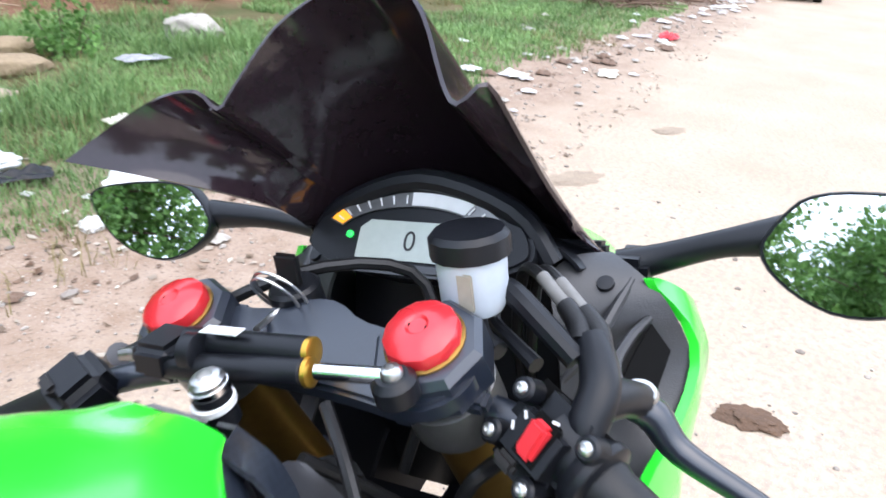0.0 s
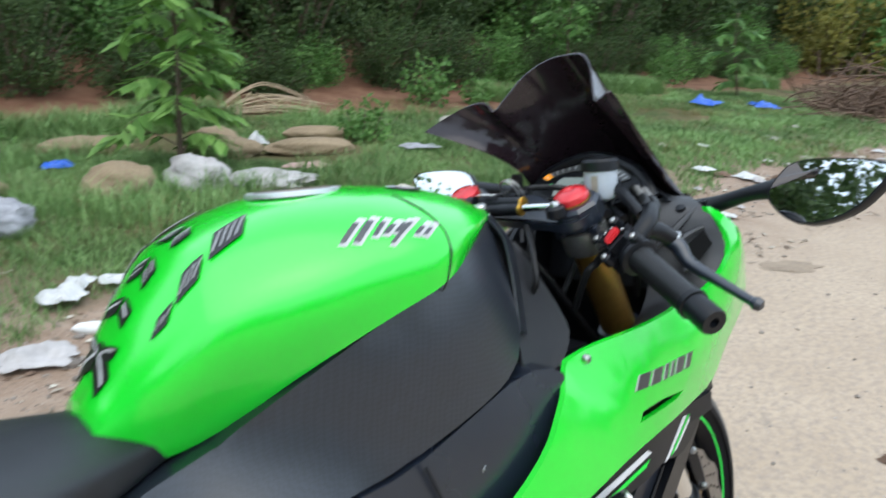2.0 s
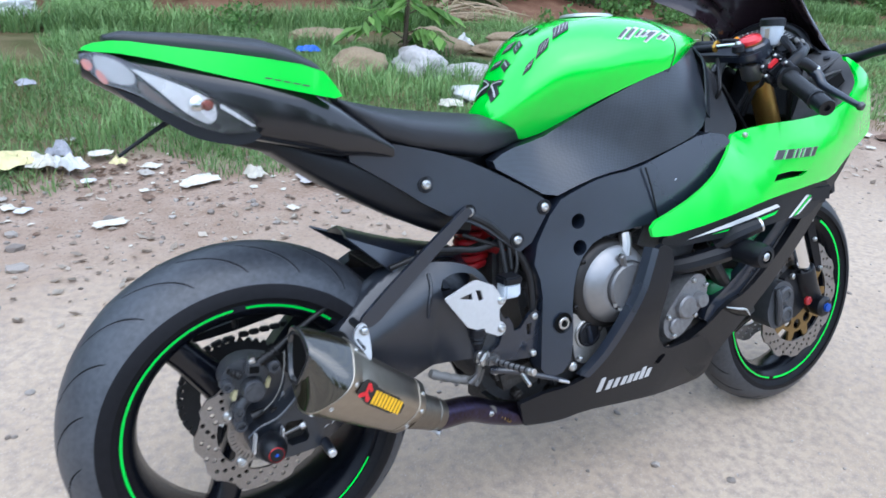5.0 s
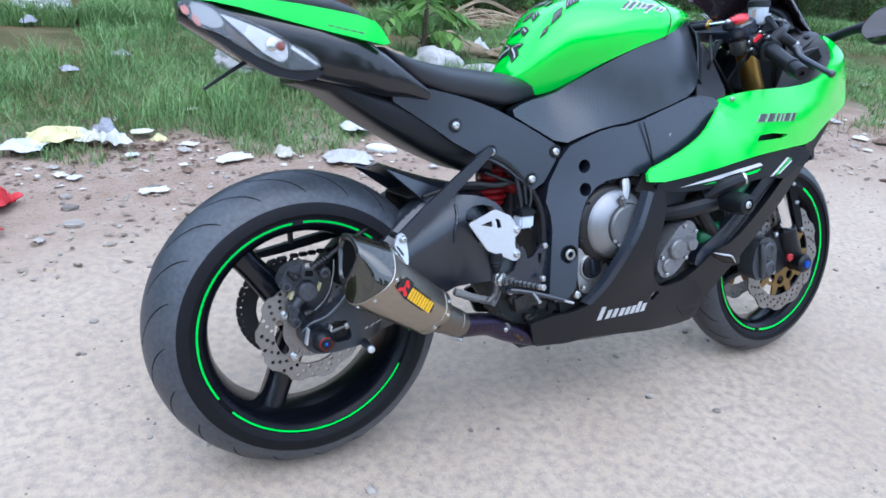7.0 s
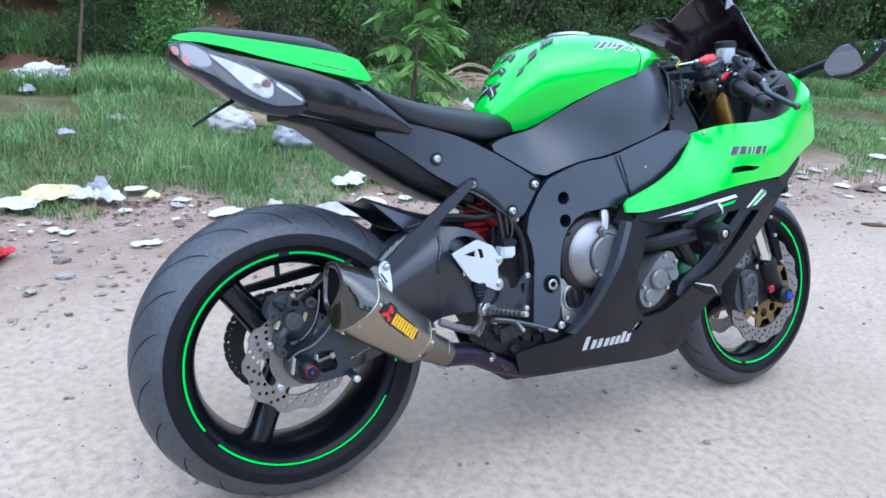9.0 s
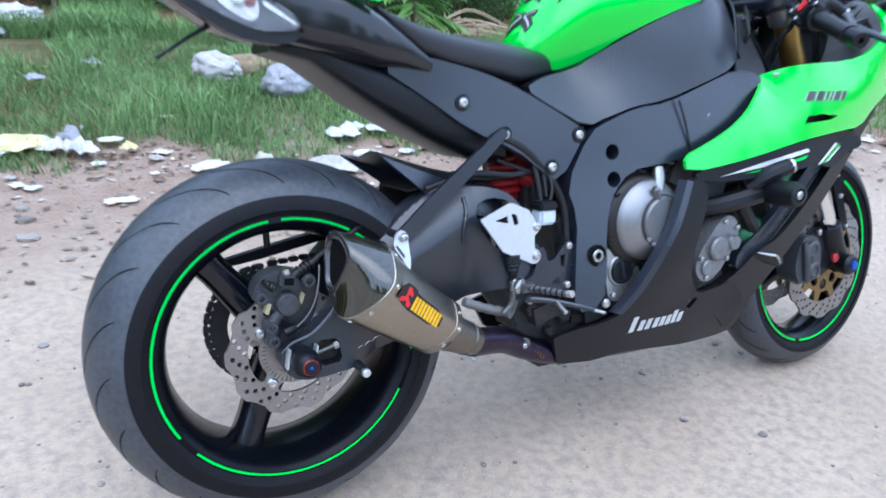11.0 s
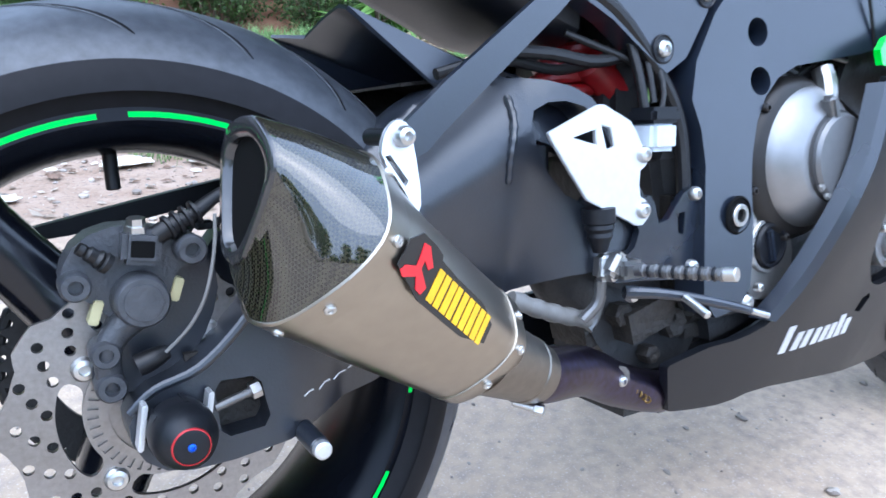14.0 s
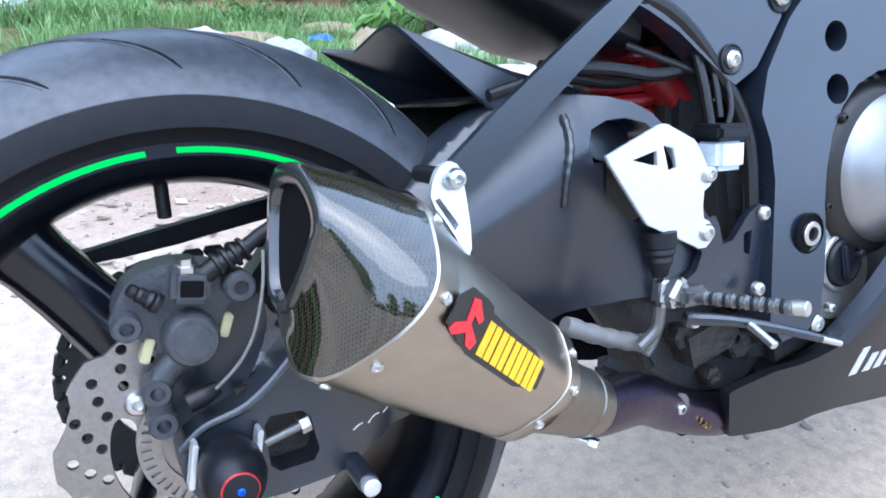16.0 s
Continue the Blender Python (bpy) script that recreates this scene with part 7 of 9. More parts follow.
for s in (-1, 1):
    rim_ = [(1.012, s * 0.050, 0.955), (1.018, s * 0.076, 0.930), (1.000, s * 0.104, 0.902), (0.986, s * 0.124, 0.860), (0.966, s * 0.146, 0.820)]
    turn_ = [(1.040, s * 0.034, 0.950), (1.046, s * 0.056, 0.926), (1.034, s * 0.082, 0.894), (1.018, s * 0.104, 0.850), (0.998, s * 0.128, 0.806)]
    deep_ = [(1.052, s * 0.004, 0.938), (1.058, s * 0.020, 0.908), (1.052, s * 0.046, 0.868), (1.036, s * 0.072, 0.822), (1.018, s * 0.098, 0.776)]
    part("cover_return", sheet([[curve(r_, k / 12) for k in range(13)] for r_ in (rim_, turn_, deep_)], 0.003), CARBON, bike, "carbon-look front fold of the tank cover")

    left_ = [(1.024, s * 0.048, 0.928), (1.010, s * 0.078, 0.894), (0.992, s * 0.104, 0.848), (0.974, s * 0.132, 0.802), (0.952, s * 0.158, 0.757), (0.948, s * 0.170, 0.735)]
    right_ = [(1.072, s * 0.046, 0.905), (1.084, s * 0.068, 0.866), (1.100, s * 0.086, 0.820), (1.102, s * 0.108, 0.778), (1.040, s * 0.146, 0.752), (1.018, s * 0.164, 0.748)]
    trim_ = part("head_trim", sheet([[curve(left_, k / 20).lerp(curve(right_, k / 20), v) + Vector((0.012, -s * 0.006, -0.004)) * math.sin(math.pi * v) for k in range(21)] for v in (0, 0.25, 0.5, 0.75, 1)], 0.003), COWLM, bike, "matt black trim panel beside the steering head")
    # thin grey tube imitates the highlight along the trim's edge
    part("trim_edge", tube([curve(right_, k / 12) for k in range(3, 9)], 0.0018, seg=6), CASED2, trim_)

# seats and tail
def seat_ring(x, w, zt, zb, crown):
    half = smooth_loop([(0, zt, 0), (w * 0.6, zt - crown * 0.3, 0), (w, zt - crown, 0), (w * 1.02, (zt + zb) / 2 - crown * 0.3, 0), (w * 0.95, zb, 0), (0, zb, 0)], 2, closed=False)
    return [(x, -p.x, p.y) for p in half] + [(x, p.x, p.y) for p in reversed(half[1:-1])]


seat_st = [(0.165, 0.115, 0.885, 0.872, 0.004), (0.19, 0.122, 0.878, 0.845, 0.008), (0.24, 0.126, 0.866, 0.806, 0.014), (0.30, 0.127, 0.854, 0.786, 0.018), (0.37, 0.124, 0.845, 0.772, 0.02), (0.44, 0.112, 0.838, 0.758, 0.022), (0.50, 0.085, 0.832, 0.765, 0.02), (0.55, 0.058, 0.822, 0.775, 0.016), (0.59, 0.038, 0.80, 0.78, 0.006)]
part("rider_seat", loft([seat_ring(*s) for s in seat_st]), SEATM, bike, "charcoal vinyl rider seat", smooth=60)
tail_st = [(-0.200, 0.022, 0.962, 0.925, 0.01), (-0.17, 0.045, 0.968, 0.905, 0.012), (-0.08, 0.084, 0.958, 0.85, 0.02), (0.03, 0.124, 0.942, 0.818, 0.025), (0.10, 0.142, 0.925, 0.800, 0.03), (0.16, 0.146, 0.892, 0.785, 0.03), (0.21, 0.132, 0.855, 0.780, 0.02), (0.26, 0.118, 0.812, 0.77, 0.01)]
tail = part("tail_cowl", loft([seat_ring(*s) for s in tail_st]), TAILBK, bike, "black tail unit with green upper panels and clear lamp", smooth=50)
gy = lambda x, z: -(0.050 + 0.34 * (x + 0.19)) if x < 0.13 else -(0.1588 - 0.05 * (x - 0.13))
g_out = [(-0.200, 0.962), (-0.190, 0.972), (-0.149, 0.977), (-0.087, 0.967), (0.023, 0.951), (0.124, 0.931), (0.147, 0.905), (0.162, 0.880), (0.096, 0.894), (-0.016, 0.923), (-0.132, 0.956)]
for s in (1, -1):
    part("tail_panel", panel(g_out, gy, 0.03, 0.04, side=s), GREEN, tail, "lime green tail panel")
for k in range(5):
    x0, z0 = 0.046 + 0.013 * k, 0.9165 - 0.0030 * k
    part("panel_bar", panel([(x0, z0), (x0 + 0.0095, z0 - 0.002), (x0 + 0.0100, z0), (x0 + 0.0005, z0 + 0.002)], lambda x, z: gy(x, z) - 0.0008, 0.0015, 0.05, rounds=0, bevel=0), LOGOG, tail, "small dark decal bar")
pill = [(-0.165, 0.04, 0.986, 0.965, 0.004), (-0.14, 0.058, 0.992, 0.96, 0.006), (-0.04, 0.09, 0.988, 0.945, 0.010), (0.06, 0.112, 0.980, 0.93, 0.016), (0.10, 0.112, 0.968, 0.92, 0.016), (0.14, 0.10, 0.945, 0.905, 0.01), (0.165, 0.09, 0.915, 0.89, 0.006)]
part("pillion_seat", loft([seat_ring(*s) for s in pill]), SEATM, bike, "dark vinyl pillion seat pad", smooth=60)
lens_y = lambda x, z: -min(0.139, 0.040 + 0.44 * (x + 0.19))
l_out = [(-0.199, 0.954), (-0.183, 0.961), (-0.161, 0.957), (-0.137, 0.945), (-0.107, 0.932), (-0.062, 0.911), (-0.024, 0.884), (0.011, 0.868), (0.029, 0.840), (0.004, 0.837), (-0.023, 0.837), (-0.051, 0.847), (-0.092, 0.871), (-0.143, 0.905), (-0.172, 0.913), (-0.190, 0.933)]


def lamp_piece(name, outline, lift, thick, material, owner, s, label="", rounds=1):
    return part(name, panel(outline, lambda x, z: lens_y(x, z) - lift, thick, 0.03, side=s, rounds=rounds, bevel=0.0015), material, owner, label)


for s in (1, -1):
    ln = lamp_piece("tail_lamp", l_out, 0.0, 0.006, SMOKE, tail, s, "clear wedge-shaped tail lamp with a white reflector")
    lamp_piece("lamp_reflector", [(-0.139, 0.938), (-0.098, 0.922), (-0.055, 0.902), (-0.029, 0.885), (-0.026, 0.862), (-0.037, 0.850), (-0.056, 0.860), (-0.073, 0.873), (-0.098, 0.899), (-0.124, 0.925)], 0.0030, 0.004, REFLECT, ln, s, "white silvered reflector")
    lamp_piece("lamp_reflector", [(-0.184, 0.957), (-0.162, 0.953), (-0.143, 0.942), (-0.129, 0.924), (-0.134, 0.911), (-0.160, 0.914), (-0.180, 0.934)], 0.0022, 0.003, GREYLENS, ln, s)
    lamp_piece("lamp_shade", [(-0.128, 0.922), (-0.100, 0.893), (-0.078, 0.872), (-0.092, 0.876), (-0.127, 0.902)], 0.0022, 0.003, LAMPBR, ln, s, "brown-tinted inner reflector")
    lamp_piece("lamp_rim", [(-0.020, 0.881), (0.004, 0.864), (0.024, 0.847), (0.020, 0.846), (0.000, 0.860), (-0.021, 0.875)], 0.003, 0.003, REFLECT, ln, s, rounds=0)
    part("indicator_bulb", lathe([(0.0, 0.009), (0.007, 0.0085), (0.0115, 0.006), (0.013, 0.0), (0.013, -0.006)], (-0.052, s * (lens_y(-0.052, 0.88) + 0.001), 0.882), (0, -s, 0.1), 20), CHROME, ln)
    part("bulb_tip", lathe([(0.0, 0.012), (0.006, 0.010), (0.009, 0.004), (0.009, -0.006)], (-0.038, s * (lens_y(-0.035, 0.88) + 0.001), 0.880), (0, -s, 0.1), 16), BULBRED, ln, "dull red bulb")
    for lens in ([(-0.200, 0.950), (-0.190, 0.951), (-0.184, 0.941), (-0.188, 0.933), (-0.196, 0.937)], [(-0.181, 0.937), (-0.173, 0.931), (-0.166, 0.915), (-0.173, 0.914), (-0.181, 0.926)]):
        lamp_piece("rear_lens", lens, 0.0065, 0.005, LENSR, ln, s, "pinkish red rear lens")
    cover = lamp_piece("lamp_cover", l_out, 0.0135, 0.002, CLEAR, ln, s, "clear plastic lamp cover")
    cover.visible_shadow = False
under = [(0.0, 0.06, 0.83, 0.812, 0.004), (0.06, 0.085, 0.83, 0.795, 0.004), (0.16, 0.10, 0.80, 0.725, 0.01), (0.26, 0.105, 0.78, 0.668, 0.02), (0.36, 0.105, 0.74, 0.622, 0.02), (0.42, 0.10, 0.70, 0.61, 0.02)]
part("undertray", loft([seat_ring(*s) for s in under]), BLACK, bike, "black plastic undertray")
part("tail_underside", panel([(-0.170, 0.912), (-0.077, 0.840), (-0.041, 0.824), (0.013, 0.816), (0.04, 0.838), (-0.021, 0.846), (-0.074, 0.866), (-0.135, 0.898)], lambda x, z: lens_y(x, z) + 0.004, 0.03, 0.05), BLACK, tail)
part("plate_hanger", tube([(-0.075, -0.01, 0.858), (-0.12, -0.01, 0.831), (-0.165, -0.01, 0.802)], [0.005, 0.0035, 0.003], seg=8), BLACK, tail)


# ---- ground: sandy road, littered edge, grass verge, red bank ----
def hgt(x, y):
    """Ground height: flat road, uneven verge, bank rising behind."""
    n = noise.fractal(Vector((x * 0.35, y * 0.35, 0.3)), 0.8, 2.0, 3)
    f = noise.noise(Vector((x * 1.7, y * 1.7, 4.0)))
    edge = y - 2.0 - 0.25 * noise.noise(Vector((x * 0.5, 1.0, 0)))
    v = min(max(edge / 1.2, 0), 1)
    b = min(max((y - 7.0) / 4.5, 0), 1)
    b = b * b * (3 - 2 * b)
    return v * (0.05 + 0.06 * n + 0.025 * f) + b * (1.25 + 0.35 * n) + (1 - v) * 0.004 * f


def ground_material():
    m = bpy.data.materials.new("sand_soil_and_verge")
    m.use_nodes = True
    nt, n = m.node_tree, m.node_tree.nodes
    p = n["Principled BSDF"]
    L = nt.links.new
    tc, sep = n.new("ShaderNodeTexCoord"), n.new("ShaderNodeSeparateXYZ")
    L(tc.outputs["Object"], sep.inputs[0])

    def tex(scale, detail=6, rough=0.6):
        t = n.new("ShaderNodeTexNoise")
        t.inputs["Scale"].default_value, t.inputs["Detail"].default_value, t.inputs["Roughness"].default_value = scale, detail, rough
        L(tc.outputs["Object"], t.inputs["Vector"])
        return t.outputs[0]

    def rng(v, a, b, c=0.0, d=1.0):
        r = n.new("ShaderNodeMapRange")
        for i, w in enumerate((a, b, c, d)):
            r.inputs[i + 1].default_value = w
        L(v, r.inputs[0])
        return r.outputs[0]

    def mixc(f, a, b):
        x = n.new("ShaderNodeMixRGB")
        for i, v in ((0, f), (1, a), (2, b)):
            if isinstance(v, tuple):
                x.inputs[i].default_value = (*[k * BASE_DIM for k in v], 1)
            else:
                L(v, x.inputs[i])
        return x.outputs[0]

    def math2(op, a, b):
        x = n.new("ShaderNodeMath")
        x.operation = op
        for i, v in enumerate((a, b)):
            if isinstance(v, (int, float)):
                x.inputs[i].default_value = v
            else:
                L(v, x.inputs[i])
        return x.outputs[0]

    wob = math2('MULTIPLY', math2('SUBTRACT', tex(0.9), 0.5), 1.6)
    yy = math2('ADD', sep.outputs[1], wob)
    sand = mixc(rng(tex(1.3), 0.35, 0.7), (0.470, 0.362, 0.262), (0.580, 0.460, 0.342))
    sand = mixc(rng(tex(38), 0.42, 0.7), sand, (0.355, 0.29, 0.24))
    sand = mixc(rng(tex(260, 3), 0.58, 0.72), sand, (0.64, 0.555, 0.48))
    sand = mixc(rng(tex(5.0), 0.66, 0.74), sand, (0.32, 0.27, 0.225))
    dirt = mixc(rng(tex(6), 0.35, 0.65), (0.30, 0.205, 0.145), (0.40, 0.30, 0.23))
    dirt = mixc(rng(tex(60), 0.54, 0.68), dirt, (0.17, 0.125, 0.095))
    dirt = mixc(rng(tex(150, 3), 0.60, 0.70), dirt, (0.50, 0.44, 0.38))
    soil = mixc(rng(tex(2.2), 0.38, 0.62), (0.085, 0.085, 0.03), (0.17, 0.135, 0.07))
    soil = mixc(rng(tex(1.1), 0.52, 0.64), soil, (0.05, 0.085, 0.022))
    red = mixc(rng(tex(3), 0.35, 0.65), (0.15, 0.070, 0.042), (0.25, 0.135, 0.085))
    c = mixc(math2('MULTIPLY', rng(yy, 0.95, 1.75), rng(math2('ADD', yy, math2('MULTIPLY', tex(7.0), 2.4)), 1.15, 2.2)), sand, dirt)
    c = mixc(rng(yy, 2.3, 2.9), c, soil)
    c = mixc(math2('MULTIPLY', rng(yy, 5.7, 6.4), rng(tex(0.7), 0.22, 0.34)), c, red)
    # ground turns near-black green from the first full thicket row back
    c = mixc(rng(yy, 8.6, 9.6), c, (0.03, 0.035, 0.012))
    L(c, p.inputs["Base Color"])
    p.inputs["Roughness"].default_value = 0.9
    p.inputs["Specular IOR Level"].default_value = 0.2
    h = math2('ADD', math2('MULTIPLY', tex(22), 0.6), math2('MULTIPLY', tex(140, 3), 0.4))
    b = n.new("ShaderNodeBump")
    b.inputs["Strength"].default_value, b.inputs["Distance"].default_value = 0.5, 0.012
    L(h, b.inputs["Height"])
    L(b.outputs[0], p.inputs["Normal"])
    return m


def spaced(lo, hi, fine_lo, fine_hi, step, grow):
    v, out = fine_lo, []
    while v < fine_hi:
        out.append(v)
        v += step
    s = step
    while v < hi:
        out.append(v)
        s *= grow
        v += s
    out.append(hi)
    v, s = fine_lo, step
    while v > lo:
        s *= grow
        v -= s
        out.insert(0, max(v, lo))
    return out


gx = spaced(-400, 600, -3, 20, 0.22, 1.35)
gy_ = spaced(-400, 500, 1.2, 12, 0.22, 1.35)
verts = [(x, y, hgt(x, y)) for y in gy_ for x in gx]
W_ = len(gx)
faces = [(j * W_ + i, j * W_ + i + 1, (j + 1) * W_ + i + 1, (j + 1) * W_ + i) for j in range(len(gy_) - 1) for i in range(W_ - 1)]
gme = bpy.data.meshes.new("ground")
gme.from_pydata(verts, [], faces)
for p in gme.polygons:
    p.use_smooth = True
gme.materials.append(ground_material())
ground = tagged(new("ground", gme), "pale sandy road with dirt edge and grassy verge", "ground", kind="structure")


def leaf_mat(name, a, b, rough=0.55):
    m = bpy.data.materials.new(name)
    m.use_nodes = True
    nt, n = m.node_tree, m.node_tree.nodes
    p = n["Principled BSDF"]
    g = n.new("ShaderNodeNewGeometry")
    r = n.new("ShaderNodeValToRGB")
    r.color_ramp.elements[0].color, r.color_ramp.elements[1].color = (*[c * BASE_DIM for c in a], 1), (*[c * BASE_DIM for c in b], 1)
    nt.links.new(g.outputs["Random Per Island"], r.inputs[0])
    tc, t = n.new("ShaderNodeTexCoord"), n.new("ShaderNodeTexNoise")
    t.inputs["Scale"].default_value = 0.9
    nt.links.new(tc.outputs["Object"], t.inputs["Vector"])
    mx = n.new("ShaderNodeMixRGB")
    mx.blend_type = 'MULTIPLY'
    mx.inputs[0].default_value = 0.6
    k = n.new("ShaderNodeMapRange")
    k.inputs[1].default_value, k.inputs[2].default_value, k.inputs[3].default_value, k.inputs[4].default_value = 0.3, 0.7, 0.45, 1.35
    nt.links.new(t.outputs[0], k.inputs[0])
    nt.links.new(r.outputs[0], mx.inputs[1]), nt.links.new(k.outputs[0], mx.inputs[2])
    nt.links.new(mx.outputs[0], p.inputs["Base Color"])
    p.inputs["Roughness"].default_value = rough
    p.inputs["Specular IOR Level"].default_value = 0.3
    tr = n.new("ShaderNodeBsdfTranslucent")
    nt.links.new(mx.outputs[0], tr.inputs[0])
    ms = n.new("ShaderNodeMixShader")
    ms.inputs[0].default_value = 0.3
    nt.links.new(p.outputs[0], ms.inputs[1]), nt.links.new(tr.outputs[0], ms.inputs[2])
    nt.links.new(ms.outputs[0], n["Material Output"].inputs[0])
    return m


GRASSM = leaf_mat("meadow_grass", (0.112, 0.226, 0.066), (0.335, 0.515, 0.195))
DRYM = leaf_mat("straw_grass", (0.20, 0.16, 0.07), (0.36, 0.30, 0.14))
LEAFM = leaf_mat("fresh_leaf", (0.08, 0.20, 0.045), (0.23, 0.44, 0.12))
LEAFD = leaf_mat("dark_leaf", (0.036, 0.072, 0.023), (0.112, 0.182, 0.055))
# bright yellow imitates sunlight on the far bushes, the lighting itself is even
LEAFY = leaf_mat("painted_sunlit_leaf", (0.15, 0.165, 0.03), (0.44, 0.40, 0.10))
LEAFB = leaf_mat("bright_young_leaf", (0.11, 0.26, 0.05), (0.31, 0.54, 0.14))
BARK = mat("grey_brown_bark", (0.14, 0.10, 0.07), 0.85, vary=0.3, scale=25, bump=0.5, bscale=60)
rng = np.random.default_rng(7)


def blades(name, pts, hmin, hmax, wid, lean, material, label, per=4):
    """Grass tufts: bent three-point blades at given places, as one mass."""
    vs, fs = [], []
    for x, y, z in pts:
        for _ in range(per):
            a, h = rng.uniform(0, 6.283), rng.uniform(hmin, hmax)
            bx, by = x + rng.normal(0, 0.03), y + rng.normal(0, 0.03)
            dx, dy = math.cos(a), math.sin(a)
            l = lean * h * rng.uniform(0.3, 1.2)
            w = wid * rng.uniform(0.7, 1.3)
            k = len(vs)
            vs += [(bx - dy * w, by + dx * w, z - 0.02), (bx + dy * w, by - dx * w, z - 0.02),
                   (bx + dx * l * 0.35 + dy * w * 0.8, by + dy * l * 0.35 - dx * w * 0.8, z + h * 0.6), (bx + dx * l * 0.35 - dy * w * 0.8, by + dy * l * 0.35 + dx * w * 0.8, z + h * 0.6),
                   (bx + dx * l, by + dy * l, z + h)]
            fs += [(k, k + 1, k + 2, k + 3), (k + 3, k + 2, k + 4)]
    me = bpy.data.meshes.new(name)
    me.from_pydata(vs, [], fs)
    me.materials.append(material)
    return tagged(new(name, me), label, "grass", kind="stuff")


def scatter(n, x0, x1, y0, y1, keep=lambda x, y: True):
    out = []
    while len(out) < n:
        x, y = rng.uniform(x0, x1), rng.uniform(y0, y1)
        if keep(x, y):
            out.append((x, y, hgt(x, y)))
    return out


def grassy(x, y):
    e = 2.15 + 0.35 * noise.noise(Vector((x * 0.7, 2.0, 0))) + 0.25 * noise.noise(Vector((x * 2.3, 5.0, 0)))
    if math.hypot((x + 0.03) / 0.34, (y - 2.36) / 0.2) < 1 + 0.4 * noise.noise(Vector((x * 5, y * 5, 0))):
        return False
    return y > e and noise.noise(Vector((x * 0.55, y * 0.55, 9))) > -0.27 + 0.5 * max(0, y - 5.4) - (0.20 if y < 4 else 0)


blades("grass", scatter(17000, -2.5, 4.5, 2.15, 6.4, grassy), 0.018, 0.068, 0.0026, 1.3, GRASSM, "short green verge grass", 5)
blades("grass", scatter(1300, -2.5, 6, 2.3, 6.6, lambda x, y: grassy(x, y) and noise.noise(Vector((x * 1.3, y * 1.3, 21))) > 0.1), 0.08, 0.2, 0.003, 0.9, GRASSM, "taller tufts of green grass", 9)
blades("grass", scatter(9000, 4.5, 13, 2.1, 6.4, grassy), 0.03, 0.085, 0.005, 1.1, GRASSM, "green grass along the verge")
blades("grass", scatter(12000, -6, 18, 6.1, 8.6, lambda x, y: noise.noise(Vector((x * 0.5, y * 0.5, 3))) > (-0.06 if x < 0.8 else 0.30)), 0.06, 0.30, 0.007, 0.9, GRASSM, "taller weeds on the bank")
blades("grass", scatter(1500, -1.6, 3.2, 5.9, 7.5, lambda x, y: (-0.12 < x < 0.7) or y < 6.35), 0.05, 0.24, 0.005, 1.0, GRASSM, "low weeds at the foot of the bank", 6)
blades("dry_grass", scatter(2200, -3, 12, 1.9, 6.8, lambda x, y: noise.noise(Vector((x * 0.8, y * 0.8, 14))) > 0.1), 0.03, 0.12, 0.0022, 1.4, DRYM, "dry straw-coloured grass", 5)


def leaves_mesh(clumps, leaf, per, spread, droop=0.3, aspect=0.42):
    """Folded leaves scattered round clump centres."""
    vs, fs = [], []
    for cx, cy, cz, r in clumps:
        for _ in range(per):
            d = rng.normal(0, 1, 3)
            d /= np.linalg.norm(d) + 1e-9
            c = np.array([cx, cy, cz]) + d * r * rng.uniform(0.35, 1.0) * spread
            u = d + rng.normal(0, 0.6, 3)
            u[2] -= droop
            u /= np.linalg.norm(u)
            w = np.cross(u, rng.normal(0, 1, 3))
            w /= np.linalg.norm(w) + 1e-9
            n_ = np.cross(u, w)
            s = leaf * rng.uniform(0.6, 1.35)
            k = len(vs)
            vs += [tuple(c), tuple(c + u * s * 0.5 + w * s * aspect + n_ * s * 0.08), tuple(c + u * s - n_ * s * 0.1), tuple(c + u * s * 0.5 - w * s * aspect + n_ * s * 0.08)]
            fs += [(k, k + 1, k + 2), (k, k + 2, k + 3)]
    me = bpy.data.meshes.new("crown")
    me.from_pydata(vs, [], fs)
    return me


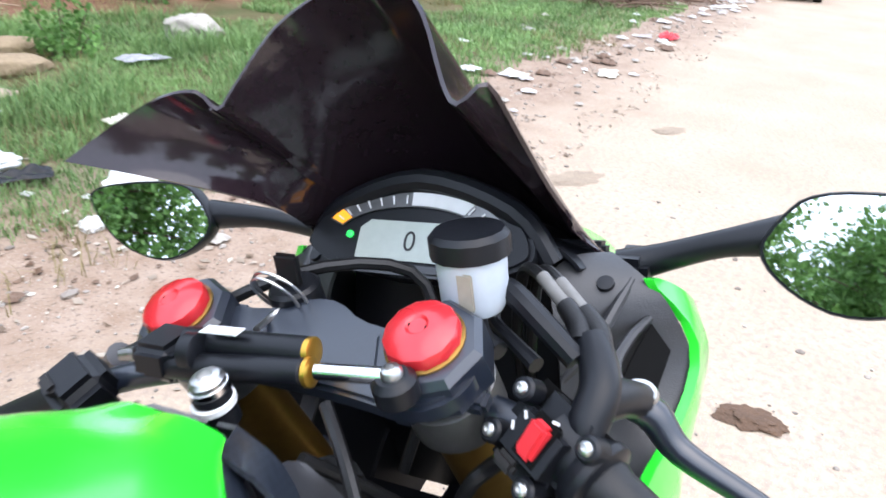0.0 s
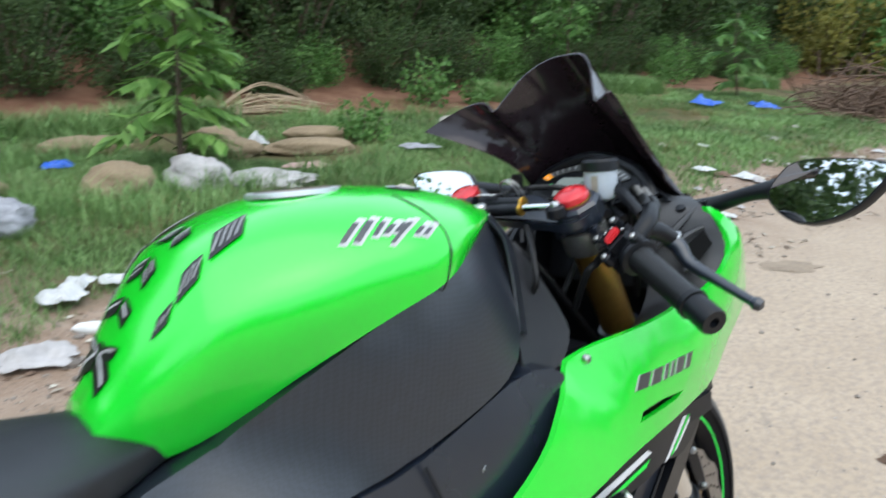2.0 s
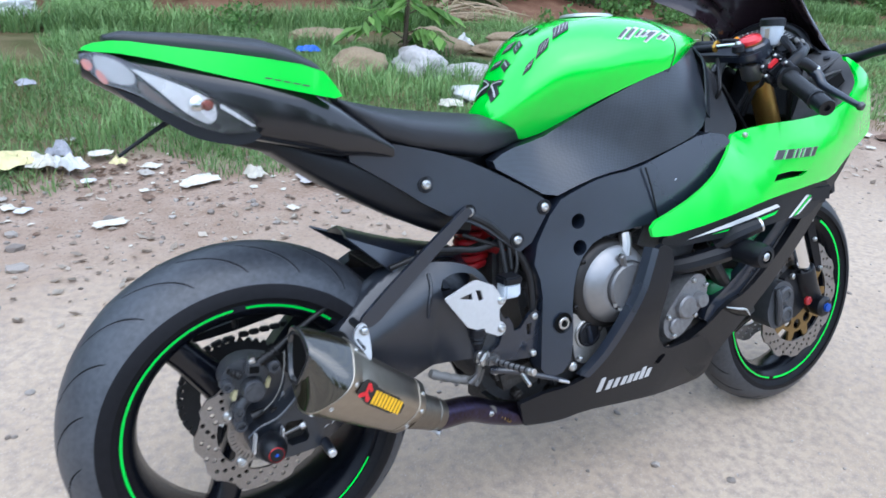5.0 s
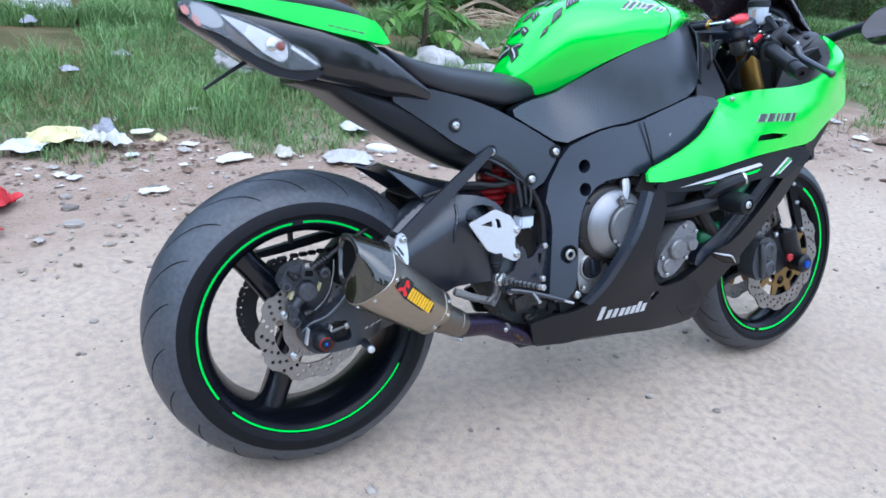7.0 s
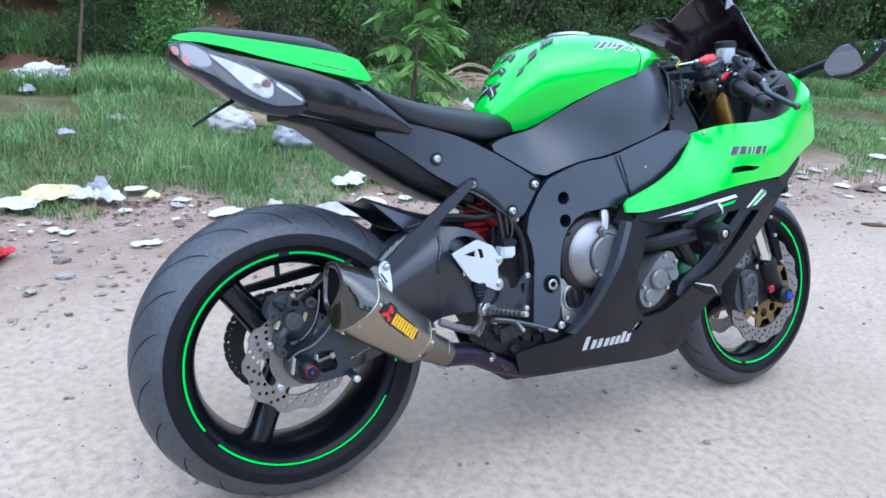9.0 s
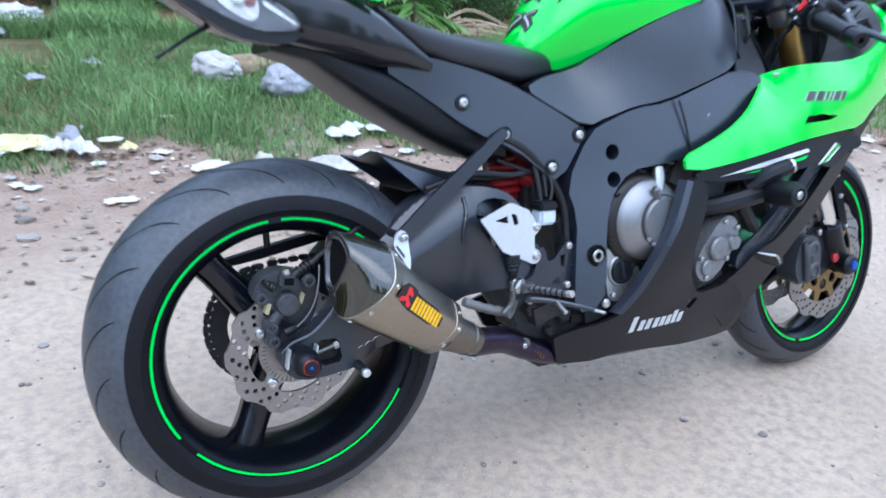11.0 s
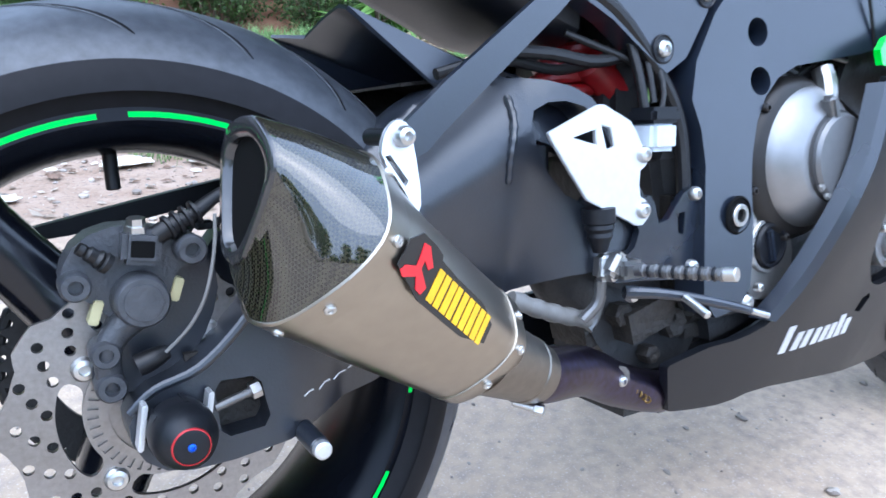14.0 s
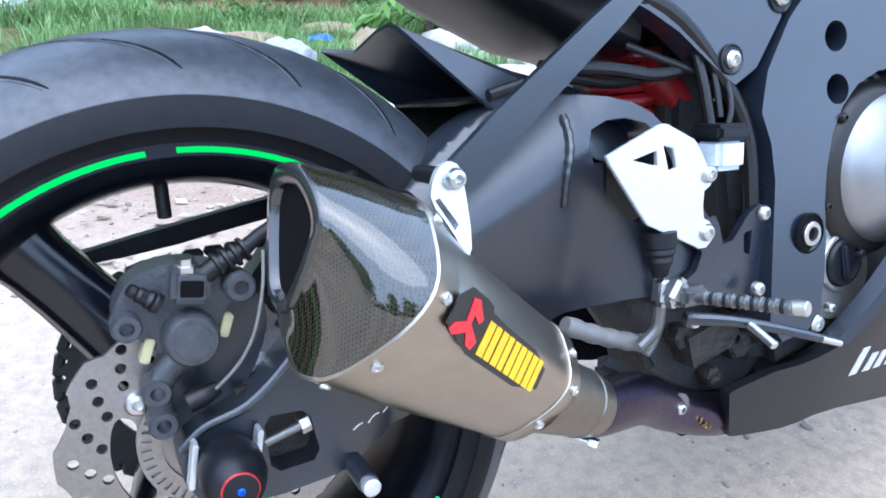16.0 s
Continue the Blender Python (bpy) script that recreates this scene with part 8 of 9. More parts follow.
def tree(name, label, h, trunk_r, crown_r, base, n_limb, leaf, per, material, bend=0.1, seed=0):
    """A trunk that tapers, forking limbs and a leafy crown."""
    r = np.random.default_rng(seed + 50)
    top = Vector((bend * r.uniform(-1, 1) * h, bend * r.uniform(-1, 1) * h, h * 0.92))
    tr = bmesh.new()
    mid = top * 0.5 + Vector((bend * 0.3, -bend * 0.2, 0))
    tube([(0, 0, -0.1), mid * 0.5, mid, mid.lerp(top, 0.6), top], [trunk_r * 1.3, trunk_r, trunk_r * 0.7, trunk_r * 0.45, trunk_r * 0.15], tr, 8)
    clumps = []
    for i in range(n_limb):
        t = base + (1 - base) * (i + r.uniform(0, 0.8)) / n_limb
        s = (mid * (t / 0.5) if t < 0.5 else mid.lerp(top, (t - 0.5) / 0.5))
        a = i * 2.4 + r.uniform(-0.5, 0.5)
        ln = crown_r * r.uniform(0.55, 1.1) * (1.15 - 0.6 * abs(t - 0.6))
        e = s + Vector((math.cos(a) * ln, math.sin(a) * ln, ln * r.uniform(0.05, 0.6)))
        m_ = s.lerp(e, 0.5) + Vector((0, 0, 0.06 * ln))
        tube([s, m_, e], [trunk_r * 0.4, trunk_r * 0.25, trunk_r * 0.08], tr, 6, 2)
        for k in (0.45, 0.75, 1.0):
            q = s.lerp(e, k)
            clumps.append((q.x + r.normal(0, 0.05 * crown_r), q.y + r.normal(0, 0.05 * crown_r), q.z + r.normal(0, 0.05 * crown_r), crown_r * r.uniform(0.18, 0.34)))
    ob = tagged(new(name), label, "tree" if "tree" in name else "bush")
    part("trunk", tr, BARK, ob)
    me = leaves_mesh(clumps, leaf, per, 1.25)
    me.materials.append(material)
    c = new("crown", me)
    c.parent = ob
    return ob


def bush(label, w, h, n, leaf, per, material, seed):
    """Many stems from the ground, leafy all over."""
    r = np.random.default_rng(seed)
    st, clumps = bmesh.new(), []
    for i in range(n):
        a, d = r.uniform(0, 6.283), w * math.sqrt(r.uniform(0, 1))
        e = Vector((math.cos(a) * d, math.sin(a) * d, h * r.uniform(0.35, 1.0) * (1 - 0.35 * (d / w) ** 2)))
        s = Vector((e.x * 0.35, e.y * 0.35, -0.05))
        if i % 3 == 0:
            tube([s, s.lerp(e, 0.5) + Vector((0, 0, 0.08 * h)), e], [0.03 * h / 2, 0.018 * h / 2, 0.006], st, 5, 1)
        for k in (0.4, 0.7, 1.0):
            q = s.lerp(e, k)
            clumps.append((q.x, q.y, max(q.z, 0.05), w * r.uniform(0.10, 0.22)))
    ob = tagged(new("bush"), label, "bush")
    part("stem", st, BARK, ob)
    me = leaves_mesh(clumps, leaf, per, 1.2)
    me.materials.append(material)
    c = new("crown", me)
    c.parent = ob
    return ob


def put(ob, x, y, turn=0, size=1.0, dz=0.0):
    ob.matrix_world = Matrix.Translation((x, y, hgt(x, y) + dz)) @ Matrix.Rotation(radians(turn), 4, 'Z') @ Matrix.Diagonal((size, size, size, 1))
    return ob


big = [bush("dense dark green thicket on the bank", 1.5, 2.6, 90, 0.085, 30, LEAFD, 1), bush("dense mid-green thicket with lighter leaves", 1.4, 2.2, 80, 0.09, 30, LEAFM, 2), bush("tall dark leafy thicket on the bank", 1.5, 3.0, 95, 0.08, 30, LEAFD, 3), bush("thicket with sunlight painted into its yellow leaf colour", 1.5, 2.6, 70, 0.10, 26, LEAFY, 4)]
row = []
for i in range(-5, 13):
    row.append((0.4 + 1.75 * i + 0.5 * math.sin(i * 2.1), 8.75 + 0.35 * math.sin(i * 1.7) + 0.05 * i, 0.55 + 0.2 * abs(math.sin(i * 2.9)), (0, 0, 1, 2)[i % 4]))
for i in range(-5, 14):
    row.append((0.8 + 2.1 * i, 10.2 + 0.5 * math.sin(i * 2.3), 1.15 + 0.25 * abs(math.sin(i * 1.3)), (2, 0)[i % 2]))
for i in range(-4, 12):
    row.append((0.5 + 2.8 * i, 12.0 + 0.6 * math.sin(i * 1.9), 1.9 + 0.3 * abs(math.sin(i * 1.1)), (0, 2)[i % 2]))
for i in range(9):
    row.append((22 + 1.6 * i, 7.6 - 1.1 * i, 1.1 + 0.3 * (i % 3), (3, 1, 0, 3)[i % 4]))
for i in range(9):
    row.append((30 + 1.5 * i, 9 - 3.4 * i, 2.2 + 0.4 * (i % 2), (2, 3, 0)[i % 3]))
for i in range(27):
    x = -5.5 + 0.95 * i + 0.3 * math.sin(i * 5.1)
    if not -0.9 < x < -0.1:
        row.append((x, 7.85 + 0.2 * math.sin(i * 2.7), 0.31 + 0.12 * abs(math.sin(i * 3.7)), (1, 0, 1, 2, 0)[i % 5]))
used = set()
for i, (x, y, sc, k) in enumerate(row):
    m_ = Matrix.Translation((x, y, hgt(x, y) - 0.12)) @ Matrix.Rotation(i * 1.9, 4, 'Z')
    if k not in used:
        used.add(k)
        big[k].matrix_world = m_ @ Matrix.Diagonal((sc, sc, sc, 1))
    else:
        c = copy_thing(big[k], m_)
        c.scale = (sc, sc, sc)

# trees behind the camera and beside the road, that the mirrors and polished parts show
tall = tree("tree", "tall leafy roadside tree with dark green crown", 8.0, 0.16, 3.0, 0.16, 34, 0.22, 110, LEAFM, 0.05, 1)
put(tall, -17.0, 4.0, 0)
for x, y, a, s in ((-21, -4.5, 70, 0.60), (-17.0, -10.0, 150, 0.55), (-22, 9.5, 220, 0.68), (-11.5, -15.5, 65, 0.58), (-6.5, -17.0, 330, 0.66), (-1.0, -16.5, 30, 0.58), (3.6, -17.0, 250, 0.46), (8.5, -17.0, 300, 0.38),
                   (14.0, -16.5, 110, 0.40), (19.0, -16.0, 15, 0.55), (24, -13.0, 200, 0.62), (29, -9.0, 170, 0.6), (-25, 1.0, 40, 0.75), (-14.5, -1.5, 35, 0.48), (-15.5, -6.5, 95, 0.52), (-18.5, 1.0, 310, 0.64), (-19.5, -9.0, 20, 0.62), (-7.2, 6.2, 90, 0.42), (-9.6, 4.2, 160, 0.50), (-13.5, 12.0, 10, 0.61), (-14.0, 7.0, 250, 0.48)):
    c = copy_thing(tall, Matrix.Translation((x, y, hgt(x, y))) @ Matrix.Rotation(radians(a), 4, 'Z'))
    c.scale = (s, s, s)
for i in range(15):
    x, y = -17 + 3.0 * i, -12.6 + 0.8 * math.sin(i * 2.2)
    c = copy_thing(big[(0, 1, 2)[i % 3]], Matrix.Translation((x, y, hgt(x, y) - 0.12)) @ Matrix.Rotation(i * 1.3, 4, 'Z'))
    c.scale = (1.25, 1.25, 0.55 + 0.15 * (i % 3))

# saplings
def sapling(label, h, seed, leaf=0.13, limbs=12, bare=0.35, crown=0.5, material=None):
    """A thin stem with long drooping leaves on arching side stalks."""
    r = np.random.default_rng(seed)
    st = bmesh.new()
    top = Vector((0.06 * h * r.normal(), 0.06 * h * r.normal(), h))
    mid = top * 0.5 + Vector((0.05 * h, 0.02 * h, 0))
    tube([(0, 0, -0.05), mid * 0.5, mid, mid.lerp(top, 0.5), top], [0.022, 0.018, 0.014, 0.010, 0.004], st, 7)
    vs, fs, twigs = [], [], []
    for i in range(limbs):
        t = bare + (1 - bare) * (i + 0.5 * r.uniform()) / limbs
        s = mid * (t / 0.5) if t < 0.5 else mid.lerp(top, (t - 0.5) / 0.5)
        a = i * 2.4 + r.uniform(-0.4, 0.4)
        ln = crown * h * r.uniform(0.4, 0.75) * (1.1 - 0.5 * t)
        d = Vector((math.cos(a), math.sin(a), 0))
        pts = [s, s + d * ln * 0.5 + Vector((0, 0, 0.22 * ln)), s + d * ln + Vector((0, 0, 0.05 * ln))]
        twigs.append(tube(pts, [0.006, 0.004, 0.002], None, 5, 2))
        for k in range(9):
            q = pts[0].lerp(pts[2], 0.25 + 0.75 * k / 8) + Vector((0, 0, 0.2 * ln * math.sin(math.pi * (0.25 + 0.75 * k / 8))))
            for side in (-1, 1):
                u = (d * 0.45 + Vector((-d.y, d.x, 0)) * side * 0.8 + Vector((0, 0, -0.35 + 0.2 * r.normal()))).normalized()
                w = u.cross(Vector((0, 0, 1))).normalized()
                sz = leaf * r.uniform(0.7, 1.25)
                b = len(vs)
                vs += [tuple(q), tuple(q + u * sz * 0.45 + w * sz * 0.2), tuple(q + u * sz + Vector((0, 0, -0.1 * sz))), tuple(q + u * sz * 0.45 - w * sz * 0.2)]
                fs += [(b, b + 1, b + 2), (b, b + 2, b + 3)]
    ob = tagged(new("sapling"), label, "tree")
    part("stem", st, BARK, ob)
    for b_ in twigs:
        part("branch", b_, BARK, ob)
    me = bpy.data.meshes.new("crown")
    me.from_pydata(vs, [], fs)
    me.materials.append(material or LEAFM)
    c = new("crown", me)
    c.parent = ob
    return ob


put(sapling("young green sapling rising among sandbags", 1.7, 1, 0.18, 32, 0.08, 0.38, LEAFB), 2.24, 4.22, 20)
put(sapling("slender young tree on the red bank", 2.1, 2, 0.22, 13, 0.38, 0.55), 9.80, 7.0, 80)
put(sapling("small green sapling by blue plastic", 1.35, 3, 0.22, 13, 0.12, 0.5), 12.2, 5.3, 140)
put(sapling("thin bare-stemmed sapling in the grass", 1.5, 6, 0.16, 6, 0.6, 0.35), -0.2, 7.2, 10)
shrub = bush("small sparse green shrub on the verge", 0.34, 0.50, 17, 0.055, 9, LEAFM, 11)
put(shrub, 3.98, 4.55, 0, 0.85)
for x, y, a, s in ((6.53, 6.58, 120, 1.25), (1.3, 5.6, 80, 0.7), (13.2, 7.2, 40, 1.2), (7.3, 6.5, 90, 0.8)):
    c = copy_thing(shrub, Matrix.Translation((x, y, hgt(x, y))) @ Matrix.Rotation(radians(a), 4, 'Z'))
    c.scale = (s, s, s)

# sandbags, sacks and rubbish
BURLAP = mat("dusty_burlap", (0.31, 0.225, 0.135), 0.9, vary=0.18, scale=14, bump=0.5, bscale=120, second=(0.40, 0.30, 0.19))
SACK = mat("faded_white_sack", (0.52, 0.49, 0.48), 0.75, vary=0.15, scale=10, bump=0.5, bscale=40)
PLAS = mat("crumpled_white_plastic", (0.66, 0.66, 0.65), 0.45, vary=0.12, scale=12, bump=0.5, bscale=30)
GREYP = mat("grey_plastic_bag", (0.36, 0.36, 0.39), 0.4, vary=0.25, scale=16, bump=0.7, bscale=26)
FOAM = mat("white_foam", (0.85, 0.85, 0.83), 0.7, vary=0.05, scale=20, bump=0.2, bscale=80)
PAPER = mat("dirty_paper", (0.66, 0.62, 0.52), 0.8, vary=0.2, scale=14)
YELP = mat("pale_yellow_plastic", (0.74, 0.65, 0.32), 0.5, vary=0.2, scale=9, bump=0.5, bscale=40)
PINKP = mat("pinkish_faded_cloth", (0.60, 0.40, 0.36), 0.8, vary=0.2, scale=9, bump=0.5, bscale=40)
BLUEP = mat("blue_plastic_sheet", (0.02, 0.13, 0.62), 0.4, vary=0.2, scale=9, bump=0.5, bscale=40)
REDC = mat("red_plastic_cloth", (0.62, 0.02, 0.03), 0.5, vary=0.2, scale=9, bump=0.5, bscale=40)
STONE = mat("pale_stone", (0.44, 0.40, 0.35), 0.85, vary=0.2, scale=20, bump=0.4, bscale=70)
TWIG = mat("dry_brown_twig", (0.17, 0.10, 0.065), 0.85, vary=0.3, scale=8, second=(0.26, 0.17, 0.12))
STRAW = mat("pale_dry_stalk", (0.46, 0.36, 0.22), 0.85, vary=0.2, scale=8)


def lump(name, label, category, x, y, size, turn, material, seed, rough=0.25, freq=2.0, sink=0.2, group=""):
    ob = tagged(part(name, blob((0, 0, 0), size, seed, rough, 4, freq), material, None, smooth=60), label, category, group)
    ob.matrix_world = Matrix.Translation((x, y, hgt(x, y) + size[2] * (1 - 2 * sink) * 0.9)) @ Matrix.Rotation(radians(turn), 4, 'Z')
    return ob


for i, (x, y, l, w, h, a) in enumerate(((1.71, 3.84, 0.24, 0.17, 0.13, 25), (1.93, 5.27, 0.32, 0.16, 0.09, 5), (0.92, 3.92, 0.24, 0.13, 0.085, 10), (2.88, 5.04, 0.20, 0.16, 0.12, 0), (3.39, 4.46, 0.36, 0.15, 0.085, -20), (3.81, 4.96, 0.30, 0.15, 0.085, -20), (2.75, 4.68, 0.30, 0.17, 0.11, -25))):
    lump("sandbag", "dusty beige burlap sandbag lying in the grass", "sandbag", x, y, (l, w, h), a, BURLAP, i + 1, 0.16, 1.3, 0.2, "sandbags on the verge")
lump("sack", "crumpled grey plastic bag in the grass", "plastic bag", 0.98, 3.31, (0.16, 0.12, 0.11), 10, GREYP, 21, 0.20, 2.2)
lump("sack", "pale sack lying against sandbags", "sack", 2.20, 3.84, (0.22, 0.14, 0.14), -55, SACK, 22, 0.25, 1.8)
lump("sack", "half-flat whitish sack on the grass", "sack", 2.58, 3.64, (0.30, 0.17, 0.075), -25, SACK, 23, 0.3, 1.8)
lump("sack", "flattened white sack on the grass", "sack", 2.29, 2.98, (0.27, 0.13, 0.065), -30, PLAS, 24, 0.22, 1.8)
lump("rock", "pale rounded rock in the grass", "rock", 5.14, 4.54, (0.22, 0.17, 0.13), -20, STONE, 25, 0.3, 1.6)
lump("foam_block", "broken white foam lump by the road", "foam", 2.67, 2.32, (0.125, 0.09, 0.085), 10, FOAM, 26, 0.3, 2.2)
lump("foam_block", "white foam scrap on the dirt", "foam", 2.38, 2.20, (0.05, 0.04, 0.03), 10, FOAM, 27, 0.3, 2.2)
lump("foam_block", "white foam roll on the dirt edge", "foam", 1.05, 2.15, (0.085, 0.028, 0.028), -35, FOAM, 28, 0.06, 1.5)
lump("sack", "crumpled pale sack in the grass", "sack", 0.66, 3.80, (0.17, 0.10, 0.10), -40, SACK, 29, 0.28, 2.0)
lump("sack", "white rubbish heap on the bank", "rubbish", -0.52, 6.75, (0.24, 0.13, 0.10), 5, PLAS, 30, 0.4, 2.4)


def scrap(name, label, x, y, w, l, h, turn, material, seed, group="", tilt=0.0):
    """A crumpled sheet with a ragged outline."""
    rows = []
    for j in range(16):
        r_ = []
        for i in range(16):
            u, v = i / 15 * 2 - 1, j / 15 * 2 - 1
            k = max(abs(u), abs(v))
            d = math.hypot(u, v) or 1
            rag = 1 - (0.45 * abs(noise.noise(Vector((u / d * 1.4 + seed, v / d * 1.4, seed * 0.7)))) + 0.16 * abs(noise.noise(Vector((u / d * 4.0 + seed, v / d * 4.0, 3.0))))) * k
            z = noise.fractal(Vector((u * 1.1 + seed * 5, v * 1.1, seed)), 0.9, 2.0, 2) + 0.30 * abs(noise.noise(Vector((u * 3.2, v * 3.2 + seed, 7.0))))
            r_.append((u * w * rag * (k / d if d > k else 1) ** 0.5, v * l * rag, h * (0.42 + z * 0.6) * (1 - 0.72 * k ** 3)))
        rows.append(r_)
    ob = part(name, sheet(rows, 0.0025), material, None, smooth=40)
    tagged(ob, label, "litter", group)
    ob.matrix_world = Matrix.Translation((x, y, hgt(x, y) + 0.012 + (0.02 if y > 2.3 else 0))) @ Matrix.Rotation(radians(turn), 4, 'Z') @ Matrix.Rotation(radians(tilt), 4, 'X')
    return ob


for i, (x, y, w, l, h, a, mt, lb) in enumerate((
        (1.01, 2.43, 0.09, 0.08, 0.07, 20, PLAS, "torn white plastic sheet in the grass"), (1.28, 2.49, 0.12, 0.07, 0.05, -20, PLAS, "white plastic sheet in the grass"),
        (1.50, 2.23, 0.16, 0.10, 0.05, -25, PINKP, "pinkish faded cloth on the dirt"), (3.15, 4.86, 0.10, 0.08, 0.16, 10, PLAS, "bright white paper on sandbags"),
        (1.57, 4.56, 0.11, 0.08, 0.08, -10, BLUEP, "blue and white packet on the grass"), (3.55, 2.4, 0.16, 0.1, 0.06, 20, PLAS, "white plastic scrap by the road"),
        (1.97, 2.91, 0.10, 0.08, 0.05, 60, PAPER, "dirty beige paper in the grass"), (9.45, 1.65, 0.22, 0.12, 0.10, 10, REDC, "red plastic scrap at the road edge"),
        (10.3, 4.85, 0.30, 0.22, 0.16, 10, BLUEP, "blue plastic sheet on the grass"), (11.0, 4.3, 0.26, 0.2, 0.16, 40, BLUEP, "blue plastic scrap on the grass"),
        (6.9, 1.58, 0.22, 0.09, 0.02, 15, PAPER, "pale paper on the road"), (6.15, 2.15, 0.14, 0.1, 0.05, 0, PLAS, "white scrap on the dirt edge"),
        (-0.46, 2.45, 0.14, 0.10, 0.08, 15, YELP, "pale yellow plastic sheet on the dirt"), (-0.60, 2.34, 0.10, 0.09, 0.05, 70, PLAS, "white plastic on the dirt edge"),
        (-0.23, 2.36, 0.065, 0.09, 0.10, 30, PLAS, "crumpled white plastic on the dirt"), (-0.33, 2.42, 0.08, 0.07, 0.07, 80, PAPER, "crumpled cream paper on the dirt"), (-0.26, 2.52, 0.06, 0.05, 0.10, 10, GREYP, "pale grey plastic scrap at the grass edge"), (-0.09, 2.50, 0.06, 0.04, 0.02, 10, PAPER, "dirty flat paper at the grass edge"), (-0.03, 2.36, 0.04, 0.035, 0.05, 35, YELP, "small brown and yellow wrapper on the dirt"), (-0.77, 1.50, 0.11, 0.14, 0.17, 20, REDC, "crumpled red cloth on the ground"),
        (-0.70, 1.72, 0.10, 0.09, 0.15, 60, REDC, "red cloth scrap on the ground"), (0.27, 2.12, 0.11, 0.06, 0.03, 20, PAPER, "dirty paper litter on the dirt"),
        (0.53, 2.12, 0.05, 0.05, 0.07, 20, PAPER, "small beige cup on the dirt"), (1.10, 2.52, 0.08, 0.05, 0.07, 50, PLAS, "white paper scrap standing in grass"),
        (0.82, 2.02, 0.14, 0.10, 0.07, -10, SACK, "pale flattened sack on the dirt"), (-0.12, 1.76, 0.075, 0.035, 0.015, 10, PAPER, "flat paper scrap on the sand"),
        (-0.38, 3.66, 0.06, 0.06, 0.05, 10, GREYP, "small grey plastic scrap in grass"), (-0.05, 4.25, 0.07, 0.06, 0.05, 10, GREYP, "small pale plastic scrap in grass"), (-0.64, 5.9, 0.08, 0.06, 0.10, 10, GREYP, "pale plastic scrap in tall grass"),
        (3.27, 3.10, 0.10, 0.08, 0.05, 0, PAPER, "beige paper scrap in the grass"), (4.30, 4.14, 0.20, 0.1, 0.05, -10, GREYP, "grey plastic strip in grass"), (3.04, 3.91, 0.20, 0.07, 0.05, -20, PINKP, "pink faded cloth strip on grass"), (5.9, 2.4, 0.10, 0.08, 0.05, 0, PLAS, "white scrap at the grass edge"), (1.75, 2.35, 0.10, 0.06, 0.02, 40, GREYP, "dark grey plastic on the dirt"), (2.46, 2.72, 0.13, 0.06, 0.07, -30, BLACK, "crumpled black cloth in the grass"))):
    scrap("litter", lb, x, y, w, l, h, a, mt, i + 1)
base = [scrap("litter", "small pale scrap of litter along the verge", -2.5 + 0.3 * k, 2.1, 0.055, 0.04, 0.03, 40 * k, m_, 60 + k, "scraps along the verge") for k, m_ in enumerate((PAPER, PLAS, STONE, TWIG, SACK))]
lr = np.random.default_rng(5)
for i in range(175):
    x = lr.uniform(-2.5, 17)
    y = 2.05 + lr.normal(0, 0.22) + (0.9 if i % 7 == 0 else 0) - (0.02 * x)
    c = copy_thing(base[i % 5], Matrix.Translation((x, y, hgt(x, y) + 0.012)) @ Matrix.Rotation(lr.uniform(0, 6.28), 4, 'Z'))
    s = lr.uniform(0.4, 1.0) * (1 + 0.09 * max(x, 0))
    c.scale = (s, s, s)

# pebbles and clods on the sand
pv, pf = [], []
ico = bmesh.new()
bmesh.ops.create_icosphere(ico, subdivisions=1, radius=1)
iv, jf = [v.co.copy() for v in ico.verts], [[v.index for v in f.verts] for f in ico.faces]
ico.free()
for i in range(5200):
    near = i < 3600
    x, y = (lr.uniform(-2.2, 4.5), lr.uniform(-2.2, 2.2)) if near else (lr.uniform(-2, 14), 1.9 + lr.normal(0, 0.3))
    s = min(0.012 if near else 0.03, 0.0022 * math.exp(lr.exponential(0.42)) * (1 if near else 2.4))
    k = len(pv)
    sq = (lr.uniform(0.7, 1.4), lr.uniform(0.7, 1.4), lr.uniform(0.4, 0.8))
    z = hgt(x, y) + s * 0.2
    for v in iv:
        j_ = lr.uniform(0.8, 1.2)
        pv.append((x + v.x * s * sq[0] * j_, y + v.y * s * sq[1] * j_, z + v.z * s * sq[2] * j_))
    pf += [tuple(k + a for a in f) for f in jf]
pm = bpy.data.meshes.new("pebbles")
pm.from_pydata(pv, [], pf)
pm.materials.append(leaf_mat("mixed_pebble", (0.28, 0.235, 0.20), (0.58, 0.52, 0.46), 0.85))
tagged(new("pebbles", pm), "scattered pebbles and clods on the sand", "pebbles", kind="stuff")
DUNG = mat("brown_damp_clod", (0.13, 0.075, 0.045), 0.9, vary=0.3, scale=40, bump=0.6, bscale=90)
lump("clod", "flat brown clod of mud on the sand", "clod", 2.62, -0.13, (0.085, 0.05, 0.012), 100, DUNG, 41, 0.35, 2.2, 0.3)
STAIN = mat("damp_sand_stain", (0.33, 0.255, 0.185), 0.9, vary=0.2, scale=30, bump=0.4, bscale=90)
lump("clod", "dark dry pod lying on the sand", "clod", 3.80, 1.08, (0.075, 0.022, 0.012), 150, DUNG, 42, 0.2, 1.6, 0.2)
for x, y, w, l, a, k in ((4.18, 0.93, 0.17, 0.085, 155, 43), (5.46, 0.74, 0.12, 0.07, 150, 45)):
    lump("stain", "faint damp brown stain on the sandy road", "stain", x, y, (w, l, 0.006), a, STAIN, k, 0.4, 2.2, 0.42)
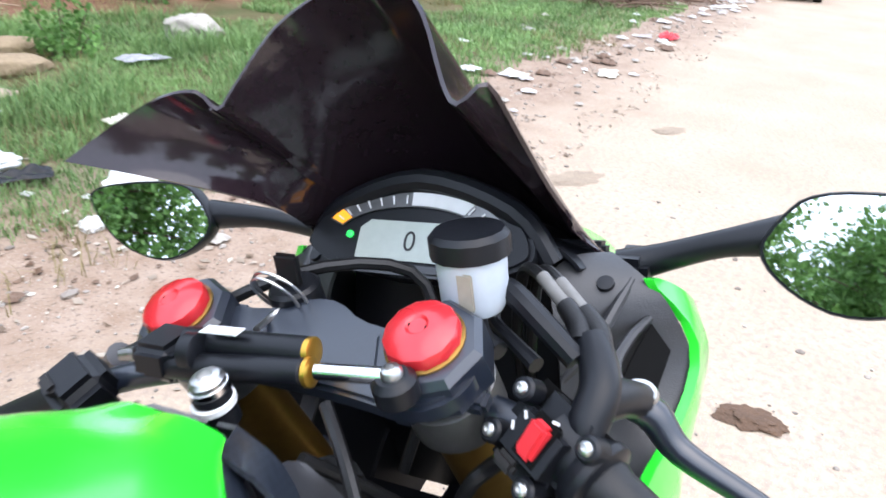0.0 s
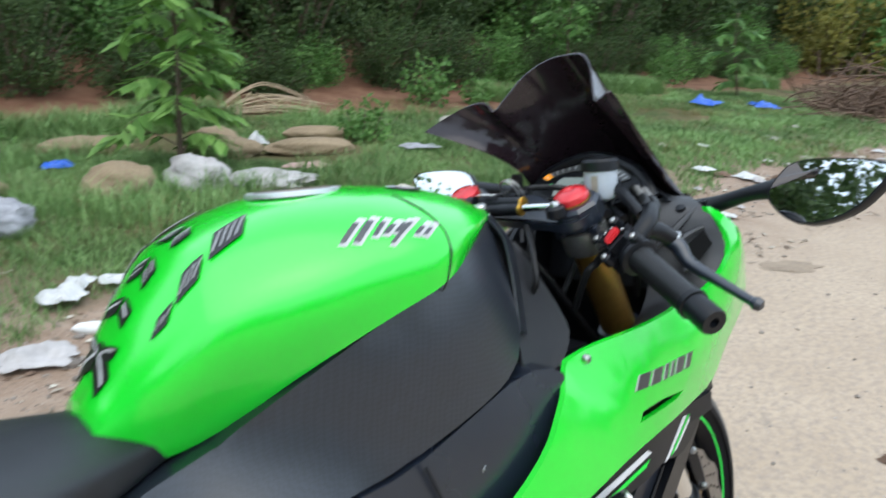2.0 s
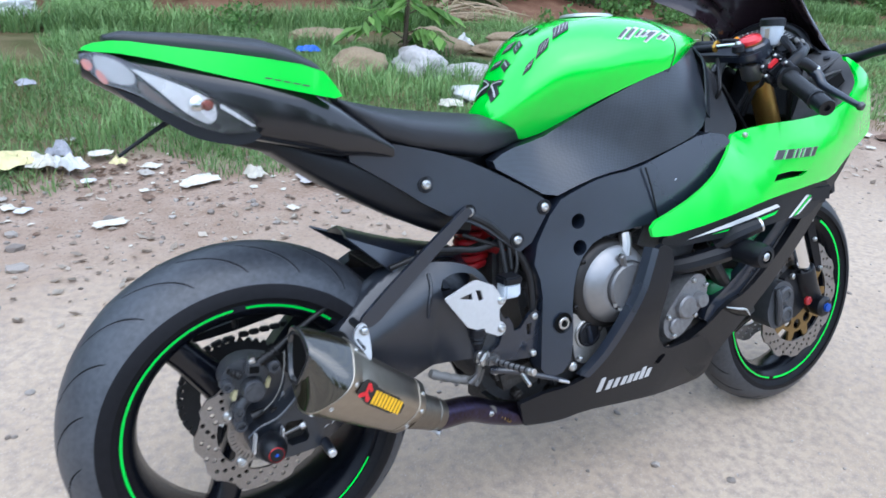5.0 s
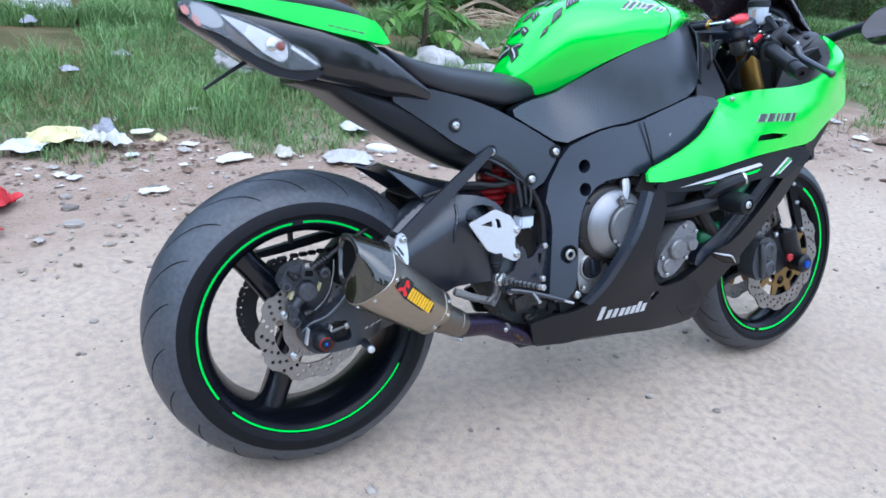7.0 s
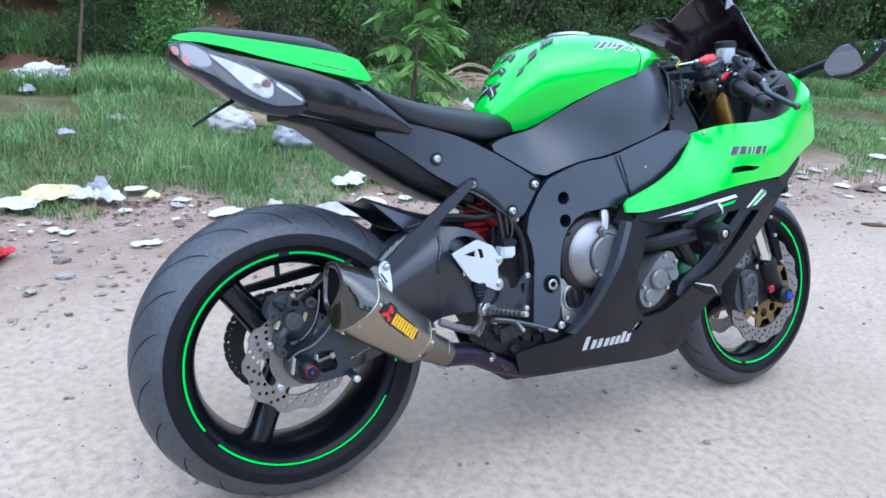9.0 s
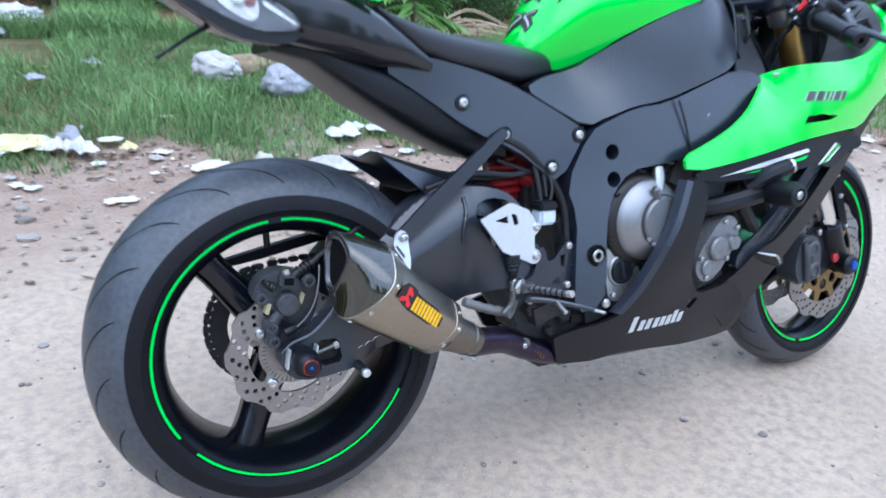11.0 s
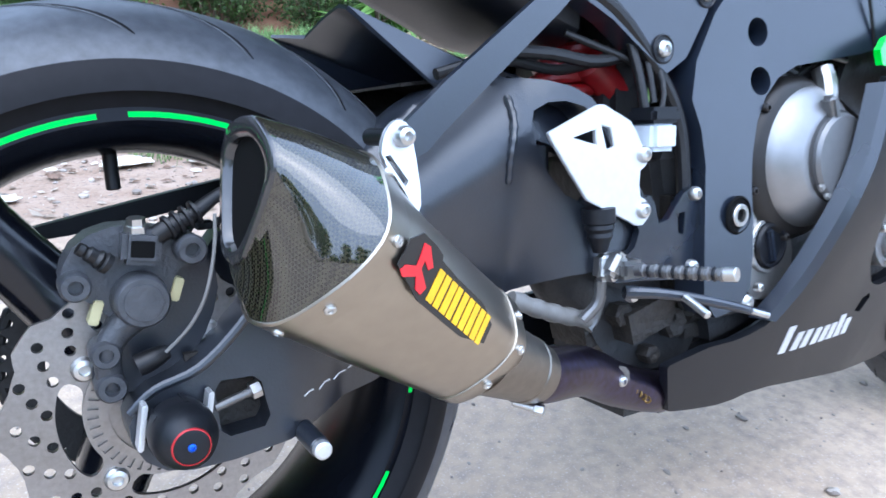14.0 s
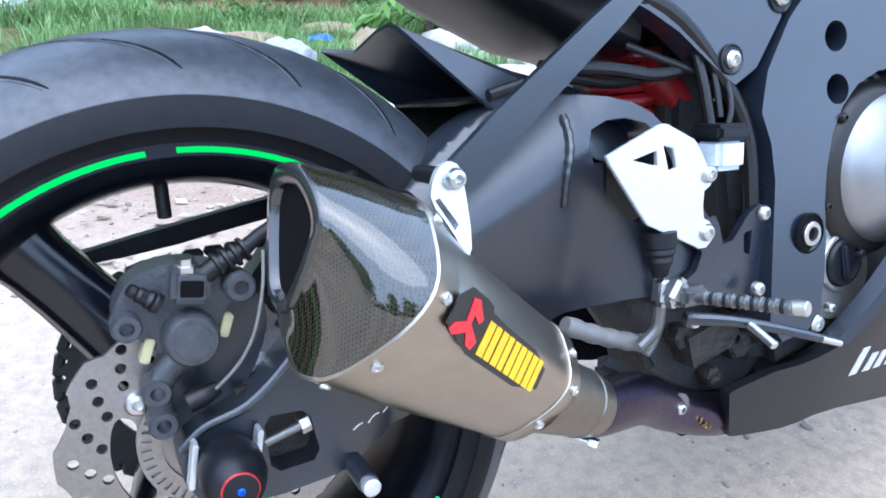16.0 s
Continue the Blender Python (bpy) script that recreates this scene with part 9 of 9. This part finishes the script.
lump("stone", "grey-brown stone near the rear wheel", "stone", 0.02, 0.42, (0.022, 0.014, 0.012), 30, STONE, 44, 0.3, 2.0, 0.1)

# flat scraps of bark, husk and ash trodden into the road's edge
for nm, lb, count, m_, seed in (("debris", "brown husks and bark bits trodden into the road edge", 230, TWIG, 81), ("debris", "pale flakes of litter trodden into the road edge", 150, PAPER, 82), ("debris", "dark ash and charred bits on the road edge", 280, DUNG, 83)):
    dr = np.random.default_rng(seed)
    dv, df = [], []
    for i in range(count):
        x, y = dr.uniform(-1.6, 2.6) if i % 4 else dr.uniform(2.6, 9.0), 2.12 + dr.normal(0, 0.20)
        if seed == 83 and i % 3:
            x, y = dr.normal(-0.05, 0.28), dr.normal(2.36, 0.13)
        s_, a0, k = dr.uniform(0.004, 0.020) * (1 + 0.12 * max(x, 0)), dr.uniform(0, 6.283), len(dv)
        z = hgt(x, y) + 0.003
        dv += [(x + s_ * dr.uniform(0.6, 1.3) * math.cos(a0 + 1.2566 * q), y + s_ * dr.uniform(0.3, 0.8) * math.sin(a0 + 1.2566 * q), z + dr.uniform(0.0, 0.5) * s_) for q in range(5)] + [(x, y, z + 0.6 * s_)]
        df += [(k + q, k + (q + 1) % 5, k + 5) for q in range(5)]
    dm = bpy.data.meshes.new("debris")
    dm.from_pydata(dv, [], df)
    dm.materials.append(m_)
    tagged(new(nm, dm), lb, "debris", kind="stuff")

# brushwood heaps
def brush(name, label, x, y, w, h, n, material, thick, seed, flat=0.5):
    r = np.random.default_rng(seed)
    own = bmesh.new()
    for i in range(n):
        c = Vector((r.normal(0, w * 0.4), r.normal(0, w * 0.25), abs(r.normal(0, h * 0.5))))
        c.z *= max(0.1, 1 - (c.x / w) ** 2)
        d = Vector((r.normal(), r.normal(), r.normal() * flat)).normalized() * r.uniform(0.15, 0.45) * w
        e = Vector((r.normal(), r.normal(), r.normal())) * 0.07 * w
        p = [c - d, c + e, c + d]
        for q in p:
            q.z = max(q.z, 0.01)
        tube(p, [thick, thick * 0.8, thick * 0.4], own, 4, 1)
    ob = tagged(part(name, own, material, None, smooth=60), label, "brushwood", kind="stuff")
    ob.matrix_world = Matrix.Translation((x, y, hgt(x, y)))
    return ob


brush("twig_pile", "heap of dry brown brushwood by the road", 12.3, 3.25, 1.5, 0.48, 420, TWIG, 0.012, 1)
STALK = mat("pale_dry_stalk", (0.40, 0.29, 0.18), 0.8, vary=0.2, scale=6, second=(0.50, 0.39, 0.26))
fan = tagged(new("dry_branch"), "pale dry fallen branch with long arching stalks", "branch")
rs = np.random.default_rng(31)
for i in range(13):
    w, hi = -0.30 + 0.05 * i, 0.05 + 0.021 * i * rs.uniform(0.6, 1.1)
    ln = 1.35 - 0.03 * abs(i - 7) + rs.uniform(-0.15, 0.1)
    pts = [(0.0, 0.02 * i - 0.1, 0.03), (0.25 * ln, 0.4 * w, 0.03 + 0.75 * hi), (0.55 * ln, 0.75 * w, 0.03 + hi), (ln, w, 0.02 + 0.35 * hi)]
    part("stalk", tube(pts, [0.012, 0.010, 0.008, 0.005], seg=6), STALK, fan)
put(fan, 3.55, 6.45, 2)
brush("twig_pile", "low scatter of dry brown twigs", 14.2, 2.6, 1.2, 0.3, 160, TWIG, 0.011, 2)
brush("dry_stalks", "bundle of pale dry stalks on the bank", 4.0, 6.5, 0.55, 0.18, 60, STRAW, 0.008, 3, 0.15)

# parked car
CARW = mat("white_car_paint", (0.74, 0.74, 0.73), 0.28, vary=0.03, scale=4, coat=0.6)
CGLASS = mat("dark_car_glass", (0.03, 0.035, 0.04), 0.06, vary=0.05, coat=0.5)
PLATEY = mat("yellow_number_plate", (0.75, 0.62, 0.03), 0.5, vary=0.05)
car = tagged(new("car"), "white parked hatchback with yellow number plate", "car")
car.matrix_world = pose(16.4, 1.15, 0, 0, 0, 4) @ Matrix.Diagonal((0.88, 0.88, 0.88, 1))


def car_ring(x, w, z0, z1, top):
    half = smooth_loop([(0, z0, 0), (w * 0.9, z0, 0), (w, z0 + 0.12, 0), (w, (z0 + z1) * 0.55, 0), (w * 0.95, z1 - 0.04, 0), (w * top, z1, 0), (0, z1 + 0.03, 0)], 2, closed=False)
    return [(x, p.x, p.y) for p in half] + [(x, -p.x, p.y) for p in reversed(half[1:-1])]


part("car_body", loft([car_ring(*r) for r in ((0.0, 0.62, 0.30, 0.62, 0.8), (0.06, 0.72, 0.22, 0.70, 0.8), (0.25, 0.79, 0.20, 0.80, 0.8), (0.9, 0.82, 0.20, 0.93, 0.85), (1.1, 0.82, 0.20, 0.96, 0.85), (2.6, 0.82, 0.20, 0.98, 0.85), (3.3, 0.80, 0.22, 0.95, 0.8), (3.55, 0.70, 0.3, 0.85, 0.7))]), CARW, car, smooth=45)
part("cabin", loft([car_ring(*r) for r in ((0.95, 0.70, 0.86, 0.94, 0.9), (1.25, 0.69, 0.86, 1.20, 0.85), (1.6, 0.66, 0.86, 1.46, 0.8), (2.4, 0.64, 0.86, 1.50, 0.8), (3.1, 0.60, 0.86, 1.38, 0.8), (3.4, 0.58, 0.86, 0.98, 0.8))]), CARW, car, smooth=45)
part("windscreen", sheet([[(0.965, -0.62, 0.965), (0.955, 0, 0.985), (0.965, 0.62, 0.965)], [(1.24, -0.58, 1.215), (1.225, 0, 1.24), (1.24, 0.58, 1.215)], [(1.56, -0.53, 1.435), (1.545, 0, 1.465), (1.56, 0.53, 1.435)]], 0.02), CGLASS, car)
for s in (-1, 1):
    part("headlight", sheet([[(-0.01, s * 0.40, 0.60), (0.02, s * 0.60, 0.60), (0.12, s * 0.74, 0.62)], [(0.04, s * 0.40, 0.71), (0.09, s * 0.60, 0.76), (0.22, s * 0.76, 0.80)]], 0.03), REFLECT, car, "clear glass headlight")
    part("fog_lamp", lathe([(0.05, 0), (0.05, 0.03), (0, 0.035)], (0.0, s * 0.54, 0.36), (-1, 0, 0), 16), CASED, car)
    part("wing_mirror", block((1.08, s * 0.88, 1.0), (0.08, 0.16, 0.11), bevel=0.03, seg=3), CARW, car)
    for x in (0.62, 2.9):
        wl = part("wheel", lathe([(0.17, -0.09), (0.28, -0.09), (0.29, -0.05), (0.29, 0.05), (0.28, 0.09), (0.17, 0.09)], (x, s * 0.74, 0.29), (0, s, 0), 32, closed=True), RUBBERC, car)
        part("rim", lathe([(0.0, 0.05), (0.06, 0.06), (0.15, 0.07), (0.175, 0.08), (0.175, -0.05), (0, -0.05)], (x, s * 0.74, 0.29), (0, s, 0), 20), ALU, wl)
part("grille", block((-0.005, 0, 0.60), (0.05, 0.62, 0.08), bevel=0.015), BLACK, car)
part("bumper_intake", block((-0.002, 0, 0.36), (0.06, 0.80, 0.10), bevel=0.02), BLACK, car)
npl = part("number_plate", block((-0.018, 0, 0.48), (0.02, 0.46, 0.11), bevel=0.004), PLATEY, car, "yellow number plate with dark bars")
for k in range(6):
    part("plate_bar", block((-0.017, -0.16 + 0.064 * k, 0.47), (0.003, 0.035, 0.06), bevel=0.001), BLACKV, npl)


# dry leaves, chips and crumbs along the road edge
LITM = leaf_mat("dry_chips", (0.20, 0.14, 0.095), (0.64, 0.56, 0.46))
r = np.random.default_rng(77)
cv, cf = [], []
while len(cf) < 1700:
    x, y = r.uniform(-3, 12), 1.05 + abs(r.normal(0, 0.75))
    if y > 3.1 or noise.noise(Vector((x * 1.1, y * 1.6, 5))) < -0.12:
        continue
    a, ln, w = r.uniform(0, 6.28), r.uniform(0.006, 0.026), r.uniform(0.3, 0.9)
    z = hgt(x, y) + 0.004
    d, e = Vector((math.cos(a), math.sin(a), 0)) * ln, Vector((-math.sin(a), math.cos(a), 0)) * ln * w
    t1, t2 = r.uniform(0, 0.4) * ln, r.uniform(0, 0.7) * ln
    b0 = len(cv)
    for p, h in ((-d, 0), (-e * 0.8 - d * 0.1, t1), (d * 0.9, t2), (e, t1 * 0.5)):
        cv.append((x + p.x, y + p.y, z + h))
    cf.append((b0, b0 + 1, b0 + 2, b0 + 3))
cme = bpy.data.meshes.new("leaf_litter")
cme.from_pydata(cv, [], cf)
cme.materials.append(LITM)
tagged(new("leaf_litter", cme), "dry leaves and pale chips scattered on the dirt", "leaf litter", kind="stuff")
